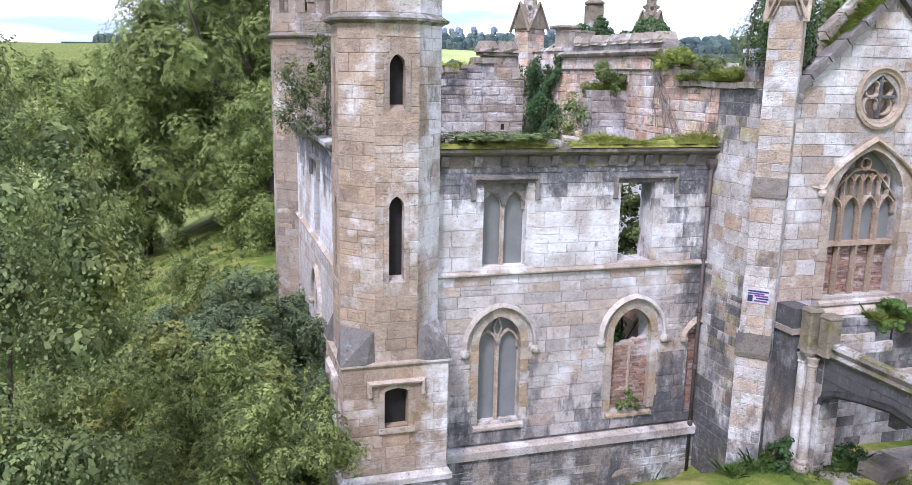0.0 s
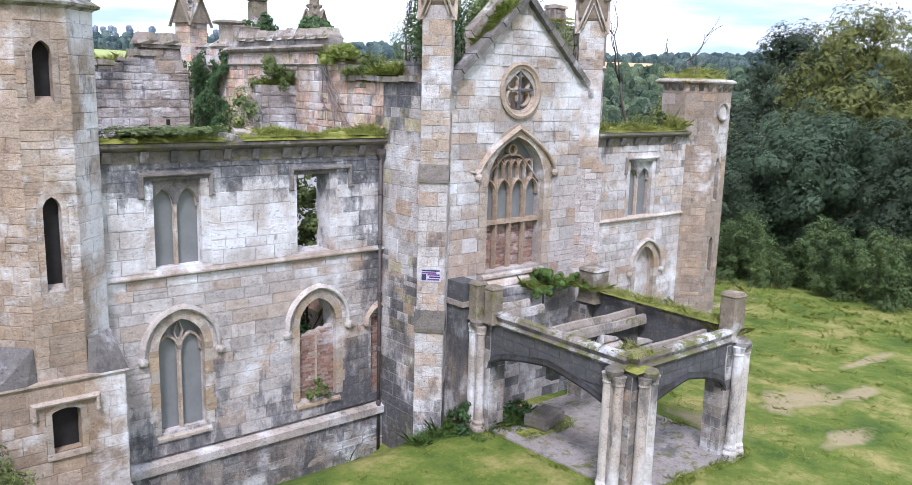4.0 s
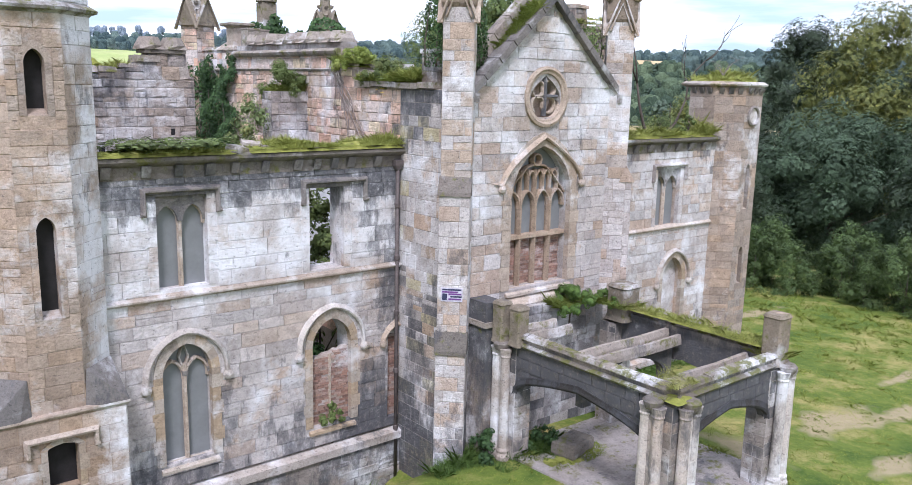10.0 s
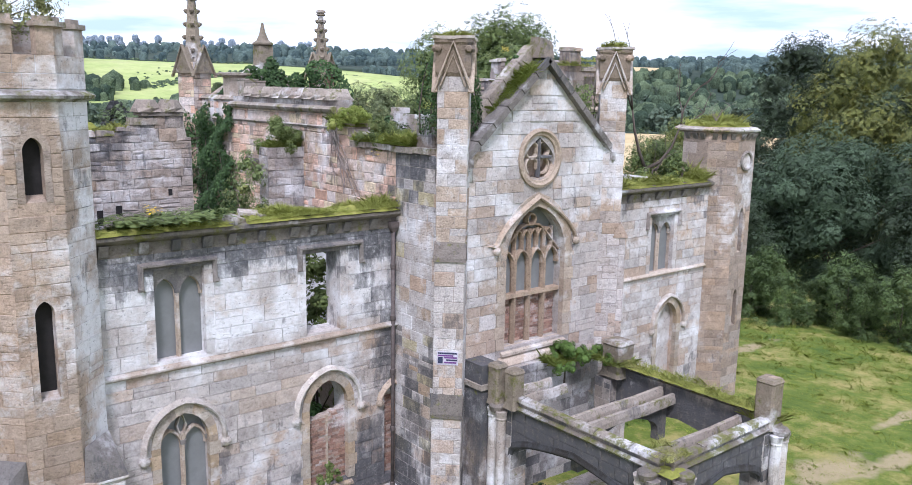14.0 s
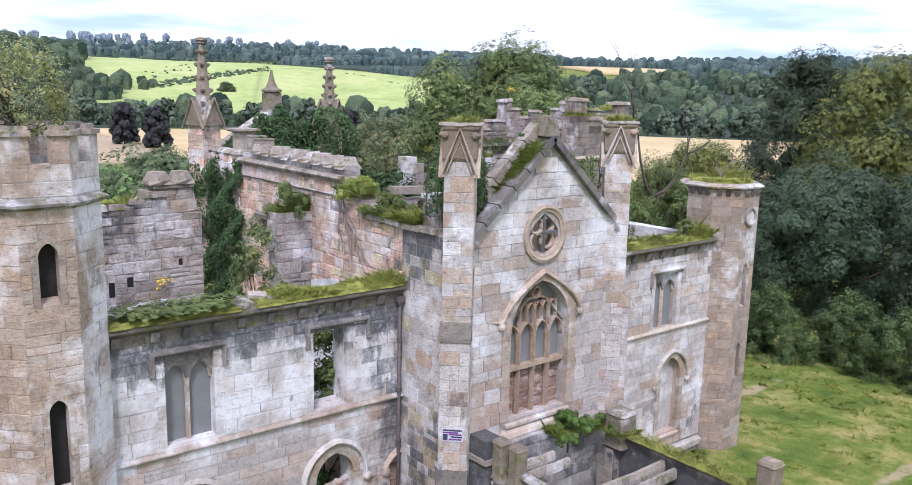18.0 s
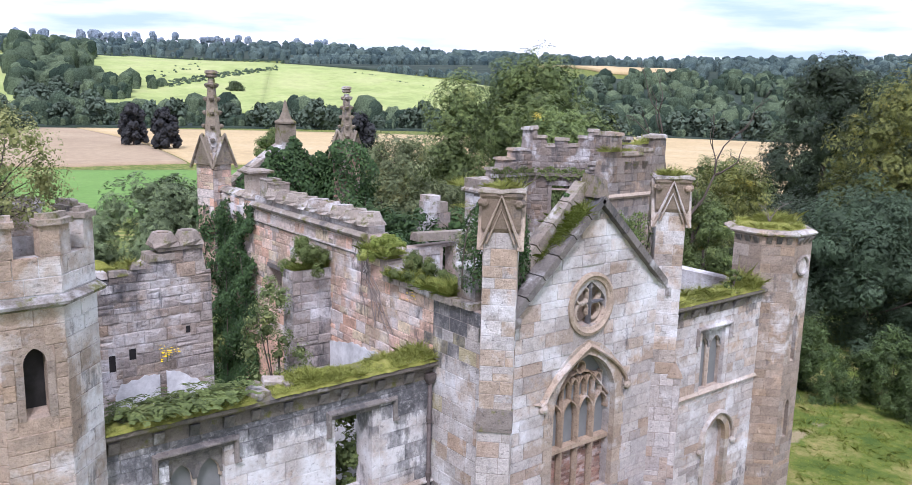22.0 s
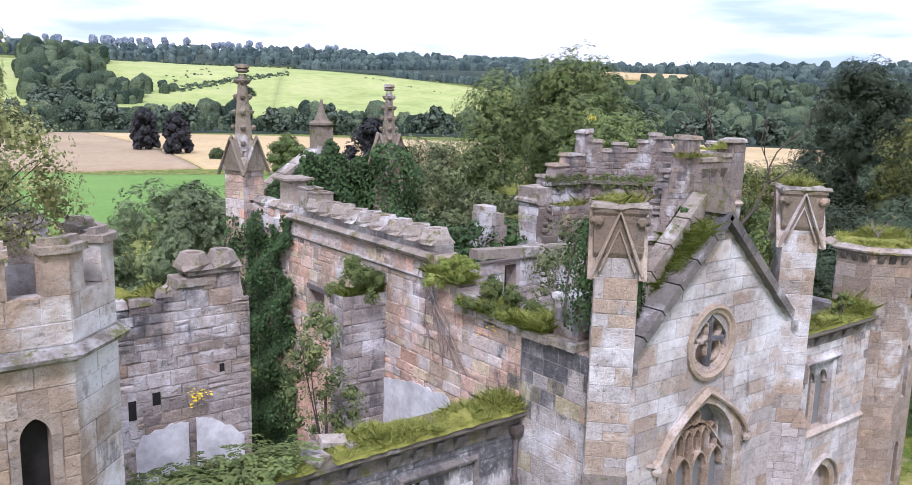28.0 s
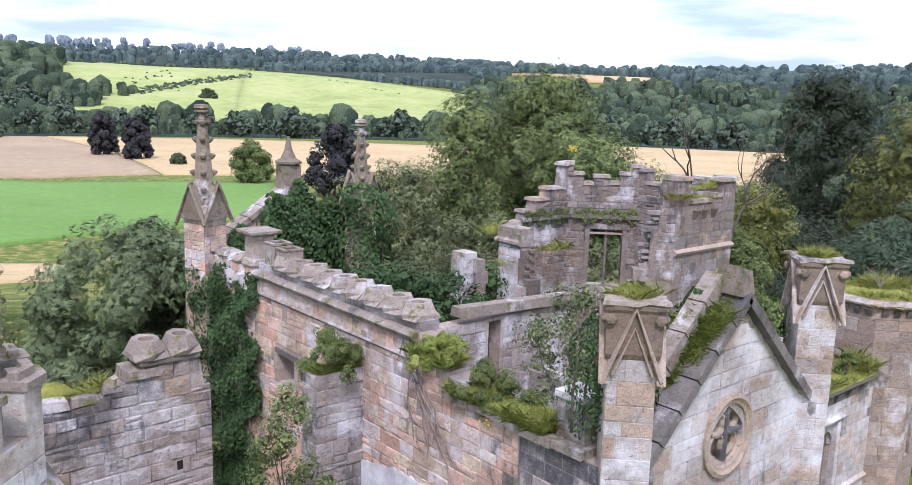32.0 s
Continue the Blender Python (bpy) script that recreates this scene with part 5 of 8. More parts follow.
d4 = drum_face(180, [(-H, -1.35, 11.9), (-1.35, -0.35, 10.85), (-0.35, 0.5, 10.4), (0.5, 1.1, 9.9), (1.1, H, 9.4)], "tower_face", M_TOWER, None, 115)
drum_face(-135, [(-H, 0.2, 9.2), (0.2, H, 9.45)], "tower_face", M_TOWER, M_GABLE, 116)
for e in (d3, d4):
    add("inner_ledge", Geo().box(-H + 0.1, H - 0.5, 0.58, 0.82, 9.55, 9.72), M_COPE, e, "mossy inner ledge")
dw = drum_face(-90, [(-H, -0.7, 9.3), (-0.7, -0.45, 9.1), (-0.45, -0.1, 8.0), (-0.1, 0.4, 6.6), (0.4, H, 5.8)], "tower_face", M_TOWER, M_GABLE, 118, caps=False)
add("cornice", Geo().rings([[(x, y, z) for x, y in ((-H - o, -o), (-0.62, -o), (-0.62, 0.6 + o), (-H - o, 0.6 + o))] for o, z in ((0.02, 9.22), (0.16, 9.32), (0.16, 9.42), (0.05, 9.5), (0.05, 9.92))]), M_COPE_PALE, dw, "weathered cornice block")
rr_d = random.Random(77)
g = Geo()
for k in range(46):
    z, y = 5.6 + k * 0.078, rr_d.uniform(0.0, 0.42)
    w = rr_d.uniform(0.1, 0.3)
    g.box(-0.75 + rr_d.uniform(0, 0.3), -0.32 + rr_d.uniform(-0.15, 0.12) - max(0, (z - 7.9) * 0.12), y, y + w, z, z + rr_d.uniform(0.07, 0.16))
add("broken_core", g, M_TOWER, dw, "rough broken rubble core")
dr = drum_face(-45, [(-H, -0.9, 5.2), (-0.9, 0.3, 6.0), (0.3, 0.95, 6.9), (0.95, 1.3, 10.4), (1.3, H, 11.2)], "tower_face", M_TOWER, M_TOWER, 119, caps=False)
g = Geo()
for k in range(60):
    z, y = 6.8 + k * 0.07, rr_d.uniform(0.0, 0.4)
    g.box(0.72 + rr_d.uniform(-0.12, 0.2) + max(0, (z - 10.0) * 0.25), 1.3, y, y + rr_d.uniform(0.1, 0.25), z, z + rr_d.uniform(0.07, 0.15))
add("broken_core", g, M_TOWER, dr, "rough broken rubble core")
add("pier_block", Geo().rings([[(x * s + 0.7, y * s - 0.15, z) for x, y in ((-1, -1), (1, -1), (1, 1), (-1, 1))] for s, z in ((0.3, 5.5), (0.3, 8.2), (0.42, 8.35), (0.42, 8.5), (0.28, 8.55), (0.28, 9.0))]), M_TOWER, dr, "stump of a moulded stone shaft")
g = Geo()
bar(g, [(-0.27, 6.4), (-0.27, 9.05)], 0.14, 0.2, 0.45)
add("mullion", g, M_TOWER, d3)
add("lintel", Geo().box(-1.3, 0.8, 0.3, 0.7, 9.05, 9.3), M_TOWER, d3)
add("jamb", Geo().box(-1.2, -1.0, 0.3, 0.68, 6.3, 9.05), M_TOWER, d3)
add("jamb", Geo().box(0.5, 0.7, 0.3, 0.68, 6.3, 9.05), M_TOWER, d3)

# round blind medallion high on the east turret
md = thing("medallion", pose(T_R[0], T_R[1], 0), "round blind stone medallion on the turret's face", "medallion", kind="structure")
n = 20
for name, prof, mt in (("ring", ((0.4, -0.02), (0.4, 0.07), (0.35, 0.1), (0.31, 0.08), (0.29, 0.0)), M_LABEL), ("disc", ((0.3, -0.02), (0.3, 0.012), (0.12, 0.02), (0.01, 0.022)), M_COURSE)):
    g = Geo()
    g.rings([[(r * math.cos(2 * math.pi * k / n), -2.85 / 2 - o, 7.75 + r * math.sin(2 * math.pi * k / n)) for k in range(n)] for r, o in prof])
    add(name, g, mt, md)

# corbels under the east turret's rim
for k, ang in enumerate((-90, -45, 0, 45, 90)):
    for u in (-0.36, 0.0, 0.36):
        m = Matrix.Rotation(radians(ang), 4, "Z") @ Matrix.Translation((u, -2.85 / 2, 0))
        add("rim_corbel", Geo().hexa([(-0.09, -0.03, 8.6), (0.09, -0.03, 8.6), (0.09, 0.03, 8.6), (-0.09, 0.03, 8.6), (-0.09, -0.17, 8.84), (0.09, -0.17, 8.84), (0.09, 0.03, 8.82), (-0.09, 0.03, 8.82)]), M_HEAD, tr, m=m)
# --- long wall: crest, mouldings, spire ---
def zigzag_slab(parent, u, w, z, d0, d1, mat):
    """One crenellation block of the long wall: a ridge-backed coping stone with a sunk top."""
    h, c = 0.36, (d0 + d1) / 2
    k = w / 2
    rect = [(u - k, d0), (u, d0 - 0.06), (u + k, d0), (u + k, c), (u + k, d1), (u, d1 + 0.06), (u - k, d1), (u - k, c)]
    mid = [(u - k, d0 + 0.16), (u, d0 - 0.1), (u + k, d0 + 0.16), (u + k, c), (u + k, d1 - 0.16), (u, d1 + 0.1), (u - k, d1 - 0.16), (u - k, c)]
    top = [(u - k * 0.62, c - 0.2), (u, c - 0.36), (u + k * 0.62, c - 0.2), (u + k * 0.7, c), (u + k * 0.62, c + 0.2), (u, c + 0.36), (u - k * 0.62, c + 0.2), (u - k * 0.7, c)]
    ring = [(u + 0.16 * math.cos(q), c + 0.16 * math.sin(q)) for q in [math.pi * (1.25 + 0.25 * j) for j in range(8)]]
    g = Geo().rings([[(x, y, zz) for x, y in r] for r, zz in ((rect, z), (mid, z + 0.12), (top, z + h), (ring, z + h - 0.01), (ring, z + h - 0.16))])
    add("crest_block", g, mat, parent)


lw = thing("crenellated_crest", LW.copy(), "pale broken coping with ridged crenellation blocks", "parapet", kind="structure")
for z, prof in ((9.55, [(-0.02, 0), (0.08, 0.0), (0.16, 0.06), (0.2, 0.14), (0.1, 0.22), (-0.02, 0.24)]), (9.05, [(-0.02, 0), (0.06, 0.02), (0.1, 0.08), (-0.02, 0.14)])):
    add("moulding", Geo().sweep([(-11.0, z), (-3.3, z)], prof), M_COPE_PALE, lw)
add("parapet_wall", Geo().box(-11.0, -3.3, 0.06, 0.6, 9.7, 9.98), M_DULL, lw)
zigzag_slab(cross, 2.1, 0.7, 9.56, -0.08, 0.68, M_COPE_PALE)
zigzag_slab(cross, 2.8, 0.66, 9.56, -0.08, 0.68, M_COPE_PALE)
rng_c = random.Random(7)
u = -3.75
while u > -10.2:
    w = rng_c.uniform(0.72, 0.84)
    zigzag_slab(lw, u, w - 0.02, 9.98 + rng_c.uniform(-0.02, 0.03), -0.03, 0.72, M_COPE_PALE)
    u -= w
# bare battlements beyond the crest
for k, u in enumerate((-11.5, -12.4, -13.3, -14.2)):
    add("merlon", Geo().box(u - 0.3, u + 0.3, 0.0, 0.5, 9.55, 9.85), M_DULL, lw)
    add("merlon_cap", Geo().hexa([(u - 0.36, -0.1, 9.85), (u + 0.36, -0.1, 9.85), (u + 0.36, 0.6, 9.85), (u - 0.36, 0.6, 9.85), (u - 0.3, 0.1, 10.0), (u + 0.3, 0.1, 10.0), (u + 0.3, 0.4, 10.0), (u - 0.3, 0.4, 10.0)]), M_COPE_PALE, lw)
add("moulding", Geo().sweep([(-15.2, 9.0), (-11.0, 9.0)], [(-0.02, 0), (0.1, 0.03), (0.14, 0.1), (-0.02, 0.2)]), M_COPE_PALE, lw)
for u in (-11.9, -12.85, -13.8, -14.7):
    add("corbel", Geo().hexa([(u - 0.12, -0.05, 8.5), (u + 0.12, -0.05, 8.5), (u + 0.12, 0, 8.5), (u - 0.12, 0, 8.5), (u - 0.16, -0.22, 9.5), (u + 0.16, -0.22, 9.5), (u + 0.16, 0, 9.5), (u - 0.16, 0, 9.5)]), M_DULL, lw)
# chimneys on the wall
ch = thing("chimney_stack", pose(7.55, 11.55, 9.9), "square stone chimney with flat cap slab", "chimney")
add("shaft", Geo().rings([[(x * s, y * s, z) for x, y in ((-1, -1), (1, -1), (1, 1), (-1, 1))] for s, z in ((0.36, -0.1), (0.36, 0.05), (0.31, 0.12), (0.31, 0.78), (0.38, 0.84))]), M_TRIM, ch)
add("cap_slab", Geo().rings([[(x * s, y * s, z) for x, y in ((-1, -1), (1, -1), (1, 1), (-1, 1))] for s, z in ((0.46, 0.84), (0.5, 0.88), (0.5, 0.95), (0.42, 0.97))]), M_COPE_PALE, ch)
for y, h in ((10.45, 0.62), (9.8, 0.55)):
    cp = thing("chimney_block", pose(7.6, y, 9.95), "plain pale stone flue block beside the chimney", "chimney")
    add("shaft", Geo().box(-0.28, 0.28, -0.28, 0.28, 0, h), M_COPE_PALE, cp)
    add("rim", Geo().rings([[(x * s, yy * s, z) for x, yy in ((-1, -1), (1, -1), (1, 1), (-1, 1))] for s, z in ((0.28, h), (0.3, h + 0.02), (0.3, h + 0.07), (0.2, h + 0.07), (0.2, h - 0.02))]), M_COPE_PALE, cp)


def spire(x, y, z0, zg, ztop, r, label, shaft=True):
    """A pinnacle: square shaft, four gablets, and a crocketed octagonal spirelet."""
    t = thing("pinnacle", pose(x, y, 0, 0, 0, 20), label, "pinnacle", "crocketed pinnacles on the roofline")
    if shaft:
        e = add("shaft", Geo().box(-r, r, -r, r, z0, zg + 0.3), M_MORTAR, t)
        for k, ang in enumerate((0, -90, 90)):
            f = put("shaft_face", Geo().box(-r, r, 0.004, 0.02, z0, zg + 0.3).mesh("shaft_face", M_MORTAR), e, Matrix.Rotation(radians(ang), 4, "Z") @ Matrix.Translation((0, -r - 0.004, 0)))
            course_blocks(f, -r, r, z0, zg + 0.3, M_RED, 130 + k, course=0.32, lengths=(0.3, 0.7), proud=0.0, limit=20)
    for k in range(4):
        g = Geo()
        q = r + 0.12
        g.prism([(-q, -q, zg - 0.15), (q, -q, zg - 0.15), (0, -q, zg + 0.85)], [(-q * 0.6, -r * 0.5, zg), (q * 0.6, -r * 0.5, zg), (0, -r * 0.3, zg + 0.95)])
        add("gablet", g, M_SPIRE, t, m=Matrix.Rotation(radians(90 * k), 4, "Z"))
        g = Geo()
        bar(g, [(-q - 0.04, zg - 0.3), (0, zg + 0.95), (q + 0.04, zg - 0.3)], 0.12, -q - 0.08, -q + 0.05)
        add("gablet_moulding", g, M_SPIRE, t, m=Matrix.Rotation(radians(90 * k), 4, "Z"))
    zs = zg + 0.5
    rings = [octagon(0, 0, 2 * (r * 0.72 * (1 - f * 0.62)), zs + (ztop - 0.25 - zs) * f) for f in (0, 0.25, 0.5, 0.75, 1.0)]
    sp = add("spirelet", Geo().rings(rings), M_SPIRE, t)
    n = 5
    for j in range(n):
        f = (j + 0.5) / n
        rr = r * 0.76 * (1 - f * 0.62)
        zz = zs + (ztop - 0.25 - zs) * f
        for k in range(4):
            a = radians(45 + 90 * k)
            g = Geo()
            cx, cy = rr * math.cos(a), rr * math.sin(a)
            g.rings([disc(cx * s, cy * s, q, zz + dz, 6) for s, q, dz in ((1.0, 0.03, -0.1), (1.12, 0.09, -0.03), (1.2, 0.1, 0.05), (1.1, 0.04, 0.1))])
            add("crocket", g, M_SPIRE, sp)
    for dz, q in ((-0.55, 0.9), (-0.22, 1.0)):
        add("collar", Geo().rings([disc(0, 0, r * s * q, ztop + dz + z, 8) for s, z in ((0.3, 0), (0.5, 0.05), (0.5, 0.1), (0.3, 0.15))]), M_SPIRE, sp)
    add("finial", Geo().rings([disc(0, 0, r * s, ztop + z, 8) for s, z in ((0.3, -0.1), (0.55, -0.05), (0.5, 0.05), (0.2, 0.08))]), M_SPIRE, sp)


spire(7.15, 14.5, 5.0, 11.0, 14.35, 0.46, "crocketed stone pinnacle on a square reddish shaft")
spire(13.8, 15.6, 8.0, 11.0, 13.85, 0.42, "crocketed stone pinnacle rising out of thick ivy")
fin = thing("finial_post", pose(11.4, 16.8, 0), "stone gable post with pointed finial", "finial")
add("post", Geo().box(-0.34, 0.34, -0.34, 0.34, 9.5, 12.2), M_SPIRE, fin)
add("post_cap", Geo().rings([disc(0, 0, q, z, 8) for q, z in ((0.36, 12.2), (0.5, 12.26), (0.5, 12.34), (0.3, 12.45), (0.16, 12.75), (0.1, 13.0), (0.05, 13.25))]), M_SPIRE, fin)
# the rear gable below it, mostly under ivy
rg = put("wall_rear_gable", wall_core("wall_rear_gable", 7.8, 15.0, -3, lambda u: 11.3 - abs(u - 11.4) * 0.62, 0.6, M_MORTAR_D, [], step=0.4), None, pose(0, 16.6, 0), "ivy-covered rear gable wall of the ruin", "wall", kind="structure")
slope_slab(rg, "coping_stone", (8.0, 9.2), (11.4, 11.4), -0.1, 0.7, -0.05, 0.12, M_COPE_PALE, 6)
slope_slab(rg, "coping_stone", (14.8, 9.2), (11.4, 11.4), -0.1, 0.7, -0.05, 0.12, M_COPE_PALE, 6)

# wall cap over the lower part, and the chunk of wall by the pier
cap = thing("wall_capping", LW.copy(), "projecting stone slab capping the broken wall, grass-grown", "coping", kind="structure")
rng_c = random.Random(9)
u = -2.25
while u < 1.6:
    w = rng_c.uniform(0.6, 1.1)
    w = min(w, 1.65 - u)
    s = rng_c.uniform(-0.02, 0.03)
    add("cap_slab", Geo().box(u + 0.01, u + w - 0.01, -0.16 + s, 0.72, 8.62 + s, 8.78 + s), M_COPE_PALE, cap)
    u += w
blk = thing("parapet_remnant", pose(7.6, -1.15, 8.78), "upright remnant of pale ashlar parapet", "masonry", kind="structure")
for k, (z, h) in enumerate(((0, 0.3), (0.3, 0.28), (0.58, 0.2))):
    add("block", Geo().box(-0.3, 0.26, -0.34, 0.34, z + 0.004, z + h - 0.004), M_TOWER if k < 2 else M_COPE_PALE, blk)
add("cap_slab", Geo().box(-0.35, 0.31, -0.4, 0.38, 0.78, 0.9), M_COPE_PALE, blk)
blk2 = thing("parapet_remnant", pose(7.55, 2.7, 8.62), "low remnant of broken stone parapet", "masonry", kind="structure")
for k, (y, w, h) in enumerate(((0.4, 0.5, 0.62), (-0.15, 0.5, 0.5), (-0.7, 0.5, 0.42))):
    add("block", Geo().box(-0.34, 0.32, y - w / 2, y + w / 2, 0, h), M_DULL, blk2)

# chimney breast built against the long wall
bt = thing("wall_breast", pose(6.55, 5.7, 0), "broken rubble chimney breast standing against the wall", "masonry", kind="structure")
add("core", Geo().box(-0.68, 0.65, -0.28, 0.35, 3.0, 8.35), M_DULL, bt)
for ang, wd, off, dx, dy in ((-90, 0.31, 0.69, 0, 0.035), (0, 0.67, 0.29, -0.015, 0)):
    f = put("breast_face", Geo().box(-wd, wd, 0.004, 0.02, 3.0, 8.35).mesh("breast_face", M_DULL), bt, Matrix.Translation((dx, dy, 0)) @ Matrix.Rotation(radians(ang), 4, "Z") @ Matrix.Translation((0, -off, 0)))
    course_blocks(f, -wd, wd, 3.0, 8.4, M_DULL, 140 + ang, course=0.31, lengths=(0.3, 0.7), proud=0.0, kind=1, limit=70)


def patch(name, u0, u1, z0, z1, y, mat, parent, seed, label, n=44):
    """A ragged skin of plaster left on a wall."""
    pr = random.Random(seed)
    g = Geo()
    lo = [z0 + (0.12 * noise.noise((k * 0.3, seed, 0)) + 0.06 * noise.noise((k * 0.9, seed, 4))) * (z1 - z0) for k in range(n + 1)]
    hi = [max(lo[k] + 0.05, z1 - (z1 - z0) * (0.25 + 0.35 * noise.noise((k * 0.22, seed, 7)) + 0.12 * noise.noise((k * 0.8, seed, 9)) + 0.55 * abs(2 * k / n - 1) ** 4)) for k in range(n + 1)]
    for k in range(n):
        a, b = u0 + (u1 - u0) * k / n, u0 + (u1 - u0) * (k + 1) / n
        g.hexa([(a, y - 0.03, lo[k]), (b, y - 0.03, lo[k + 1]), (b, y, lo[k + 1]), (a, y, lo[k]), (a, y - 0.03, hi[k]), (b, y - 0.03, hi[k + 1]), (b, y, hi[k + 1]), (a, y, hi[k])])
    add(name, g, mat, parent, label)


def plaster_sheet(name, u0, u1, z0, tops, y, parent, seed, label, n=70, holes=()):
    """A sheet of plaster with a ragged upper edge that follows tops (u, z)."""
    g = Geo()

    def edge(u):
        for (a, za), (b, zb) in zip(tops, tops[1:]):
            if a <= u <= b:
                return za + (zb - za) * (u - a) / (b - a) + 0.1 * noise.noise((u * 1.7, seed, 0)) + 0.07 * noise.noise((u * 5.5, seed, 4))
        return z0 + 0.05
    for k in range(n):
        a, b = u0 + (u1 - u0) * k / n, u0 + (u1 - u0) * (k + 1) / n
        if any(p < (a + b) / 2 < q for p, q in holes):
            continue
        g.hexa([(a, y - 0.02, z0), (b, y - 0.02, z0), (b, y, z0), (a, y, z0), (a, y - 0.02, edge(a)), (b, y - 0.02, edge(b)), (b, y, edge(b)), (a, y, edge(a))])
    add(name, g, M_PLASTER, parent, label)


plaster_sheet("plaster", 0.55, 3.1, 3.6, [(0.55, 5.6), (0.7, 5.95), (1.6, 6.05), (2.3, 6.0), (2.6, 5.75), (3.1, 5.4)], -0.045, cross, 3, "flaking white plaster", holes=((1.75, 1.95),))
plaster_sheet("plaster", -8.3, -1.0, 1.5, [(-8.3, 5.1), (-6.3, 5.8), (-4.1, 6.3), (-2.6, 6.35), (-1.6, 5.7), (-1.0, 4.8)], -0.05, long_wall, 4, "flaking pale blue-grey plaster")
cr = thing("dead_creeper", LW.copy(), "grey dead creeper stems clinging to the wall", "creeper")
vr = random.Random(8)
for k in range(6):
    g = Geo()
    u, z = -3.6 + vr.uniform(-0.25, 0.25), 9.5
    du = vr.uniform(0.1, 0.3)
    for _ in range(6):
        u2, z2 = u + du + vr.uniform(-0.28, 0.28), z - vr.uniform(0.25, 0.5)
        limb(g, (u, -0.07, z), (u2, -0.06 - vr.uniform(0, 0.05), z2), 0.016, 0.011, 4)
        if vr.random() < 0.5:
            limb(g, (u2, -0.07, z2), (u2 + vr.uniform(-0.5, 0.5), -0.06, z2 - vr.uniform(-0.1, 0.3)), 0.01, 0.005, 4)
        u, z = u2, z2
    put("stem", g.mesh("stem", M_TWIG), cr, kind="stuff")

# --- rainwater pipe, door and brick infill, sign ---
pipe = thing("rainwater_pipe", pose(7.0, -0.12, 0), "rusty cast-iron rainwater pipe with collars in the corner", "pipe")
add("pipe", Geo().rings([disc(0, 0, 0.055, z, 10) for z in (-3.2, 6.4)]), M_IRON, pipe, smooth=True)
for z in (-1.5, 0.3, 2.1, 3.75, 5.3):
    add("collar", Geo().rings([disc(0, 0, q, z + d, 10) for q, d in ((0.055, -0.08), (0.08, -0.06), (0.08, 0.06), (0.055, 0.08))]), M_IRON, pipe)
add("hopper", Geo().rings([[(x * s, yy * s * 0.8, z) for x, yy in ((-1, -1), (1, -1), (1, 1), (-1, 1))] for s, z in ((0.06, 6.3), (0.13, 6.45), (0.13, 6.6))]), M_IRON, pipe)


def brick_fill(name, m, u0, u1, z0, zf, seed, label, y=0.2):
    pr = random.Random(seed)
    t = put(name, wall_core(name, u0, u1, z0, zf, y + 0.2, M_MORTAR_D, [], front=y, step=0.12), None, m, label, "brickwork", kind="structure")
    g = Geo()
    z = z0 + 0.01
    top = zf if callable(zf) else (lambda u: zf)
    while z < z0 + 6:
        u = u0 - pr.uniform(0, 0.2)
        any_ = False
        while u < u1:
            a, b = max(u, u0), min(u + 0.215, u1)
            if b - a > 0.04 and top((a + b) / 2) > z + 0.07:
                any_ = True
                if pr.random() > 0.03:
                    g.box(a, b, y - 0.012 - pr.uniform(0, 0.02), y + 0.05, z, z + 0.063)
            u += 0.228
        if not any_:
            break
        z += 0.075
    put("brickwork", g.mesh("brickwork", M_BRICK), t, kind="stuff")
    return t


h = lh[3]
bf = brick_fill("brick_infill_1", pose(0, 0, 0), h.u0, h.u1, h.lo, lambda u: 1.05 + 0.18 * (u - h.u0) + 0.03 * math.sin(u * 20), 3, "rough red brick infill of the pointed window")
g = Geo()
bar(g, [(h.c + 0.03, h.lo), (h.c + 0.03, 1.15)], 0.1, 0.14, 0.26)
add("mullion", g, M_TRIM, bf)
brick_fill("brick_infill_2", pose(0, 0, 0), lh[4].u0, lh[4].u1, lh[4].lo, 1.35, 4, "narrow doorway blocked with thin brick")
hood_mould(wl_, 7.05, 0.4, 1.3, 0.4, drop=0.05, scale=0.9)

sign = thing("warning_sign", pose(7.5, -2.2, 0, 0, 0, -45), "faded purple and white warning notice on the buttress", "sign")
add("panel", Geo().box(-0.3, 0.28, -0.625, -0.609, 2.98, 3.36), plain("sign_face", (0.5, 0.47, 0.55), 0.5, 0.3, 8), sign)
M_SIGN_D, M_SIGN_V = plain("sign_print_dark", (0.04, 0.045, 0.09), 0.5, 0.2), plain("sign_print_violet", (0.16, 0.06, 0.22), 0.5, 0.2)
for z, x0, x1, mt in ((3.31, -0.27, 0.25, M_SIGN_D), (3.245, -0.27, 0.15, M_SIGN_V), (3.19, -0.1, 0.25, M_SIGN_V), (3.12, -0.05, 0.26, M_SIGN_D), (3.05, -0.1, 0.24, M_SIGN_V)):
    add("print_bar", Geo().box(x0, x1, -0.629, -0.6252, z - 0.022, z + 0.022), mt, sign)
add("print_block", Geo().box(-0.27, -0.14, -0.629, -0.6252, 3.02, 3.2), M_SIGN_D, sign)

# --- porch ---
PX0, PX1, PY0, PY1, PZ = 8.62, 12.72, -3.5, -8.72, -1.5
porch = thing("porch", pose(0, 0, 0), "roofless Gothic stone porch with clustered columns and mossy parapet", "porch")


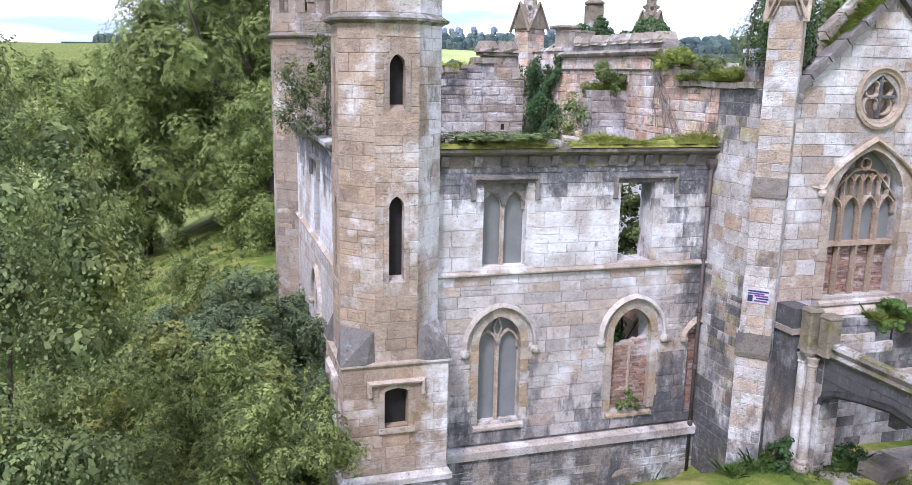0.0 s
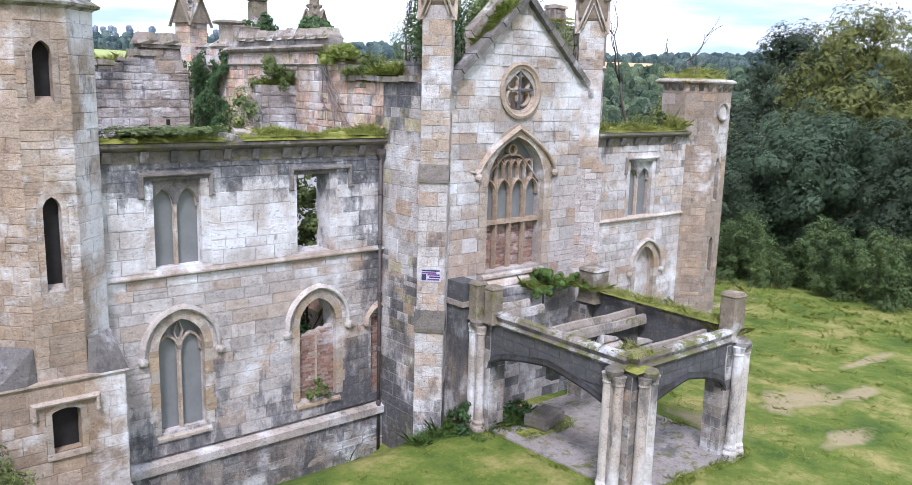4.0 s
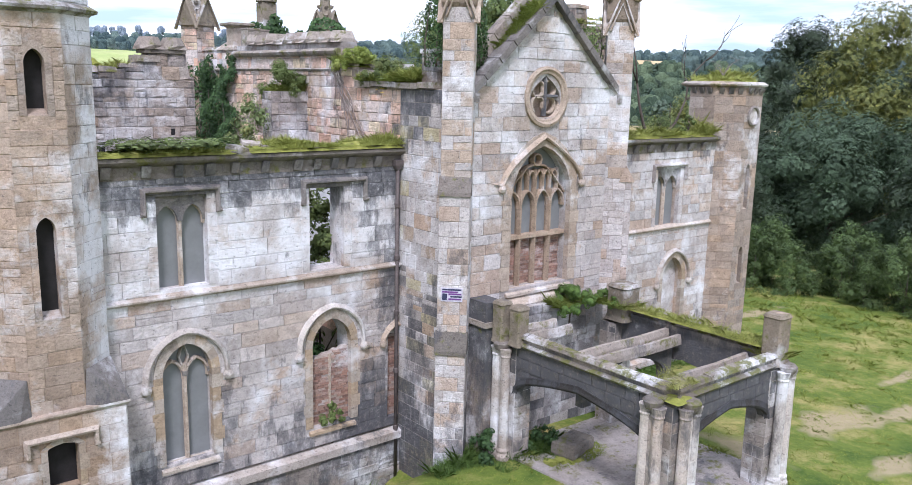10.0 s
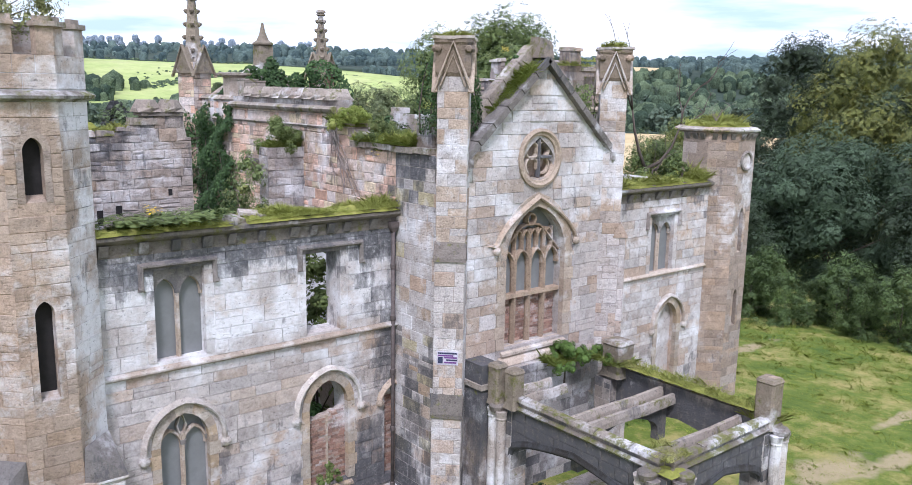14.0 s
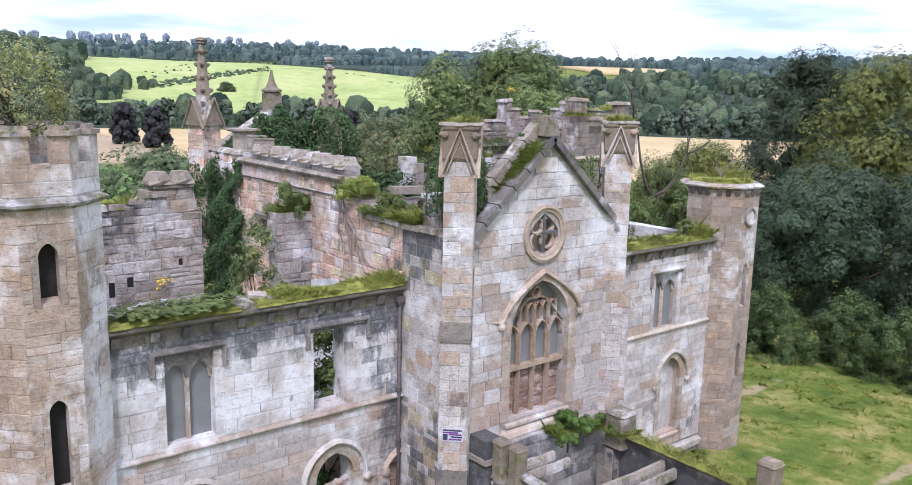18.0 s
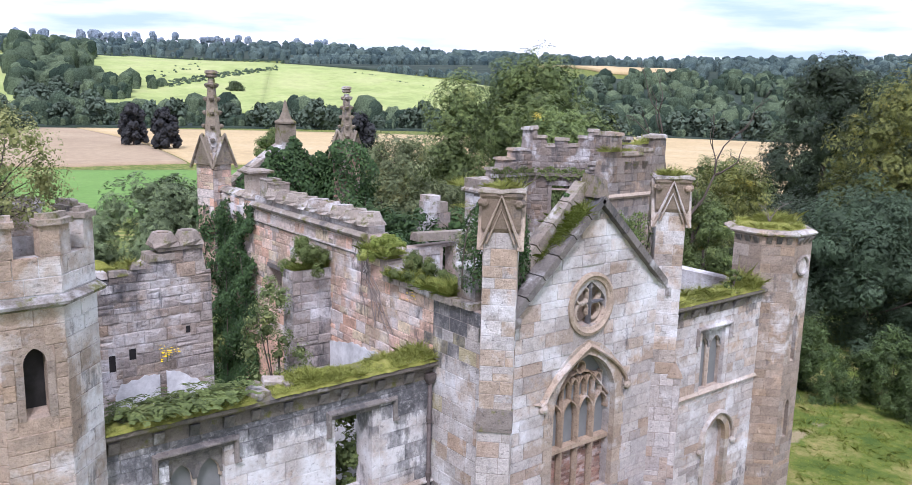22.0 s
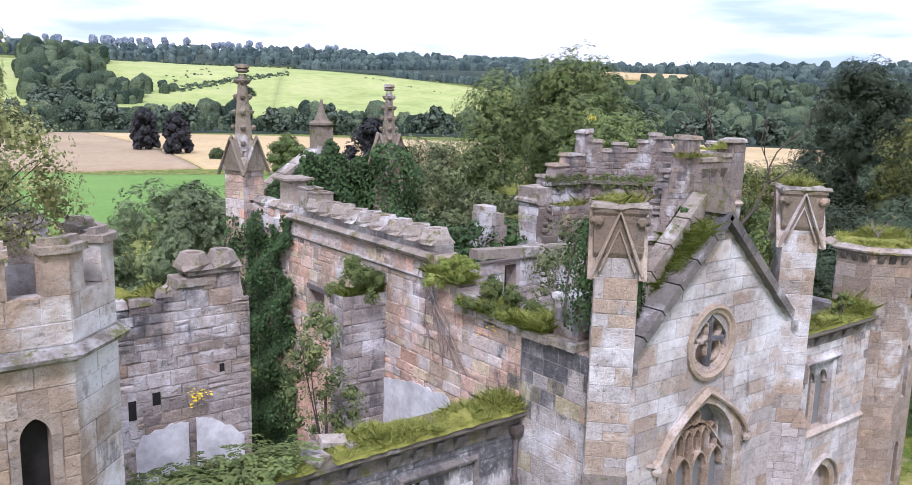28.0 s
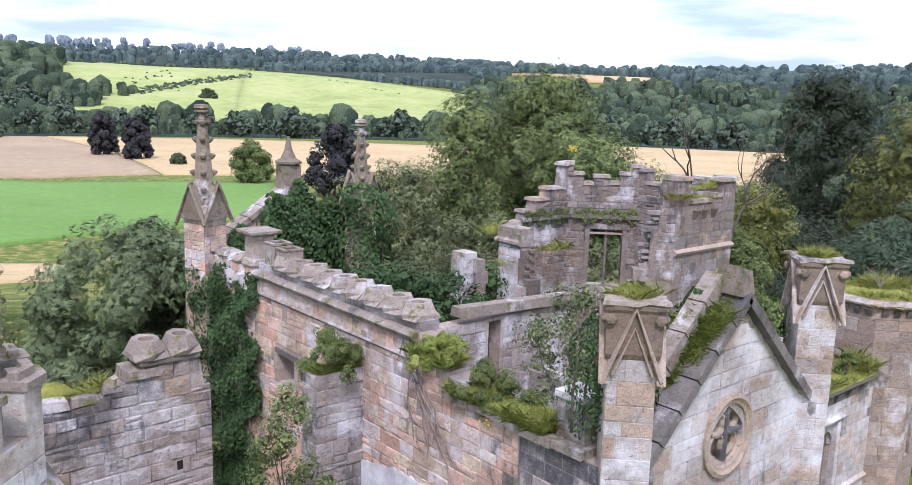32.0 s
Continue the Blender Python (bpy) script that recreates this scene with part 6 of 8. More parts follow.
def cluster(x, y, out, foot):
    """A corner pier: square core with slender engaged shafts on its two outer sides."""
    p = add("pier", Geo().box(-0.3, 0.3, -0.3, 0.3, PZ - 0.3, 1.75), M_MORTAR, porch, m=Matrix.Translation((x, y, 0)))
    for k, ang in enumerate((0, 90, 180, -90)):
        f = put("pier_face", Geo().box(-0.3, 0.3, 0.004, 0.02, PZ - 0.3, 1.75).mesh("pier_face", M_MORTAR), p, Matrix.Rotation(radians(ang), 4, "Z") @ Matrix.Translation((0, -0.308, 0)))
        course_blocks(f, -0.3, 0.3, PZ - 0.2, 1.75, M_PORCH, int(150 + x * 3 + y * 5 + k), course=0.34, lengths=(0.4, 0.7), proud=0.0, limit=20)
    for dx, dy, sh in out:
        cx, cy = dx * 0.45 + (sh if dy else 0), dy * 0.45 + (sh if dx else 0)
        for s in (-1, 1):
            ox, oy = cx + dy * s * 0.17, cy + dx * s * 0.17
            rings = [disc(ox, oy, q, z, 12) for q, z in ((0.21, PZ - 0.1), (0.21, PZ + 0.12), (0.17, PZ + 0.2), (0.185, PZ + 0.28), (0.145, PZ + 0.36), (0.13, 1.45), (0.155, 1.5), (0.14, 1.54), (0.18, 1.72))]
            add("column_shaft", Geo().rings(rings), M_COLUMN, p, "slender round column shaft", smooth=False)
        add("fillet", Geo().box(cx - 0.05 - 0.06 * abs(dy), cx + 0.05 + 0.06 * abs(dy), cy - 0.05 - 0.06 * abs(dx), cy + 0.05 + 0.06 * abs(dx), PZ, 1.7), M_COLUMN, p)
        add("capital", Geo().rings([octagon(cx, cy, q, z) for q, z in ((0.34, 1.66), (0.42, 1.76), (0.46, 1.84), (0.36, 1.9))]), M_COPE, p)
    return p


cluster(PX0, PY0 - 0.1, ((-1, 0, 0.12),), 0)
cluster(PX1, PY0 - 0.1, ((1, 0, 0.0),), 0)
cluster(PX0, PY1, ((-1, 0, 0.14), (0, -1, 0.16)), 0)
cluster(PX1, PY1, ((1, 0, -0.1), (0, -1, 0.2)), 0)


def porch_side(name, m, u0, u1, rise, seed, mats=None):
    hole = Hole(u0 + 0.3, u1 - 0.3, PZ - 0.4, 0.45, 0.0, rise)
    f = put(name, wall_core(name, u0, u1, 0.4, 2.1, 0.24, M_PORCH_D, [hole]), porch, m)
    add("arch_moulding", Geo().sweep([(a, b) for a, b in arch_path(hole.c, hole.half, 0.45, rise, 18)], [(-0.02, -0.02), (0.05, 0.0), (0.08, 0.06), (0.05, 0.14), (0.045, 0.2), (-0.02, 0.21)]), M_BLACK, f, "soot-blackened arch moulding")
    add("string", Geo().sweep([(u0 - 0.1, 1.82), (u1 + 0.1, 1.82)], [(-0.02, 0), (0.08, 0.02), (0.12, 0.08), (0.0, 0.14), (-0.02, 0.14)]), M_PORCH_TOP, f)
    course_blocks(f, u0, u1, 0.5, 1.84, M_PORCH_D, 300 + seed, course=0.34, lengths=(0.3, 0.7), holes=[hole], limit=60)
    pr = random.Random(seed)
    u = u0 - 0.1
    while u < u1:
        w = min(pr.uniform(0.7, 1.2), u1 + 0.1 - u)
        add("coping_slab", Geo().hexa([(u + 0.006, -0.09, 2.1), (u + w - 0.006, -0.09, 2.1), (u + w - 0.006, 0.18, 2.1), (u + 0.006, 0.18, 2.1), (u + 0.01, -0.05, 2.18 + pr.uniform(-0.03, 0.03)), (u + w - 0.01, -0.05, 2.2), (u + w - 0.01, 0.15, 2.23 + pr.uniform(-0.04, 0.03)), (u + 0.01, 0.15, 2.23)]), M_PORCH_TOP, f)
        u += w
    return f


# west, south and east sides; x of each runs along its face, y inward
porch_side("west_arch", pose(PX0 - 0.25, 0, 0, 0, 0, -90), -PY0 + 0.1, -PY1, 0.72, 1)
porch_side("south_arch", pose(0, PY1 - 0.25, 0), PX0, PX1, 0.72, 2)
porch_side("east_arch", pose(PX1 + 0.25, 0, 0, 0, 0, 90), PY1, PY0 - 0.1, 0.72, 3)
# corner posts above the parapet
for x, y, h, sx in ((PX0 - 0.38, PY0 + 0.12, 3.0, 0.2), (PX0 - 0.25, PY0 - 0.42, 2.95, 0.2), (PX1 + 0.05, PY0 - 0.35, 2.95, 0.36), (PX1 + 0.1, PY1 - 0.1, 3.18, 0.26)):
    po = add("parapet_post", Geo().rings([[(a * s, b * s, z) for a, b in ((-1, -0.8), (-0.8, -1), (0.8, -1), (1, -0.8), (1, 0.8), (0.8, 1), (-0.8, 1), (-1, 0.8))] for s, z in ((sx * 1.15, 1.85), (sx, 2.0), (sx, h - 0.12), (sx * 1.1, h - 0.08), (sx * 0.9, h))]), M_SPIRE, porch, m=Matrix.Translation((x, y, 0)))
# cross beams of the lost ceiling, the middle one a double rib carried on a low arch
for x0, x1, y, z0, z1, w in ((8.75, 12.6, -5.62, 1.72, 2.02, 0.11), (8.75, 12.6, -6.05, 1.66, 1.94, 0.1), (8.75, 12.6, -8.15, 1.66, 1.98, 0.12), (8.7, 10.3, -4.02, 1.9, 2.14, 0.1), (8.7, 10.1, -3.6, 2.0, 2.24, 0.1)):
    g = Geo().rings([[(x, y - w, z0 + dz), (x, y + w, z0 + dz), (x, y + w * 0.9, (z0 + z1) / 2 + dz), (x, y + w * 0.5, z1 + dz), (x, y - w * 0.5, z1 + dz), (x, y - w * 0.9, (z0 + z1) / 2 + dz)] for x, dz in ((x0, 0.0), ((x0 * 2 + x1) / 3, 0.015), ((x0 + x1 * 2) / 3, -0.02), (x1, 0.01))])
    add("ceiling_beam", g, M_COPE_PALE, porch, "weathered pale stone beam of the lost ceiling")
put("ceiling_arch", wall_core("ceiling_arch", 8.8, 12.5, 0.6, 1.74, 0.24, M_PORCH_D, [Hole(9.15, 12.15, 0.4, 0.85, 0.0, 0.76)]), porch, pose(0, -5.93, 0), "blackened low arch under the ceiling beam")
# back wall stub of porch against the bay, and a low wall on the east
add("back_parapet", Geo().box(7.9, 8.5, -3.1, -2.36, -1.7, 2.9), M_PORCH, porch)
add("back_string", Geo().box(7.84, 8.56, -3.16, -2.36, 2.2, 2.35), M_COPE_PALE, porch)
bw = put("back_wall", wall_core("back_wall", 8.5, 13.2, -1.6, 2.4, 0.3, M_MORTAR, []), porch, pose(0, -2.7, 0))
course_blocks(bw, 8.5, 13.2, -1.6, 2.4, M_BASE, 161, course=0.36, lengths=(0.4, 0.9), limit=90)
slab = thing("porch_floor", pose(0, 0, 0), "worn pale paving slab floor of the porch", "paving", kind="structure")
add("slab", Geo().prism([(8.35, -3.3, -1.62), (8.5, -9.3, -1.62), (13.6, -9.1, -1.62), (13.5, -3.3, -1.62)], [(8.4, -3.3, -1.44), (8.6, -9.2, -1.44), (13.5, -9.0, -1.44), (13.4, -3.3, -1.44)]), M_SLAB, slab)
bx = thing("stone_block", pose(10.0, -4.6, -1.44, 0, 0, 12), "mossy fallen block of dark stone under the porch", "block")
add("block", Geo().rings([[(x * s, y * s2, z) for x, y in ((-1, -1), (1, -1), (1, 1), (-1, 1))] for s, s2, z in ((0.52, 0.36, 0), (0.55, 0.38, 0.1), (0.54, 0.37, 0.36), (0.5, 0.33, 0.42))]), M_COPE, bx)

# --- inner walls seen over the long wall ---
inn = put("wall_inner_east", wall_core("wall_inner_east", 10.8, 17.0, -1.5, 8.2, 0.5, M_MORTAR_D, [Hole(13.1, 13.6, 3.0, 8.1, 0)]), None, pose(0, 7.4, 0), "ruined inner cross wall of grey rubble", "wall", kind="structure")
course_blocks(inn, 10.8, 17.0, 4.0, 8.2, M_DULL, 171, course=0.3, lengths=(0.3, 0.7), holes=[Hole(13.1, 13.6, 3.0, 8.1, 0.12)], kind=1, limit=160)
bm = thing("stone_lintel", pose(0, 7.4, 0), "long mossy stone lintel bridging the broken walls", "lintel")
add("beam", Geo().hexa([(11.8, -0.2, 8.45), (17.2, -0.2, 8.2), (17.2, 0.3, 8.2), (11.8, 0.3, 8.45), (11.8, -0.16, 8.75), (17.2, -0.16, 8.5), (17.2, 0.26, 8.5), (11.8, 0.26, 8.75)]), M_COPE_PALE, bm)
st = thing("wall_stub", pose(14.3, 10.5, 0), "broken stub of pale ashlar among ivy", "masonry", kind="structure")
for x0, x1, z0, z1 in ((0.3, 1.5, 5.0, 7.6), (0.3, 0.9, 7.6, 8.2), (0.9, 1.45, 7.6, 8.35), (0.35, 0.95, 8.2, 8.75), (0.95, 1.55, 8.35, 8.8), (0.4, 0.82, 8.75, 9.3), (0.82, 1.4, 8.8, 9.25), (0.45, 1.0, 9.3, 9.55)):
    add("block", Geo().box(x0 + 0.006, x1 - 0.006, 0.0, 0.7, z0 + 0.006, z1 - 0.006), M_TOWER if z1 < 9.2 else M_COPE_PALE, st)
# east return of the bay and the rear wall, closing the house
put("wall_bay_east", wall_core("wall_bay_east", -2.2, 6.0, -1.6, 8.3, 0.6, M_DULL, []), None, pose(14.1, 0, -1.4, 0, 0, 90), "plain rubble return wall of the bay", "wall", kind="structure")
put("wall_east", wall_core("wall_east", 0.5, 12.0, -1.6, 6.6, 0.6, M_DULL, []), None, pose(24.2, 0, 0, 0, 0, 90), "plain rubble east wall", "wall", kind="structure")
# ---------- ground, fields ----------
def smooth(a, b, x):
    t = min(1, max(0, (x - a) / (b - a)))
    return t * t * (3 - 2 * t)


def ground_z(x, y):
    """Level round the house, a sunken area along the west front, falling to a valley behind, then the far hillside."""
    d = math.hypot(x - 5, y)
    az = math.degrees(math.atan2(x, y + 12))
    z = -1.5
    z -= 1.9 * smooth(-3.2, -1.2, y) * smooth(8.4, 6.6, x)
    z -= 2.2 * smooth(-4.5, -12, x)
    z -= 0.058 * max(0.0, min(60.0, x - 11))
    z -= 12.5 * smooth(34, 150, d) * smooth(80, 60, az)
    z += 72 * smooth(830, 1500, d) + (66 - 13 * smooth(36, 56, az) - 36 * smooth(4, -5, az)) * smooth(1500, 2500, d)
    z -= 0.0072 * max(0.0, d - 90)
    z += (math.sin(x * 0.0061 + 1) + math.sin(y * 0.0047 + x * 0.002)) * 4 * smooth(700, 1300, d)
    return z


def polar(az, d):
    return -4 + d * math.sin(radians(az)), -12 + d * math.cos(radians(az))


def grass_mat(name, a, b2, c2, scale, patch=None, fine=9.0, bare=0.0, spots=()):
    m, nt, b = nodes_of(name)
    c = ramp_node(nt, noise_node(nt, scale, 8, 0.7), [(0.36, a), (0.5, b2), (0.63, c2)])
    c = mix_node(nt, 0.6, c, ramp_node(nt, noise_node(nt, fine, 6, 0.75), [(0.3, grey(0.65)), (0.7, grey(1.2))]), "MULTIPLY")
    if spots:
        # worn bare patches: centre and half-widths
        g = nt.nodes.new("ShaderNodeNewGeometry")
        wob = nt.nodes.new("ShaderNodeTexNoise")
        wob.inputs["Scale"].default_value, wob.inputs["Detail"].default_value = 0.9, 6
        nt.links.new(g.outputs["Position"], wob.inputs["Vector"])
        for sx, sy, rx, ry in spots:
            mp = nt.nodes.new("ShaderNodeMapping")
            mp.vector_type = "POINT"
            mp.inputs["Location"].default_value = (-sx / rx, -sy / ry, 0)
            mp.inputs["Scale"].default_value = (1 / rx, 1 / ry, 0)
            nt.links.new(g.outputs["Position"], mp.inputs["Vector"])
            ln = nt.nodes.new("ShaderNodeVectorMath")
            ln.operation = "LENGTH"
            nt.links.new(mp.outputs["Vector"], ln.inputs[0])
            v = math_node(nt, "ADD", ln.outputs["Value"], math_node(nt, "MULTIPLY", math_node(nt, "SUBTRACT", wob.outputs["Fac"], 0.5), 2.2))
            c = mix_node(nt, ramp_node(nt, v, [(0.55, grey(0.85)), (1.05, grey(0))]), c, mix_node(nt, noise_node(nt, 4, 5, 0.7), (0.28, 0.22, 0.13), (0.44, 0.35, 0.22)))
    if bare:
        c = mix_node(nt, ramp_node(nt, noise_node(nt, 0.16, 6, 0.62), [(0.64, grey(0)), (0.68, grey(bare))]), c, (0.36, 0.29, 0.21))
    nt.links.new(c, b.inputs["Base Color"])
    b.inputs["Roughness"].default_value = 0.95
    bump_node(nt, b, noise_node(nt, fine * 1.6, 6, 0.8), 0.6, 0.06)
    return m


M_GROUND = grass_mat("rough_grass", (0.06, 0.105, 0.016), (0.13, 0.17, 0.027), (0.31, 0.27, 0.095), 0.45, bare=0.0, spots=((19.8, -7.4, 2.4, 1.0), (22.8, -8.3, 1.6, 0.5), (14.8, -7.2, 1.2, 1.4), (28, -6.4, 2.6, 0.35), (17.5, -10.2, 1.4, 0.5), (30.5, 3.0, 4.5, 0.5)))
M_CROP = grass_mat("green_crop", (0.13, 0.25, 0.05), (0.145, 0.27, 0.06), (0.16, 0.285, 0.065), 0.02, fine=0.5)
M_STUB = grass_mat("tan_stubble", (0.33, 0.25, 0.16), (0.37, 0.28, 0.18), (0.4, 0.31, 0.2), 0.02, fine=0.3)
M_GOLD = grass_mat("golden_stubble", (0.45, 0.34, 0.18), (0.5, 0.38, 0.2), (0.54, 0.42, 0.24), 0.02, fine=0.3)
M_PAST = grass_mat("hill_pasture", (0.27, 0.33, 0.11), (0.34, 0.4, 0.14), (0.4, 0.43, 0.18), 0.012, fine=0.06)


# very dark green: the shade between far crowns is put into this colour
M_WOOD_SHADE = grass_mat("woodland_floor", (0.02, 0.034, 0.026), (0.034, 0.052, 0.038), (0.05, 0.07, 0.048), 0.03, fine=0.2)


def spread(a, fine, n):
    """Grid lines, close together near zero and far apart at a."""
    return [math.copysign(fine * abs(k) + (a - fine * n) * (abs(k) / n) ** 4, k) for k in range(-n, n + 1)]


gx, gy = [5 + q for q in spread(3600, 0.7, 100)], spread(3600, 0.7, 100)
gn = len(gx)
put("ground", mesh_of("ground", [(x, y, ground_z(x, y)) for y in gy for x in gx], [(j * gn + i, j * gn + i + 1, (j + 1) * gn + i + 1, (j + 1) * gn + i) for j in range(gn - 1) for i in range(gn - 1)], M_GROUND, True), None, None, "rough mown grass running out to distant farmland", "ground", kind="structure")


def field(corners, mat, label, n=24, lift=0.3):
    """A field draped on the ground between four corners given as (azimuth, distance)."""
    (a, b, c, d) = corners
    v, f = [], []
    for j in range(n + 1):
        for i in range(n + 1):
            s, t = i / n, j / n
            az = (a[0] * (1 - s) + b[0] * s) * (1 - t) + (d[0] * (1 - s) + c[0] * s) * t
            r = (a[1] * (1 - s) + b[1] * s) * (1 - t) + (d[1] * (1 - s) + c[1] * s) * t
            x, y = polar(az, r)
            v.append((x, y, ground_z(x, y) + lift + r * (0.0007 if lift < 0.5 else 0.0014)))
    f = [(j * (n + 1) + i, (j + 1) * (n + 1) + i, (j + 1) * (n + 1) + i + 1, j * (n + 1) + i + 1) for j in range(n) for i in range(n)]
    # a skirt closes the edge down into the ground
    rim = [i for i in range(n)] + [i * (n + 1) + n for i in range(n)] + [(n + 1) * n + n - i for i in range(n)] + [(n - i) * (n + 1) for i in range(n)]
    k0 = len(v)
    v += [(v[i][0], v[i][1], v[i][2] - 4) for i in rim]
    f += [(rim[i], rim[(i + 1) % len(rim)], k0 + (i + 1) % len(rim), k0 + i) for i in range(len(rim))]
    return put("field", mesh_of("field", v, f, mat, True), None, None, label, "field", kind="structure")


# ---------- trees ----------
LEAF = np.array([(-0.5, 0, 0), (0, -0.32, 0.06), (0.5, 0, 0), (0, 0.32, 0.06)])


LEAF3 = np.array([(-0.45, -0.36, 0), (0.6, 0, 0), (-0.45, 0.36, 0)])


def leaf_mesh(name, pos, nrm, size, mat, rng, droop=0.0, fine=True):
    """Many small leaves at pos, facing about nrm: bent diamonds, or three-cornered sprays where they stay far off."""
    n = len(pos)
    shape = LEAF if fine else LEAF3
    c = len(shape)
    nrm = nrm / np.maximum(1e-6, np.linalg.norm(nrm, axis=1))[:, None]
    tan = rng.normal(size=(n, 3))
    if droop:
        tan = tan * (1 - droop) + np.array([0, 0, -1.6]) * droop
    tan -= (tan * nrm).sum(1)[:, None] * nrm
    tan /= np.maximum(1e-6, np.linalg.norm(tan, axis=1))[:, None]
    bit = np.cross(nrm, tan)
    s = size * rng.uniform(0.6, 1.3, n)
    v = pos[:, None] + (shape[None, :, :1] * tan[:, None] + shape[None, :, 1:2] * bit[:, None] + shape[None, :, 2:] * nrm[:, None]) * s[:, None, None]
    me = bpy.data.meshes.new(name)
    me.vertices.add(c * n)
    me.vertices.foreach_set("co", v.reshape(-1).astype(np.float32))
    me.loops.add(c * n)
    me.loops.foreach_set("vertex_index", np.arange(c * n, dtype=np.int32))
    me.polygons.add(n)
    me.polygons.foreach_set("loop_start", np.arange(0, c * n, c, dtype=np.int32))
    me.polygons.foreach_set("loop_total", np.full(n, c, dtype=np.int32))
    me.materials.append(mat)
    me.update()
    me.validate()
    return me


def unit(a):
    return a / np.maximum(1e-6, np.linalg.norm(a, axis=1))[:, None]


def lobes_to_leaves(cent, rad, count, rng, up=0.45, puffs=9):
    """Points, normals and sizes over a heap of lobes, each lobe itself a heap of leafy puffs, with coarse leaves deep inside."""
    o = unit(rng.normal(size=(len(cent) * puffs, 3)) + np.array([0, 0, 0.35]))
    big = np.repeat(np.arange(len(cent)), puffs)
    pc = cent[big] + o * (rad[big] * 0.78)[:, None]
    pr = rad[big] * rng.uniform(0.38, 0.6, len(big))
    inner = int(count * 0.2)
    w = pr ** 2
    pick = rng.choice(len(pc), count - inner, p=w / w.sum())
    d = unit(rng.normal(size=(len(pick), 3)) + o[pick] * 0.8 + np.array([0, 0, 0.25]))
    r = pr[pick] * (0.76 + 0.3 * rng.random(len(pick)) ** 0.6)
    pos = pc[pick] + d * r[:, None]
    nrm = d * 0.9 + o[pick] * 0.45 + rng.normal(size=d.shape) * 0.16 + np.array([0, 0, up * 0.75])
    pk = rng.choice(len(cent), inner, p=rad ** 2 / (rad ** 2).sum())
    di = unit(rng.normal(size=(inner, 3)))
    pos = np.concatenate([pos, cent[pk] + di * (rad[pk] * rng.uniform(0.1, 0.72, inner))[:, None]])
    nrm = np.concatenate([nrm, di])
    return pos, nrm, np.concatenate([np.ones(len(pick)), np.full(inner, 2.2)])


def make_tree(name, m, seed, height, radius, base, mat, leaves, size, label, category="tree", shape="round", lobes=46, trunk=None, group="", droop=0.0, limbs=6, fine=False):
    """Trunk and limbs, and a crown of lobes of leaves. base: height of the crown's lowest leaves."""
    rng = np.random.default_rng(seed)
    pr = random.Random(seed)
    t = thing(name, m, label, category, group)
    ch = height - base
    cent, rad = [], []
    for k in range(lobes):
        a = rng.uniform(0, 2 * math.pi)
        f = (k + 0.5) / lobes
        if shape == "round":
            prof = math.sqrt(max(0.05, 1 - abs(2 * f - 0.8) ** 2.8 / 1.72))
        elif shape == "tall":
            prof = math.sqrt(max(0.04, 1 - (2 * f - 0.7) ** 2 / 1.7)) * (1 - 0.25 * f)
        elif shape == "dome":
            prof = math.sqrt(max(0.05, 1 - f * f))
        else:
            prof = 1.0 - 0.75 * f
        rr = radius * prof * (rng.uniform(0.68, 0.92) if k % 5 else rng.uniform(0, 0.5))
        lr = radius * rng.uniform(0.2, 0.36) * (0.75 + 0.25 * prof)
        cent.append((rr * math.cos(a), rr * math.sin(a), base + ch * f * 0.93))
        rad.append(min(lr, ch * 0.3))
    cent, rad = np.array(cent), np.array(rad)
    pos, nrm, scale = lobes_to_leaves(cent, rad, leaves, rng)
    if droop:
        # hanging strands under the lobes
        k = len(pos) // 2
        pos[:k, 2] -= rng.random(k) * rng.random(k) * droop
    g = Geo()
    tr = trunk or max(0.1, height * 0.022)
    limb(g, (0, 0, -0.6), (pr.uniform(-0.2, 0.2) * radius * 0.3, 0, base + ch * 0.55), tr, tr * 0.45, 8, tr, pr)
    tk = add("trunk", g, M_BARK, t, smooth=True)
    for k in range(limbs):
        c = cent[pr.randrange(len(cent))]
        z = base * 0.8 + (c[2] - base) * 0.35
        g = Geo()
        limb(g, (0, 0, max(0.2, z)), tuple(c), tr * 0.4, tr * 0.1, 5, 0.2 * radius, pr)
        add("limb", g, M_BARK, tk, smooth=True)
    put("crown", leaf_mesh("crown", pos, nrm, size * scale, mat, rng, 0.5 if droop else 0, fine), t)
    return t


def at(x, y, turn=0, dz=0.0):
    return pose(x, y, ground_z(x, y) + dz, 0, 0, turn)

# ---------- far land ----------
field(((6, 322), (27.5, 309), (27.9, 228), (6, 160)), M_CROP, "bright green crop field in the valley")
field(((6, 645), (13.4, 632), (20.2, 344), (6, 326)), M_STUB, "tan stubble field on the valley floor")
field(((13.6, 634), (41, 570), (41, 330), (20.5, 342)), M_GOLD, "golden stubble field on the valley floor")
field(((42, 790), (63, 840), (63, 260), (42, 320)), M_GOLD, "golden stubble field beyond the trees")
field(((4, 157), (15, 152), (14, 120), (4, 118)), M_GOLD, "small strip of stubble under the crop field")
field(((13.5, 1400), (26, 1450), (25, 950), (15.5, 900)), M_PAST, "sunlit green pasture on the hillside", lift=1.2)
field(((26, 1450), (41.5, 1200), (41, 1000), (25, 950)), M_PAST, "sunlit green pasture on the hillside", lift=1.2)
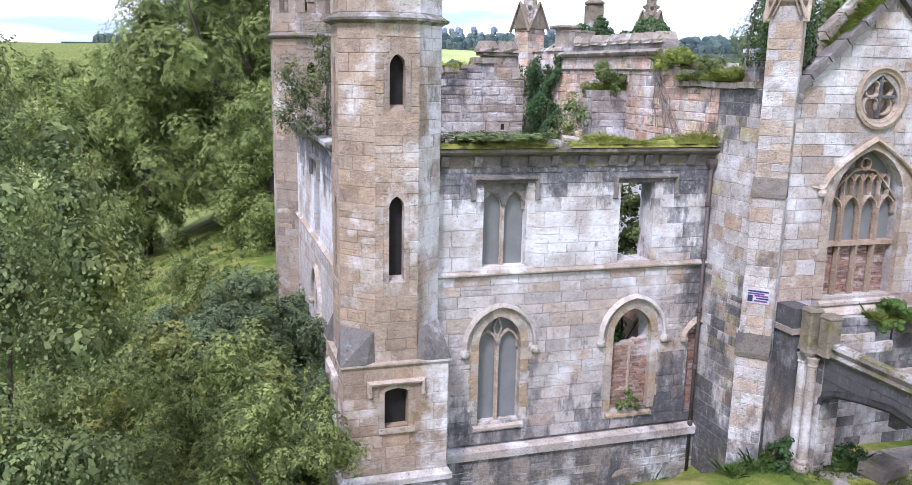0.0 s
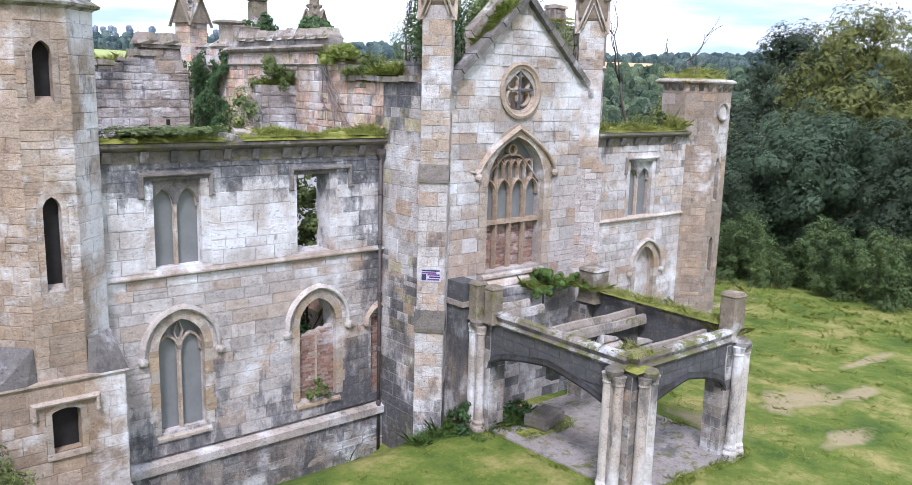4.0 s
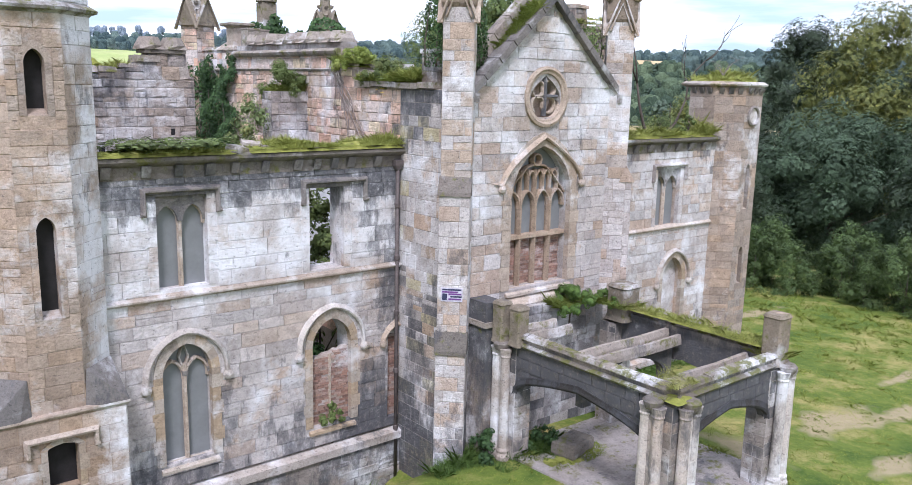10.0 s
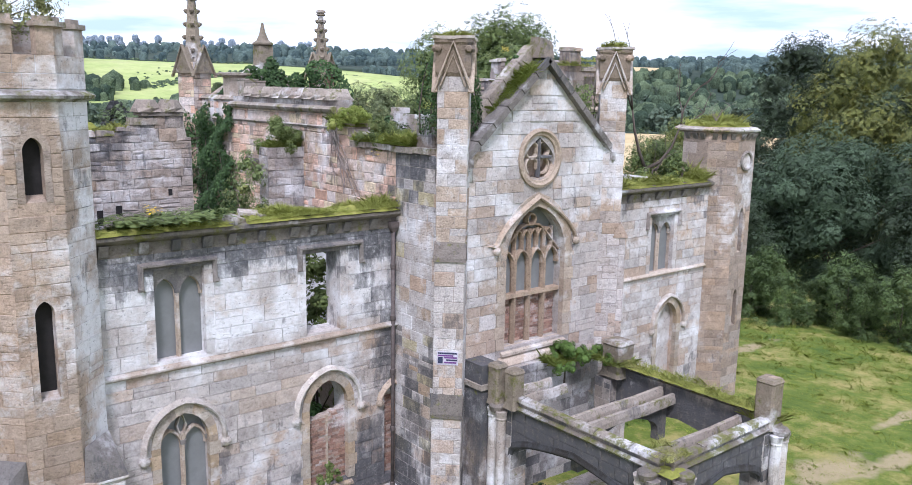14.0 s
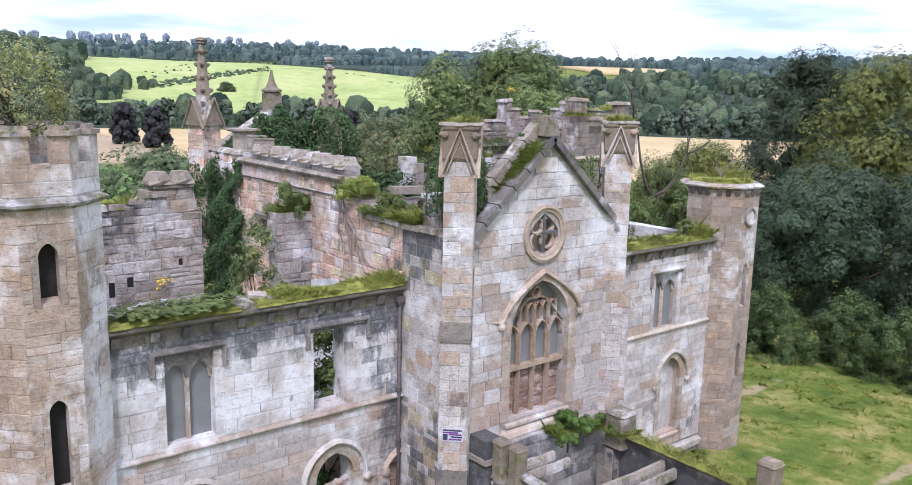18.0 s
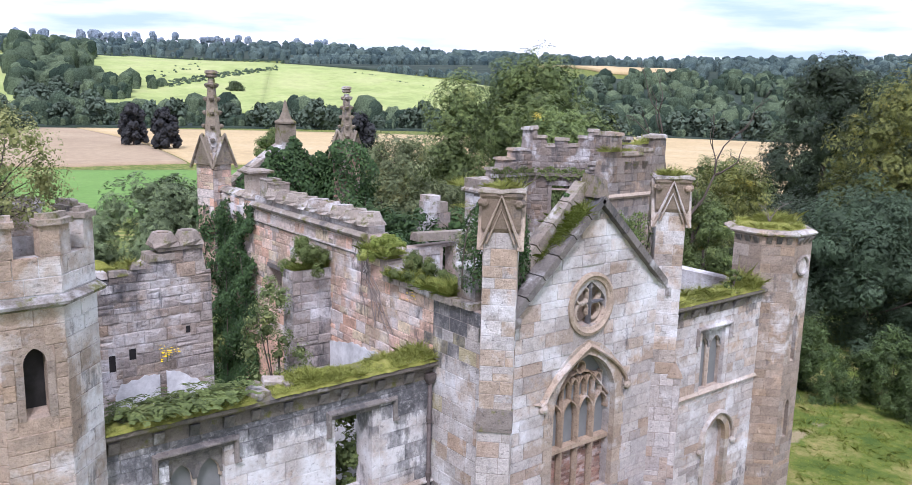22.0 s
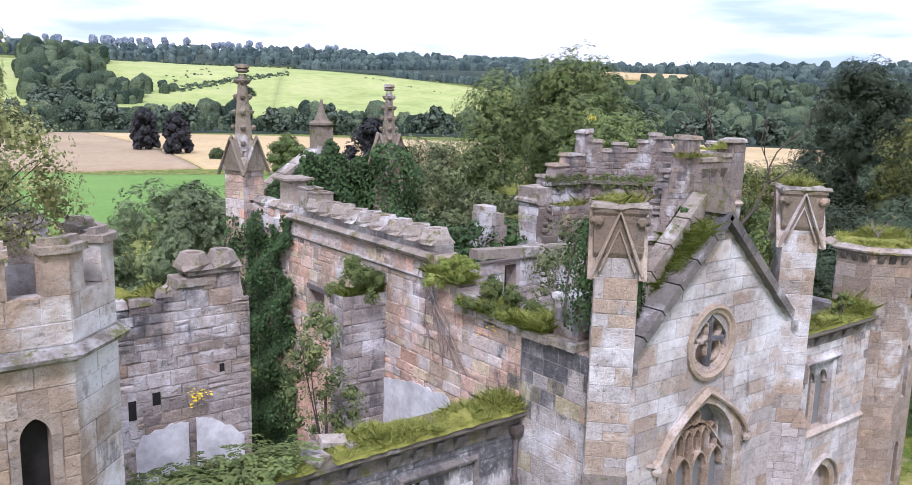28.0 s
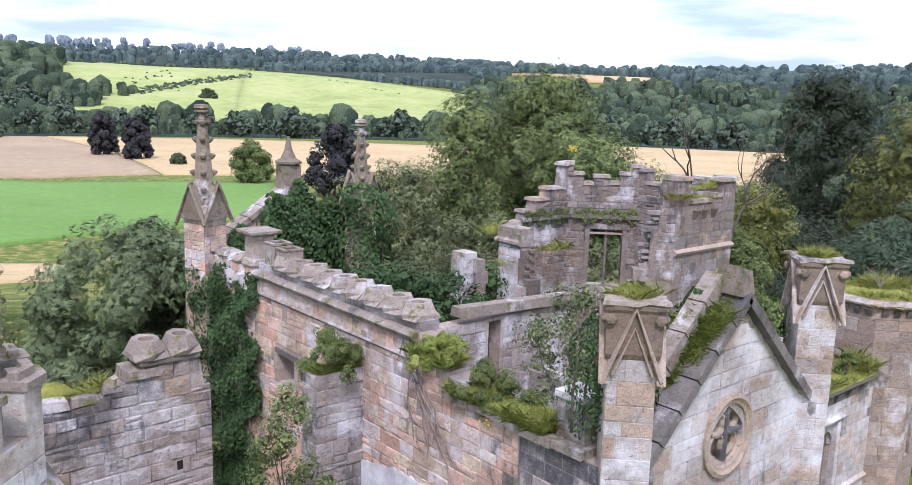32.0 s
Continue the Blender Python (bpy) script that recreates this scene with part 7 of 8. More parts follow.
field(((17, 1850), (25, 1600), (26, 1440), (13.5, 1400)), M_PAST, "sunlit green pasture on the hillside", lift=1.2)
field(((4, 1400), (11, 1380), (10.8, 930), (4, 930)), M_PAST, "sunlit green pasture on the hillside", lift=1.2)
field(((-14, 620), (4, 700), (4, 200), (-14, 200)), M_PAST, "pale green pasture beyond the wood", lift=1.0)
field(((43, 1640), (48.4, 1900), (54.2, 1330), (48.4, 1370)), M_GOLD, "pale stubble strip between hillside woods", lift=2.5)

# dark sheets under the far woods, painted as the gaps' shade
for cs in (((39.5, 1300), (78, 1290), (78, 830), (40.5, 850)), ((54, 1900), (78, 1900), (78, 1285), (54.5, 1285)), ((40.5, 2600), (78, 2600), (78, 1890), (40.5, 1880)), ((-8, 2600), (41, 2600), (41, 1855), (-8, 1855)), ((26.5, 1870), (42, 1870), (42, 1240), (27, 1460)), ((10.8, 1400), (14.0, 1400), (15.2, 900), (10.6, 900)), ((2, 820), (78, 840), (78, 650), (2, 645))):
    field(cs, M_WOOD_SHADE, "woodland floor sheet with the trees' shade in its colour", lift=0.6, n=30)


def canopy(name, dark, light, scale=0.07):
    """Crowns of far woods: tint from tree to tree, fine leafy relief."""
    m, nt, b = nodes_of(name)
    isl = nt.nodes.new("ShaderNodeNewGeometry").outputs["Random Per Island"]
    c = ramp_node(nt, isl, [(0.0, dark), (0.6, tuple((p + q) / 2 for p, q in zip(dark, light))), (1.0, light)])
    fine = noise_node(nt, 0.7, 8, 0.8)
    c = mix_node(nt, 0.9, c, ramp_node(nt, fine, [(0.36, grey(0.35)), (0.5, grey(1.0)), (0.62, grey(1.75))]), "MULTIPLY")
    nt.links.new(c, b.inputs["Base Color"])
    b.inputs["Roughness"].default_value = 0.9
    b.inputs["Specular IOR Level"].default_value = 0.05
    bump_node(nt, b, fine, 1.0, 3.0)
    return m


# ridge crowns: blue of the distance haze is mixed into the leaf colour
F_FAR_HAZED = canopy("far_canopy", (0.055, 0.085, 0.088), (0.14, 0.19, 0.165))
F_MID = canopy("valley_canopy", (0.04, 0.064, 0.046), (0.16, 0.21, 0.12))
F_COPSE = foliage("copse_leaves", (0.045, 0.072, 0.055), (0.14, 0.185, 0.12), glow=0.06, even=0.9, clump=0.1)
DOME = np.array([(0, 0, 1.0)] + [(r * math.cos(q), r * math.sin(q), z) for r, z, o in ((0.55, 0.84, 0), (0.93, 0.36, 0.5), (1.0, -0.3, 0), (0.9, -1.7, 0.5)) for q in [2 * math.pi * (k + o) / 8 for k in range(8)]])
DOME_F = np.array([(0, k + 1, (k + 1) % 8 + 1) for k in range(8)] + [f for r in (1, 9, 17) for k in range(8) for f in ((r + k, r + 8 + k, r + (k + 1) % 8), (r + (k + 1) % 8, r + 8 + k, r + 8 + (k + 1) % 8))])


def woodland(name, regions, seed, clumps, mat, label, slim=1.0):
    """Far trees, each a rounded crown with smaller crowns at its sides. regions: az0, az1, d0, d1, count, height."""
    rng = np.random.default_rng(seed)
    V = []
    nv = len(DOME)
    for az0, az1, d0, d1, count, height in regions:
        f = rng.random(count)
        az = az0 + (az1 - az0) * f + rng.normal(size=count) * 0.04
        # a narrow belt follows a slanting line, a wide one fills its area
        d = d0 + (d1 - d0) * (f if abs(d1 - d0) < 40 or d1 < d0 else rng.random(count))
        h = height * (0.55 + 0.6 * rng.random(count) ** 1.2)
        for a, r, hh in zip(az, d, h):
            x, y = polar(a, r)
            z = ground_z(x, y)
            w = hh * rng.uniform(0.4, 0.58) * slim
            k = clumps
            q = rng.uniform(0, 2 * math.pi) + np.arange(k) * 2.4
            out = np.where(np.arange(k) == 0, 0.0, w * rng.uniform(0.45, 0.85, k))
            s = np.where(np.arange(k) == 0, w * 0.86, w * rng.uniform(0.34, 0.56, k))
            c = np.stack([x + out * np.cos(q), y + out * np.sin(q), z + hh - w * np.where(np.arange(k) == 0, 0.95, 0.3 + 1.1 * (out / w - 0.3) + rng.uniform(0.0, 0.45, k))], 1)
            g = DOME[None] * (1 + 0.11 * rng.normal(size=(k, nv, 1)))
            V.append((c[:, None] + g * (s[:, None] * np.array([1, 1, 1.0]))[:, None]).reshape(-1, 3))
    v = np.concatenate(V)
    n = len(v) // nv
    f = (DOME_F[None] + (np.arange(n) * nv)[:, None, None]).reshape(-1)
    me = bpy.data.meshes.new(name)
    me.vertices.add(len(v))
    me.vertices.foreach_set("co", v.reshape(-1).astype(np.float32))
    me.loops.add(len(f))
    me.loops.foreach_set("vertex_index", f.astype(np.int32))
    me.polygons.add(len(f) // 3)
    me.polygons.foreach_set("loop_start", np.arange(0, len(f), 3, dtype=np.int32))
    me.polygons.foreach_set("loop_total", np.full(len(f) // 3, 3, dtype=np.int32))
    me.polygons.foreach_set("use_smooth", np.ones(len(f) // 3, dtype=bool))
    me.materials.append(mat)
    me.update()
    me.validate()
    put(name, me, None, None, label, "woodland", kind="stuff")


woodland("woodland", [(3, 76, 650, 690, 170, 9), (3, 76, 700, 800, 150, 17), (3, 42, 720, 800, 34, 25), (10.2, 14.6, 1010, 1700, 75, 33), (14.2, 17.2, 1020, 1150, 16, 25), (16.6, 18.8, 1110, 1180, 9, 15), (40.5, 76, 850, 1290, 430, 23), (38, 41, 880, 1010, 40, 14), (76, 84, 300, 900, 100, 18), (62, 84, 130, 640, 200, 13)], 1, 4, F_MID, "belt of mixed trees along the valley floor")
woodland("woodland", [(53.5, 78, 1290, 1900, 420, 24), (39, 78, 1880, 2560, 560, 24), (-6, 42, 1860, 2560, 640, 24), (40.8, 43.5, 1250, 1700, 45, 18), (27, 42, 1500, 1900, 330, 19), (33, 41.5, 1350, 1260, 60, 13)], 2, 2, F_FAR_HAZED, "dark distant woods along the ridge, tinted for haze")
# skyline crowns: pale blue haze painted as their base colour
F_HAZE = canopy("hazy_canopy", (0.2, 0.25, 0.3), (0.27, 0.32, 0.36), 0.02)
woodland("skyline_trees", [(5, 13, 2580, 2680, 40, 44), (14, 20, 2580, 2680, 36, 46), (21, 24.5, 2580, 2680, 20, 40), (27, 29.5, 2580, 2680, 12, 40)], 5, 6, F_HAZE, "row of tall skyline trees with haze put into their colour", 0.45)
# hedges and scattered trees between the fields
woodland("hedge", [(14.3, 20, 1900, 1870, 50, 7), (20, 28.7, 1870, 1690, 60, 7), (19.2, 22.4, 1250, 1150, 4, 4), (33.5, 37, 1260, 1190, 22, 4), (30.8, 33, 1330, 1290, 14, 4)] + [(19.1 + 0.35 * k, 19.5 + 0.35 * k, 1138 + 9.5 * k, 1185 + 9.5 * k, 14, 5.5) for k in range(20)] + [(18 + 0.5 * k, 18.4 + 0.5 * k, 1180 + 15 * k, 1300 + 15 * k, 4, 4.5) for k in range(7)], 3, 3, F_MID, "field hedges and bands of bracken with scattered shrubs")
for az, d, h, r, mt, sd in ((16.9, 452, 22, 6.8, F_COPPER, 1), (18.9, 425, 20, 7.2, F_COPPER, 2), (26.0, 312, 15, 8.6, F_BROAD, 3), (31.6, 272, 23, 8.6, F_COPPER, 4), (21.4, 390, 5, 3, F_DARK, 5), (23.4, 1130, 13, 11, F_DARK, 6), (9.2, 560, 18, 11, F_DARK, 7)):
    x, y = polar(az, d)
    make_tree("field_tree", at(x, y), 200 + sd, h, r, h * 0.1, mt, 14000, 0.85 if d < 400 else 1.1, "dark copper-leaved field tree with a broad crown" if mt is F_COPPER else "broad green field tree standing in stubble", lobes=60, shape="dome" if h > 6 else "round")

# copses with crowns that can be told apart
cop_src = make_tree("copse_tree", at(*polar(12.6, 905)), 260, 15, 7.6, 0.4, F_COPSE, 900, 2.4, "broad tree of a distant copse", lobes=34, group="trees of the distant copses", limbs=0)
rc = random.Random(12)
for az0, az1, d0, d1, n in ((10.8, 15.0, 890, 1150, 30), (6, 60, 640, 690, 34), (40, 75, 850, 1000, 44), (8, 11, 600, 640, 5), (42, 75, 1000, 1280, 40)):
    for k in range(n):
        x, y = polar(rc.uniform(az0, az1), rc.uniform(d0, d1))
        copy_thing(cop_src, at(x, y, rc.uniform(0, 360)) @ Matrix.Diagonal((*[rc.uniform(0.6, 1.5)] * 3, 1)))

# ---------- trees round the house ----------
big = make_tree("broadleaf_tree", at(39, 32, 20), 11, 19.6, 8.2, 2.5, F_BROAD, 60000, 0.34, "tall full-crowned broadleaf tree behind the ruin", lobes=90)
mid = make_tree("broadleaf_tree", at(37, 24, 60), 12, 16.0, 4.4, 4, F_BROAD, 18000, 0.32, "green broadleaf tree behind the ruined tower", lobes=50)
dark = make_tree("dark_tree", at(132.5, 55.3, 0), 13, 37.3, 12.5, 1, F_DEEP, 30000, 0.65, "tall dark tree standing over the wood", shape="tall", lobes=70)
rnd = make_tree("round_tree", at(57, 11.5, 0), 14, 11.6, 7.4, 0.4, F_ROUND, 60000, 0.29, "broad rounded dark green tree at the lawn's edge", lobes=55)
und = make_tree("wood_edge_tree", at(52, -1, 90), 18, 10.5, 6.2, 0.2, F_DEEP, 24000, 0.3, "dark dense tree at the edge of the wood", lobes=50)
oli = make_tree("olive_tree", at(72, 15, 0), 15, 23, 8.0, 2, F_GOLD, 22000, 0.44, "yellowing olive-green broadleaf tree", lobes=70)
shr = make_tree("tall_shrub", at(9, 26.5, 0), 16, 10.3, 4.6, 0.3, F_DARK, 34000, 0.34, "dense dark grey-green shrub behind the wall", category="shrub", lobes=110)
wil = make_tree("willow_shrub", at(27, 32, 0), 17, 13.2, 4.6, 1, F_OLIVE, 22000, 0.27, "pale olive scrub tree behind the house", category="shrub", lobes=70)


def again(src, x, y, turn, scale, label=None, dz=0.0):
    o = copy_thing(src, at(x, y, turn, dz) @ Matrix.Diagonal((scale, scale, scale, 1)))
    if label:
        o["label"] = label
    return o


again(dark, 150, 42, 130, 0.7), again(dark, 124, 40, 200, 0.6)
again(und, 60, 22, 200, 1.0), again(und, 48, 15.5, 30, 0.65), again(und, 62, -8, 10, 1.15), again(und, 60, 2, 160, 0.95)
again(oli, 57, 25, 140, 0.6), again(und, 82, 34, 80, 1.2), again(oli, 74, -6, 180, 1.05), again(oli, 62, -14, 300, 1.1), again(und, 88, 48, 20, 1.1), again(oli, 76, 2, 250, 0.9)
again(big, 54, 40, 140, 0.8), again(big, 66, 32, 300, 0.75)
again(mid, 44, 33, 10, 0.8), again(mid, 33, 34, 160, 0.8), again(mid, 52, 24, 90, 0.7), again(mid, 45, 18, 200, 0.62)
again(wil, 24.5, 29, 40, 0.75), again(wil, 30, 26, 120, 0.8), again(wil, 20, 24, 200, 0.66), again(wil, 34, 19, 70, 0.75), again(wil, 24, 22, 310, 0.7)
again(shr, 3.4, 31, 60, 0.55), again(shr, 7.2, 23.5, 150, 0.62), again(shr, 16, 27, 220, 0.7), again(shr, 12.5, 21, 300, 0.55)

# west side: birch, wood edge, brambles
bir = make_tree("weeping_birch", at(-11.2, -3.6), 21, 13.5, 2.9, 0.8, F_BIRCH, 64000, 0.095, "weeping birch with hanging yellow-green sprays", lobes=80, droop=2.4, trunk=0.16, fine=True)
wd1 = make_tree("broadleaf_tree", at(-11.5, 51, 0), 22, 17.0, 5.4, 1.0, F_WOOD, 20000, 0.36, "dense bright green tree at the wood's edge", lobes=46)
again(wd1, -22, 20, 90, 0.75), again(wd1, -22, 34, 200, 0.85), again(wd1, -18, 52, 10, 1.0), again(wd1, -21, 10, 140, 1.0), again(wd1, -3.5, 47, 70, 1.5), again(wd1, -14, 66, 30, 1.15)
again(wd1, -2, 54, 20, 1.35), again(wd1, -2.5, 38, 10, 0.7), again(big, -5, 60, 120, 1.12), again(big, -1.5, 60, 0, 0.85), again(shr, 2, 44, 60, 1.0)
bsh = make_tree("bramble_bush", at(-6.8, 1.2), 23, 5.8, 2.6, 0.1, F_WEST, 15000, 0.17, "thick bright green bush beside the turret", category="bush", lobes=34, trunk=0.08)
again(bsh, -8.8, 4.6, 70, 1.0), again(bsh, -5.6, -2.6, 220, 0.7), again(bsh, -9.2, -0.4, 300, 0.85), again(bsh, -12.5, 5, 20, 0.9), again(bsh, -10.8, 12, 250, 1.0), again(bsh, -7.2, 15.5, 170, 0.85), again(bsh, -12.5, 18, 60, 0.9), again(bsh, -14, 24, 10, 1.0), again(bsh, -17, 30, 10, 1.1)
dbs = make_tree("ivy_bush", at(-5.0, 4.2), 27, 5.2, 2.3, 0.1, F_DARK, 15000, 0.16, "dark blue-green bush growing against the side wall", category="bush", lobes=34, trunk=0.08)
again(dbs, -6.2, 6.8, 150, 0.95), again(dbs, -5.0, 9.2, 100, 1.0), again(dbs, -8.2, 9.8, 30, 0.9), again(dbs, -4.3, 1.6, 200, 0.75)
hb = make_tree("bramble_thicket", at(36.5, 14.5), 24, 5.4, 2.8, 0.0, F_BRAMBLE, 7000, 0.2, "low bramble thicket along the lawn's edge", category="bush", lobes=40, trunk=0.06, shape="dome")
for k in range(26):
    f = k / 25
    x, y = 37 + 6.5 * f + (k % 3) * 1.6, 13 - 25 * f + (k % 2) * 1.2
    again(hb, x, y, k * 67, 0.46 + 0.11 * (k % 4))

# dead tree
dt = thing("dead_tree", at(45.1, 20.9) @ Matrix.Diagonal((0.7, 0.7, 0.98, 1)), "bare dead tree with forked dark branches", "tree")
pr = random.Random(31)
g = Geo()
limb(g, (0, 0, -0.5), (0.6, 0, 8.5), 0.3, 0.22, 8, 0.3, pr)
tips = [((0.6, 0, 8.5), 0.2, Vector((-0.35, 0.2, 1)), 5.0), ((0.6, 0, 8.5), 0.18, Vector((0.8, -0.3, 0.7)), 5.5), ((0.4, 0, 6.5), 0.14, Vector((1, 0.4, 0.5)), 4.0)]
for lev in range(4):
    nxt = []
    for p, r, d, ln in tips:
        d = d.normalized()
        q = Vector(p) + d * ln
        limb(g, p, tuple(q), r, r * 0.55, 5, 0.15 * ln, pr)
        for _ in range(2 if lev else 3):
            nd = d + Vector((pr.uniform(-0.8, 0.8), pr.uniform(-0.8, 0.8), pr.uniform(-0.3, 0.5)))
            nxt.append((tuple(q), r * 0.55, nd, ln * pr.uniform(0.5, 0.75)))
    tips = nxt
add("trunk", g, M_BARK, dt, smooth=True)
# ---------- plants on the ruin ----------
def blades(name, spots, seed, mat, label, width=0.0045, lean=0.6, category="grass", dense=2.4):
    """Grass: spots are (x0, x1, y0, y1, z, count, low, high); z may be a function of x and y."""
    rng = np.random.default_rng(seed)
    V = []
    for x0, x1, y0, y1, z, n, lo, hi in spots:
        n = int(n * dense)
        b = np.empty((n, 3))
        b[:, 0], b[:, 1] = rng.uniform(x0, x1, n), rng.uniform(y0, y1, n)
        # tufts: draw blades together
        k = max(1, n // 22)
        c = rng.integers(0, k, n)
        cx, cy = rng.uniform(x0, x1, k), rng.uniform(y0, y1, k)
        pull = rng.random(n) < 0.7
        b[pull, 0] = np.clip(cx[c[pull]] + rng.normal(size=pull.sum()) * 0.07, x0, x1)
        b[pull, 1] = np.clip(cy[c[pull]] + rng.normal(size=pull.sum()) * 0.07, y0, y1)
        b[:, 2] = [z(p, q) for p, q in b[:, :2]] if callable(z) else z
        h = rng.uniform(lo, hi, n) * (0.6 + 0.8 * rng.random(k)[c])
        lump = np.sin(b[:, 0] * 2.1 + 1.3 * np.sin(b[:, 1] * 3)) + 0.6 * np.sin(b[:, 0] * 5.3 + b[:, 1] * 2 + 2) + 0.4 * np.sin(b[:, 1] * 6)
        h *= np.clip(0.75 + 0.5 * lump, 0.25, 1.5)
        d = rng.normal(size=(n, 3)) * lean
        d[:, 2] = 1
        d /= np.linalg.norm(d, axis=1)[:, None]
        side = np.stack([-d[:, 1], d[:, 0], np.zeros(n)], 1)
        side += rng.normal(size=(n, 3)) * 0.3
        side /= np.linalg.norm(side, axis=1)[:, None]
        w = width * rng.uniform(0.6, 1.4, n)[:, None]
        mid = b + d * h[:, None] * 0.55
        tip = b + d * h[:, None] + np.stack([d[:, 0], d[:, 1], -np.abs(d[:, 0])], 1) * h[:, None] * 0.35
        V.append(np.stack([b - side * w, b + side * w, mid + side * w * 0.7, tip, mid - side * w * 0.7], 1))
    v = np.concatenate(V)
    n = len(v)
    me = bpy.data.meshes.new(name)
    me.vertices.add(5 * n)
    me.vertices.foreach_set("co", v.reshape(-1).astype(np.float32))
    me.loops.add(5 * n)
    me.loops.foreach_set("vertex_index", np.arange(5 * n, dtype=np.int32))
    me.polygons.add(n)
    me.polygons.foreach_set("loop_start", np.arange(0, 5 * n, 5, dtype=np.int32))
    me.polygons.foreach_set("loop_total", np.full(n, 5, dtype=np.int32))
    me.materials.append(mat)
    me.update()
    me.validate()
    return put(name, me, None, None, label, category, kind="stuff")


def turf(name, x0, x1, y0, y1, z, h, seed, label, step=0.14, mat=None):
    """A lumpy cushion of soil and moss lying on a ledge; z may be a function."""
    nx, ny = max(3, int((x1 - x0) / step)), max(4, int((y1 - y0) / step))
    v = []
    for j in range(ny + 1):
        for i in range(nx + 1):
            x, y = x0 + (x1 - x0) * i / nx, y0 + (y1 - y0) * j / ny
            e = min(1, 2.2 * min(i / nx, 1 - i / nx) * nx / 4, 1.6 * min(j / ny, 1 - j / ny) * 2)
            k = 0.5 + 0.95 * noise.noise((x * 1.5, y * 1.5, seed)) + 0.4 * noise.noise((x * 6, y * 6, seed))
            zz = z(x, y) if callable(z) else z
            v.append((x + 0.05 * noise.noise((x * 5, y * 5, 2)), y + 0.06 * noise.noise((x * 4, y * 4, 9)), zz + max(0.0, h * k * math.sqrt(max(0, e))) - 0.01))
    n = nx + 1
    f = [(j * n + i, j * n + i + 1, (j + 1) * n + i + 1, (j + 1) * n + i) for j in range(ny) for i in range(nx)]
    return put(name, mesh_of(name, v, f, mat or M_TURF, True), None, None, label, "turf", kind="stuff")


turf("turf", -1.2, 2.1, -0.3, 0.7, 6.97, 0.2, 1, "mossy turf on the wing's cornice")
turf("turf", 2.5, 7.15, -0.3, 0.6, 6.97, 0.2, 2, "thick yellow-green turf on the wing's cornice")
blades("wall_grass", [(2.5, 7.1, -0.28, 0.55, 7.05, 7000, 0.05, 0.2), (-1.2, 2.1, -0.3, 0.65, 7.03, 2600, 0.06, 0.16), (3.5, 4.3, -0.1, 0.5, 7.1, 1800, 0.08, 0.22), (6.4, 7.0, 0.0, 0.5, 7.08, 500, 0.12, 0.28)], 1, F_GRASS, "yellow-green grass growing along the cornice")
turf("turf", -2.0, 1.4, 5.6, 6.1, 8.85, 0.35, 12, "bright turf on the head of the cross wall")
blades("wall_grass", [(-2.0, 1.4, 5.55, 6.1, 9.0, 1600, 0.08, 0.25)], 12, F_GRASS, "bright grass behind the cross wall's crest")
turf("turf", 14.5, 21.9, -0.6, 0.35, 6.97, 0.22, 3, "mossy turf on the east wing's cornice")
blades("wall_grass", [(14.6, 21.8, -0.6, 0.3, 7.05, 6500, 0.08, 0.32), (21.2, 22.0, -0.6, 0.2, 7.1, 500, 0.3, 0.7)], 2, F_GRASS, "grass growing along the east wing's cornice")


def turret_top(x, y):
    d = math.hypot(x - T_R[0], y - T_R[1])
    return 9.06 + 0.16 * (1 - (d / 1.3) ** 2) if d < 1.3 else 8.95


turf("turf", T_R[0] - 1.25, T_R[0] + 1.25, T_R[1] - 1.25, T_R[1] + 1.25, turret_top, 0.1, 4, "grassy mound on the turret's flat top")
blades("wall_grass", [(T_R[0] - a, T_R[0] + a, T_R[1] - b, T_R[1] + b, turret_top, n, 0.14, 0.4) for a, b, n in ((1.22, 0.6, 1900), (0.6, 1.22, 1900), (0.92, 0.92, 2200))], 3, F_GRASS, "long pale grass on the turret's top", width=0.005)
turf("turf", 7.1, 7.8, 2.3, 3.2, 9.2, 0.25, 5, "bright turf on the broken wall head")
turf("turf", 7.1, 7.85, -0.7, 2.2, 8.78, 0.2, 6, "weedy turf on the wall's capping")
blades("wall_grass", [(7.05, 7.85, 2.3, 3.2, 9.35, 2600, 0.08, 0.24), (7.05, 7.85, -0.7, 0.7, 8.85, 2400, 0.1, 0.3), (7.1, 7.85, 0.7, 2.3, 8.85, 1600, 0.06, 0.22)], 4, F_GRASS, "grass tufts on the broken wall", width=0.006)
blades("wall_grass", [(7.15, 7.85, -2.55, -1.85, 11.7, 800, 0.1, 0.34), (13.55, 14.2, -2.5, -1.9, 11.7, 800, 0.1, 0.36), (5.95, 7.1, 5.45, 6.0, 8.36, 700, 0.1, 0.35)], 5, F_GRASS, "tufts of grass on the pinnacles' tops", width=0.005)
gz_l = lambda x, y: 8.55 + (x - 7.67) * 0.905 + 0.02  # noqa: E731
blades("wall_grass", [(8.9, 10.4, -2.1, -1.5, gz_l, 4200, 0.06, 0.2), (9.4, 10.3, -2.35, -1.5, gz_l, 4200, 0.12, 0.32), (10.2, 10.7, -2.3, -1.7, gz_l, 1200, 0.08, 0.2)], 6, F_FERNY, "long grass hanging along the gable's slope", lean=0.9, width=0.0035)
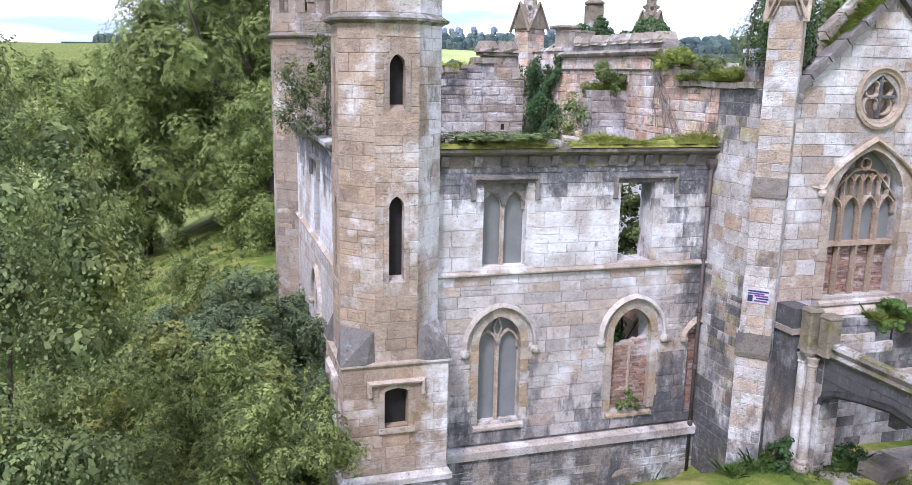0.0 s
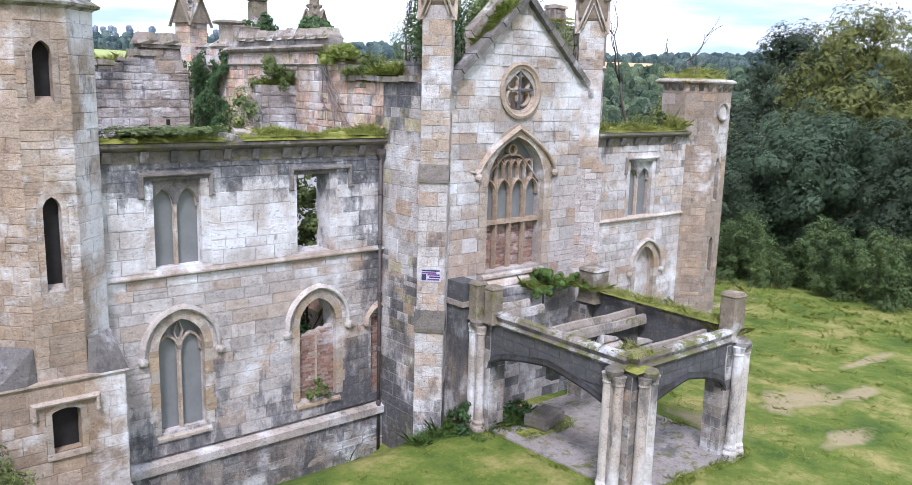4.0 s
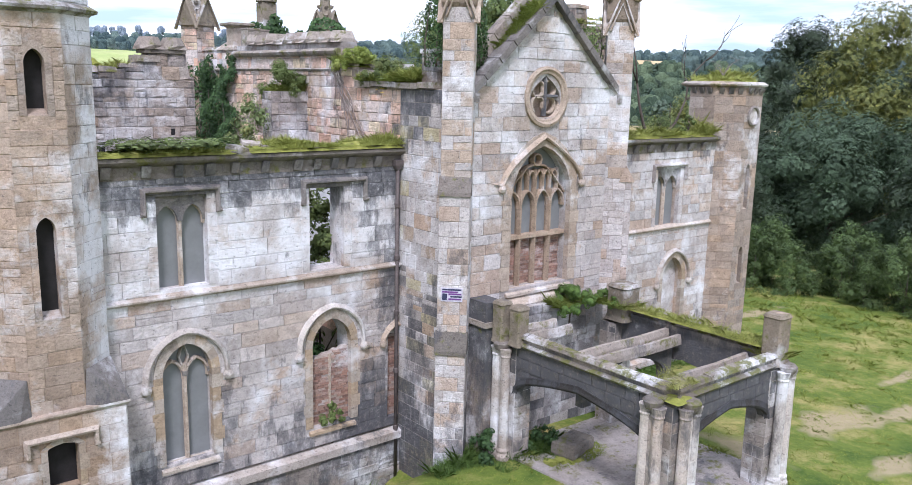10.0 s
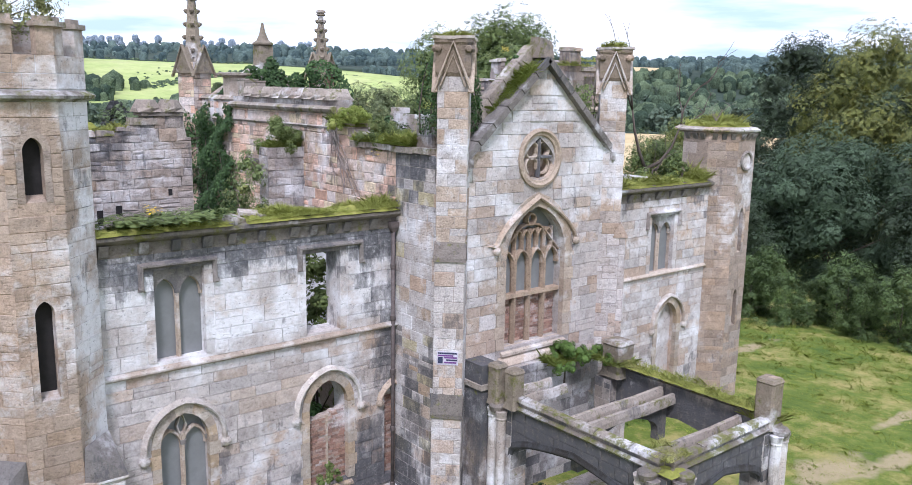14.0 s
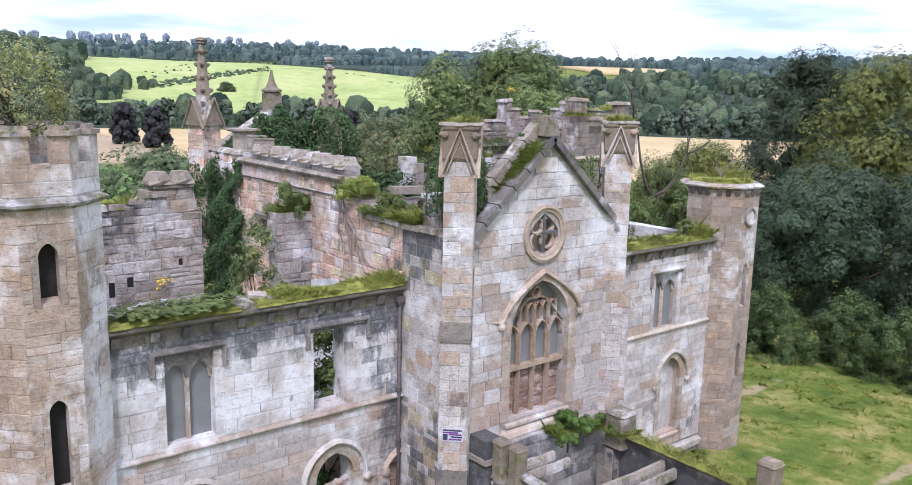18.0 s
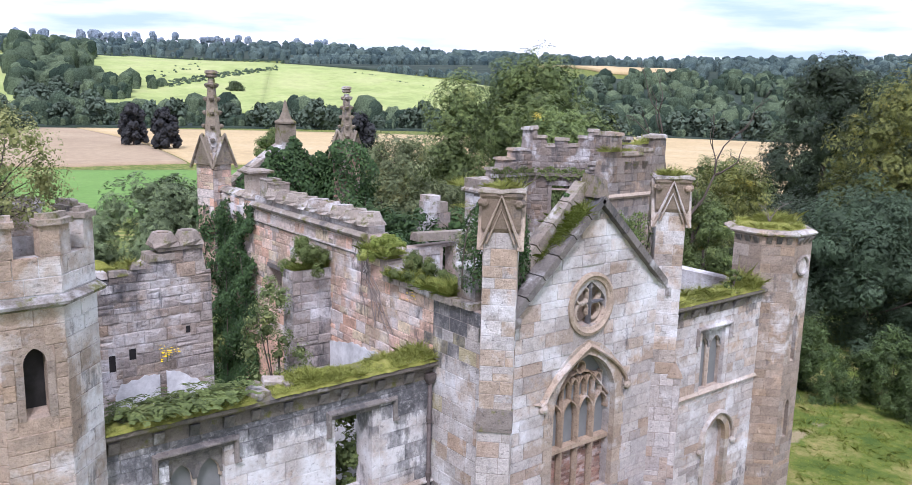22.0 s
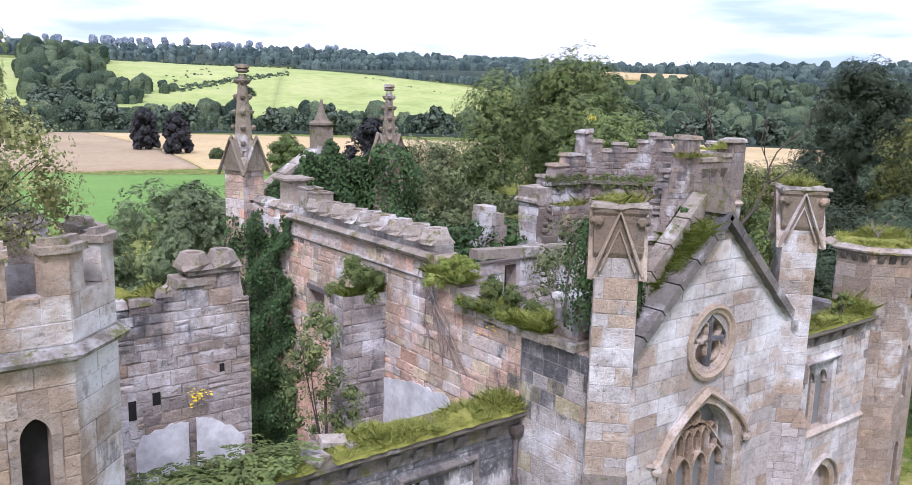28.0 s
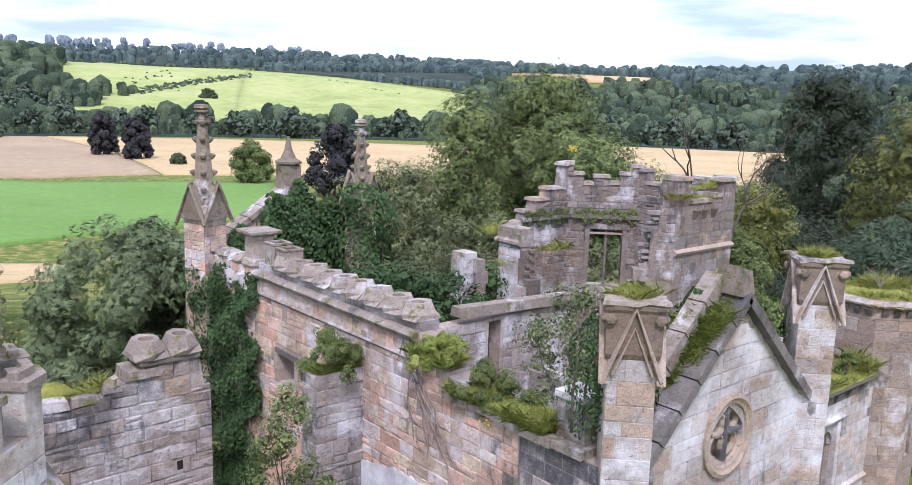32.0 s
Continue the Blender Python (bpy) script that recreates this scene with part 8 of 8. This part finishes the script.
turf("turf", 8.8, 10.5, -2.1, -1.6, gz_l, 0.14, 7, "moss and soil on the gable's slope")
blades("wall_grass", [(18.6, 20.2, 13.6, 14.4, 9.4, 500, 0.15, 0.45), (22, 25.2, 6.7, 7.1, 11.75, 900, 0.15, 0.4), (16.4, 17.1, 10.4, 11.4, 8.95, 200, 0.1, 0.3)], 7, F_GRASS, "grass on the ruined tower's stumps")
blades("long_grass", [(6.95, 7.95, 2.2, 3.4, 9.3, 2000, 0.1, 0.3), (7.0, 7.95, 0.7, 2.2, 8.8, 1600, 0.1, 0.28), (7.0, 7.9, -0.7, 0.7, 8.8, 2200, 0.1, 0.36), (5.95, 7.1, 5.45, 6.0, 8.4, 1800, 0.12, 0.4)], 41, F_FERNY, "long grass and weeds on the broken wall heads", width=0.004, lean=0.7)
blades("long_grass", [(10.7, 12.3, -3.3, -2.5, 2.35, 2600, 0.15, 0.42), (12.2, 13.1, -4.4, -3.0, 2.3, 900, 0.1, 0.3)], 42, F_FERNY, "green grass hanging over the porch's back wall", width=0.005, lean=0.9)
# porch moss and weeds
turf("turf", 12.5, 13.05, -8.6, -4.2, 2.27, 0.09, 8, "moss on the porch parapet")
turf("turf", 8.25, 9.0, -9.2, -8.4, 1.88, 0.12, 10, "moss on the porch's corner capital")
blades("wall_grass", [(12.45, 13.1, -8.6, -4.0, 2.32, 1400, 0.05, 0.2), (8.3, 9.1, -9.1, -8.3, 2.2, 700, 0.1, 0.3), (12.6, 13.3, -9.1, -8.4, 2.0, 500, 0.1, 0.3)], 8, F_GRASS, "weeds on the porch parapet")

# lawn
blades("lawn_grass", [(2, 30, -14, -3.4, ground_z, 26000, 0.02, 0.07), (14, 34, -12, 4, ground_z, 20000, 0.03, 0.09), (20, 40, -8, 9, ground_z, 9000, 0.04, 0.12)], 9, F_LAWN, "rough lawn grass in tufts", width=0.008, lean=0.8, category="lawn", dense=1.3)
blades("wall_weeds", [(6.0, 8.6, -3.6, -2.5, ground_z, 1500, 0.1, 0.4), (7.6, 9.0, -4.4, -3.0, -1.5, 900, 0.1, 0.4), (8.2, 9.4, -9.6, -8.0, -1.5, 500, 0.1, 0.3), (14.2, 22, -1.2, -0.5, ground_z, 1600, 0.1, 0.35), (2.0, 6.5, -2.6, -1.4, ground_z, 1600, 0.1, 0.35), (9.0, 10.2, -4.6, -3.6, -1.44, 700, 0.15, 0.4)], 10, F_BRIGHT, "weeds along the foot of the walls", width=0.006)


def ivy(name, count, seed, size, place, label, mat=None):
    """Ivy: place(rng, n) gives points and normals."""
    rng = np.random.default_rng(seed)
    p, q = place(rng, count)
    t = thing(name, pose(0, 0, 0), label, "ivy")
    put("leaves", leaf_mesh("leaves", p, q + rng.normal(size=q.shape) * 0.35, size, mat or F_IVY, rng), t, kind="stuff")
    # a few woody stems under the leaves, from foot to head
    order = np.argsort(p[:, 2])
    for k in range(4):
        ids = [order[int(len(order) * f)] for f in (0.01 + 0.004 * k, 0.3 + 0.02 * k, 0.62 + 0.03 * k, 0.86 + 0.03 * k)]
        pts = [p[ids[0]]]
        for i in ids[1:]:
            near = p[np.argsort(np.abs(p[:, 2] - p[i, 2]))[:60]]
            pts.append(near[np.argmin(np.linalg.norm(near[:, :2] - pts[-1][:2], axis=1))])
        g = Geo()
        for q0, q1, r in zip(pts, pts[1:], (0.03, 0.022, 0.015)):
            limb(g, tuple(q0), tuple(q1), r, r * 0.75, 5)
        add("stem", g, M_BARK, t, smooth=True)


def on_long_wall(rng, n):
    y = rng.uniform(10.6, 15.2, n * 2)
    z = rng.uniform(-2.0, 9.7, n * 2)
    edge = 10.75 + 0.5 * np.sin(z * 1.7) + 0.35 * np.sin(z * 4.1) - np.clip(4.5 - z, 0, 3) * 0.35
    top = 9.25 + 0.25 * np.sin(y * 3) + 0.3 * np.sin(y * 7)
    ok = (y > edge) & (z < top)
    y, z = y[ok][:n], z[ok][:n]
    lump = 0.3 * (np.sin(y * 3.1 + z * 1.3) + np.sin(z * 2.3 - y)) ** 2
    d = rng.random(len(y)) ** 0.5 * (0.15 + lump * 0.55)
    return np.stack([7.16 - d, y, z], 1), np.tile([-1.0, -0.25, 0.35], (len(y), 1))


ivy("ivy", 34000, 1, 0.12, on_long_wall, "thick glossy ivy curtain hanging down the inner wall")


def around(cx, cy, r, z0, z1):
    def f(rng, n):
        a = rng.uniform(0, 2 * math.pi, n)
        z = rng.uniform(z0, z1, n)
        rr = r * (0.75 + 0.3 * np.sin(z * 2.2 + a * 2) + 0.25 * rng.random(n)) * np.clip((z1 + 0.3 - z) * 1.4, 0.35, 1)
        return np.stack([cx + rr * np.cos(a), cy + rr * np.sin(a), z], 1), np.stack([np.cos(a), np.sin(a), np.full(n, 0.3)], 1)
    return f


ivy("ivy", 9000, 2, 0.17, around(13.8, 15.5, 1.15, 4.0, 11.6), "ivy wrapped round the pinnacle's shaft")


def rear(rng, n):
    x = rng.uniform(7.9, 15.2, n)
    top = 11.55 - np.abs(x - 11.4) * 0.55 + 0.25 * np.sin(x * 5)
    z = top - rng.random(n) ** 1.2 * 6
    keep = ~((x < 10.3) & (z > top - 0.35))
    x, z = x[keep], z[keep]
    return np.stack([x, 16.5 - rng.random(len(x)) * (0.3 + 0.5 * np.sin(x * 2 + z) ** 2), z], 1), np.tile([-0.2, -1.0, 0.4], (len(x), 1))


ivy("ivy", 13000, 3, 0.18, rear, "ivy smothering the rear gable")
ivy("ivy", 5600, 4, 0.09, around(8.05, -1.8, 0.46, 8.7, 11.75), "ivy climbing the gable's pinnacle")


def shrub(x, y, z, h, r, n, size, mat, seed, label, name="shrub", base=0.1, lobes=26, stems=True):
    return make_tree(name, pose(x, y, z, 0, 0, seed * 40), seed, h, r, base, mat, n, size, label, category="shrub", lobes=lobes, trunk=0.03 + 0.006 * h, shape="dome" if h < 1.2 else "round", fine=True)


make_tree("willow_sapling", pose(-2.7, 0.5, 11.0), 41, 2.5, 1.35, 0.5, F_WILLOW, 8000, 0.048, "wispy self-seeded willow growing from the turret's top", category="shrub", lobes=44, trunk=0.045, limbs=34, fine=True)
shrub(-3.4, 4.0, 6.95, 3.0, 1.6, 12000, 0.075, F_OLIVE, 42, "self-seeded willow bush on the wall's head", "willow_sapling", 0.1, 34)
shrub(5.5, 5.6, 0.5, 7.9, 1.15, 6500, 0.075, F_BIRCH, 43, "slender birch sapling growing inside the ruin", "birch_sapling", 2.2, 34)
shrub(4.7, 3.2, -2.0, 8.2, 1.3, 4200, 0.12, F_BIRCH, 44, "young tree growing inside the roofless wing", "birch_sapling", 1.0, 34)
shrub(2.2, 9.8, -1.0, 6.6, 2.2, 5200, 0.14, F_IVY, 45, "dark bushy growth filling the ruin's interior", "shrub", 0.3)
shrub(5.0, 11.6, -1.0, 6.8, 1.6, 4200, 0.14, F_FERN, 46, "bushy growth at the foot of the ivy wall", "shrub", 0.3)
shrub(6.5, 5.75, 8.25, 1.1, 0.75, 12000, 0.045, F_FERN, 47, "green bush on top of the chimney breast", "shrub", 0.0)
shrub(11.2, 2.1, 6.4, 4.2, 1.5, 8000, 0.1, F_OLIVE, 48, "tangled olive shrub behind the gable's pinnacle", "shrub", 0.2)
shrub(12.4, 0.3, 7.6, 2.6, 0.95, 3600, 0.1, F_BROAD, 49, "green shrub behind the gable", "shrub", 0.2)
shrub(13.2, -1.2, 8.6, 1.7, 0.6, 2600, 0.08, F_BROAD, 50, "leafy sapling on the gable's east slope", "shrub", 0.1)
shrub(12.0, 10.5, 3.0, 6.4, 2.4, 7000, 0.16, F_IVY, 51, "ivy-clad tree inside the rear court", "shrub", 1.0)
shrub(16.5, 12.5, 3.0, 5.6, 2.2, 6000, 0.16, F_IVY, 52, "ivy-clad scrub beside the ruined tower", "shrub", 0.6)
shrub(13.7, 9.7, 4.6, 4.6, 1.5, 4200, 0.14, F_IVY, 64, "ivy-covered scrub against the broken wall stub", "shrub", 0.3)
shrub(14.6, 4.6, 4.0, 4.2, 1.5, 4000, 0.12, F_OLIVE, 53, "scrub growing inside the bay", "shrub", 0.4)
shrub(11.4, -2.95, 2.2, 0.6, 0.95, 14000, 0.045, F_BRIGHT, 54, "fern clump on the porch's back wall", "fern", 0.0, 16)
shrub(12.75, -3.5, 2.25, 0.4, 0.75, 5000, 0.05, F_BRIGHT, 55, "low ivy on the porch's back wall", "shrub", 0.0, 14)
shrub(17.5, 2.6, 3.2, 4.3, 1.7, 4200, 0.13, F_OLIVE, 56, "scrub growing inside the east wing", "shrub", 0.3)
shrub(20.5, 3.4, 3.0, 4.6, 1.8, 4200, 0.13, F_FERN, 57, "scrub growing inside the east wing", "shrub", 0.3)
shrub(7.5, 1.4, 8.65, 0.75, 0.7, 9000, 0.045, F_FERN, 58, "weedy growth on the wall's capping", "shrub", 0.0, 18)
shrub(7.45, 2.75, 9.15, 0.6, 0.7, 9000, 0.045, F_FERNY, 65, "bright ferny tuft on the broken wall head", "shrub", 0.0, 18)
shrub(7.6, 0.2, 8.7, 0.45, 0.5, 4000, 0.045, F_FERN, 66, "dry weeds on the wall's capping", "shrub", 0.0, 14)
shrub(4.9, 0.05, -0.9, 0.55, 0.4, 900, 0.07, F_FERN, 59, "weeds sprouting from the window's sill", "shrub", 0.0, 10)
# invented shrub that darkens the half-bricked window's upper opening
shrub(4.7, 1.7, -2.2, 4.9, 1.0, 4200, 0.12, F_IVY, 74, "added dark shrub standing for the dark inside of the half-bricked window", "shrub", 0.5)
shrub(7.9, -3.2, -1.5, 0.75, 0.6, 1700, 0.08, F_IVY, 60, "nettles at the foot of the buttress", "shrub", 0.0, 12)
shrub(9.5, -3.8, -1.45, 0.6, 0.6, 1300, 0.08, F_IVY, 61, "weeds growing under the porch", "shrub", 0.0, 12)
shrub(20.6, -0.2, 7.0, 0.8, 0.35, 900, 0.06, F_FERN, 62, "weeds on the east cornice beside the turret", "shrub", 0.0, 10)


def fern_heap(x0, x1, y0, y1, z, n, seed, label):
    """Arching fern fronds: a stem with pairs of leaflets."""
    rng = random.Random(seed)
    t = thing("fern_clump", pose(0, 0, 0), label, "fern")
    pos, nrm = [], []
    for _ in range(n):
        x, y = rng.uniform(x0, x1), rng.uniform(y0, y1)
        a, ln = rng.uniform(0, 2 * math.pi), rng.uniform(0.35, 0.75)
        for k in range(14):
            f = k / 13
            px, py = x + math.cos(a) * ln * f, y + math.sin(a) * ln * f
            pz = z + 0.42 * math.sin(min(1, f * 1.15) * 2.4) * ln
            for s in (-1, 1):
                w = 0.09 * (1 - 0.7 * f) * s
                pos.append((px - math.sin(a) * w, py + math.cos(a) * w, pz))
                nrm.append((0.2 * math.cos(a), 0.2 * math.sin(a), 1))
    step = len(pos) // 8
    for k in range(0, len(pos), step):
        put("frond_tuft", leaf_mesh("frond_tuft", np.array(pos[k:k + step]), np.array(nrm[k:k + step]), 0.11, F_FERN, np.random.default_rng(seed + k)), t, kind="stuff")


fern_heap(-0.9, 1.9, -0.25, 0.6, 7.05, 130, 3, "dark arching ferns matted on the cornice")
for x, y, z, sx, sy, sz, r in ((2.25, 0.1, 6.97, 0.2, 0.25, 0.16, 20), (2.75, 0.35, 6.98, 0.28, 0.18, 0.22, -15), (2.45, 0.5, 6.98, 0.15, 0.2, 0.12, 40), (3.0, 0.1, 7.0, 0.12, 0.1, 0.12, 10)):
    st = thing("loose_stone", pose(x, y, z, 6, 4, r), "loose pale block lying on the broken cornice", "stone", "loose blocks on the cornice")
    add("stone", Geo().hexa([(-sx, -sy, 0), (sx, -sy * 0.9, 0), (sx * 0.95, sy, 0), (-sx, sy * 0.9, 0), (-sx * 0.9, -sy * 0.85, sz), (sx * 0.85, -sy * 0.9, sz * 0.85), (sx * 0.9, sy * 0.8, sz), (-sx * 0.9, sy * 0.85, sz * 1.1)]), M_COPE_PALE, st)


def flower(x, y, z, n, seed):
    t = thing("ragwort", pose(x, y, z), "yellow ragwort in flower growing on the ruin", "flower")
    rng = np.random.default_rng(seed)
    p = rng.normal(size=(n, 3)) * np.array([0.14, 0.14, 0.1]) + np.array([0, 0, 0.28])
    put("blossom", leaf_mesh("blossom", p, np.tile([0, -0.3, 1.0], (n, 1)), 0.09, F_FLOWER, rng), t)
    g = Geo()
    limb(g, (0, 0, 0), (0, 0, 0.3), 0.012, 0.008, 4)
    add("stem", g, F_FERN, t)


flower(25.3, 15.3, 12.35, 60, 1)
flower(1.95, 5.25, 6.35, 40, 2)
flower(7.2, 0.9, 8.2, 14, 3)

ivy("ivy", 3200, 5, 0.13, around(7.1, 14.5, 0.72, 3.5, 9.4), "ivy climbing round the foot of the pinnacle")
turf("turf", 8.7, 11.0, -5.4, -3.5, -1.46, 0.07, 21, "moss and weeds creeping over the porch floor")
blades("wall_weeds", [(8.7, 11.0, -5.3, -3.5, -1.43, 900, 0.04, 0.14), (8.3, 13.6, -9.5, -9.0, -1.5, 900, 0.05, 0.16), (13.2, 13.7, -9.2, -3.4, -1.5, 900, 0.05, 0.16), (8.2, 8.7, -9.2, -3.4, -1.5, 700, 0.05, 0.16)], 22, F_LAWN, "grass creeping over the edges of the porch floor", width=0.01)

def tower_ledge(rng, n):
    out, nr = [], []
    for ang in (135, 180):
        m = Matrix.Rotation(radians(ang), 4, "Z")
        for _ in range(n // 2):
            u, d = rng.uniform(-1.6, 1.3), rng.random()
            v = m @ Vector((u, -OF / 2 + 0.72 + 0.12 * d, 0))
            out.append((OC[0] + v.x, OC[1] + v.y, 9.76 + rng.uniform(-0.35, 0.22) * (0.4 + abs(math.sin(u * 3.1 + ang)))))
            q = m @ Vector((0, 1, 0.3))
            nr.append(tuple(q))
    return np.array(out), np.array(nr)


ivy("ivy", 1500, 6, 0.11, tower_ledge, "weeds and ivy trailing from the tower's inner ledge", F_FERN)

ivy("ivy", 2000, 10, 0.08, around(7.28, -1.7, 0.42, 9.2, 11.3), "ivy hanging behind the gable's west pinnacle")
shrub(12.35, -1.75, 9.6, 1.1, 0.55, 2600, 0.06, F_BROAD, 73, "leafy growth over the gable's east slope", "shrub", 0.0, 16)
ivy("ivy", 1500, 7, 0.09, around(10.25, -1.65, 0.32, 10.2, 11.35), "ivy tuft below the gable's apex")
ivy("ivy", 1400, 9, 0.09, around(13.35, -1.55, 0.34, 8.7, 10.6), "leafy creeper behind the gable's east pinnacle", F_BROAD)
blades("tall_grass", [(26, 37, -5, 7, ground_z, 7000, 0.06, 0.2), (33, 39, -9, 12, ground_z, 9000, 0.12, 0.34)], 31, F_LAWN, "taller uncut grass towards the wood's edge", width=0.008, dense=1.0)
blades("tall_grass", [(-17, -4.5, 19, 46, ground_z, 6500, 0.2, 0.6)], 32, F_FERN, "rough tall grass in the clearing beside the house", width=0.035, dense=1.0)

def dead_bush(x, y, z, n, reach, seed, label):
    """Bare arching twigs from one foot."""
    pr2 = random.Random(seed)
    t = thing("dead_bush", pose(x, y, z), label, "shrub")
    for _ in range(n):
        g = Geo()
        a, l = pr2.uniform(0, 2 * math.pi), reach * pr2.uniform(0.5, 1.0)
        p = (0, 0, 0)
        for k in range(1, 5):
            f = k / 4
            q = (math.cos(a) * l * 0.55 * f ** 1.4 + pr2.uniform(-0.07, 0.07), math.sin(a) * l * 0.55 * f ** 1.4 + pr2.uniform(-0.07, 0.07), l * (1.15 * f - 0.3 * f * f))
            limb(g, p, q, 0.02 * (1.15 - f), 0.02 * (0.95 - f * 0.8), 4)
            if k > 1:
                limb(g, q, (q[0] + pr2.uniform(-0.3, 0.3), q[1] + pr2.uniform(-0.3, 0.3), q[2] + pr2.uniform(0.05, 0.3)), 0.008, 0.003, 3)
            p = q
        add("twig", g, M_TWIG, t)


dead_bush(20.4, 8.3, 6.6, 9, 2.6, 1, "bare grey twigs standing inside the ruined tower")
dead_bush(18.9, 8.0, 6.2, 8, 2.4, 2, "bare grey twigs against the tower's broken wall")
dead_bush(13.3, 3.6, 7.4, 8, 1.9, 3, "dry twigs rising out of the scrub behind the gable")
dead_bush(23.2, 0.2, 9.2, 6, 0.9, 4, "dry weed stalks on the turret's grassy top")
blades("wall_grass", [(17.6, 18.8, 9.3, 10.2, 9.5, 500, 0.12, 0.35), (25.6, 26.6, 8.0, 9.2, 11.5, 400, 0.12, 0.3), (20.6, 22.6, 6.3, 6.8, 11.5, 500, 0.1, 0.25)], 51, F_GRASS, "grass on the tower's broken heads")

# shrub growing inside the roofless wing, seen through the empty window
make_tree("inner_shrub", pose(5.6, 2.0, -2.6), 71, 9.2, 1.4, 1.5, F_FERN, 9000, 0.13, "wild shrub growing inside the roofless wing", category="shrub", lobes=30, trunk=0.06, fine=True)
lay_masonry()
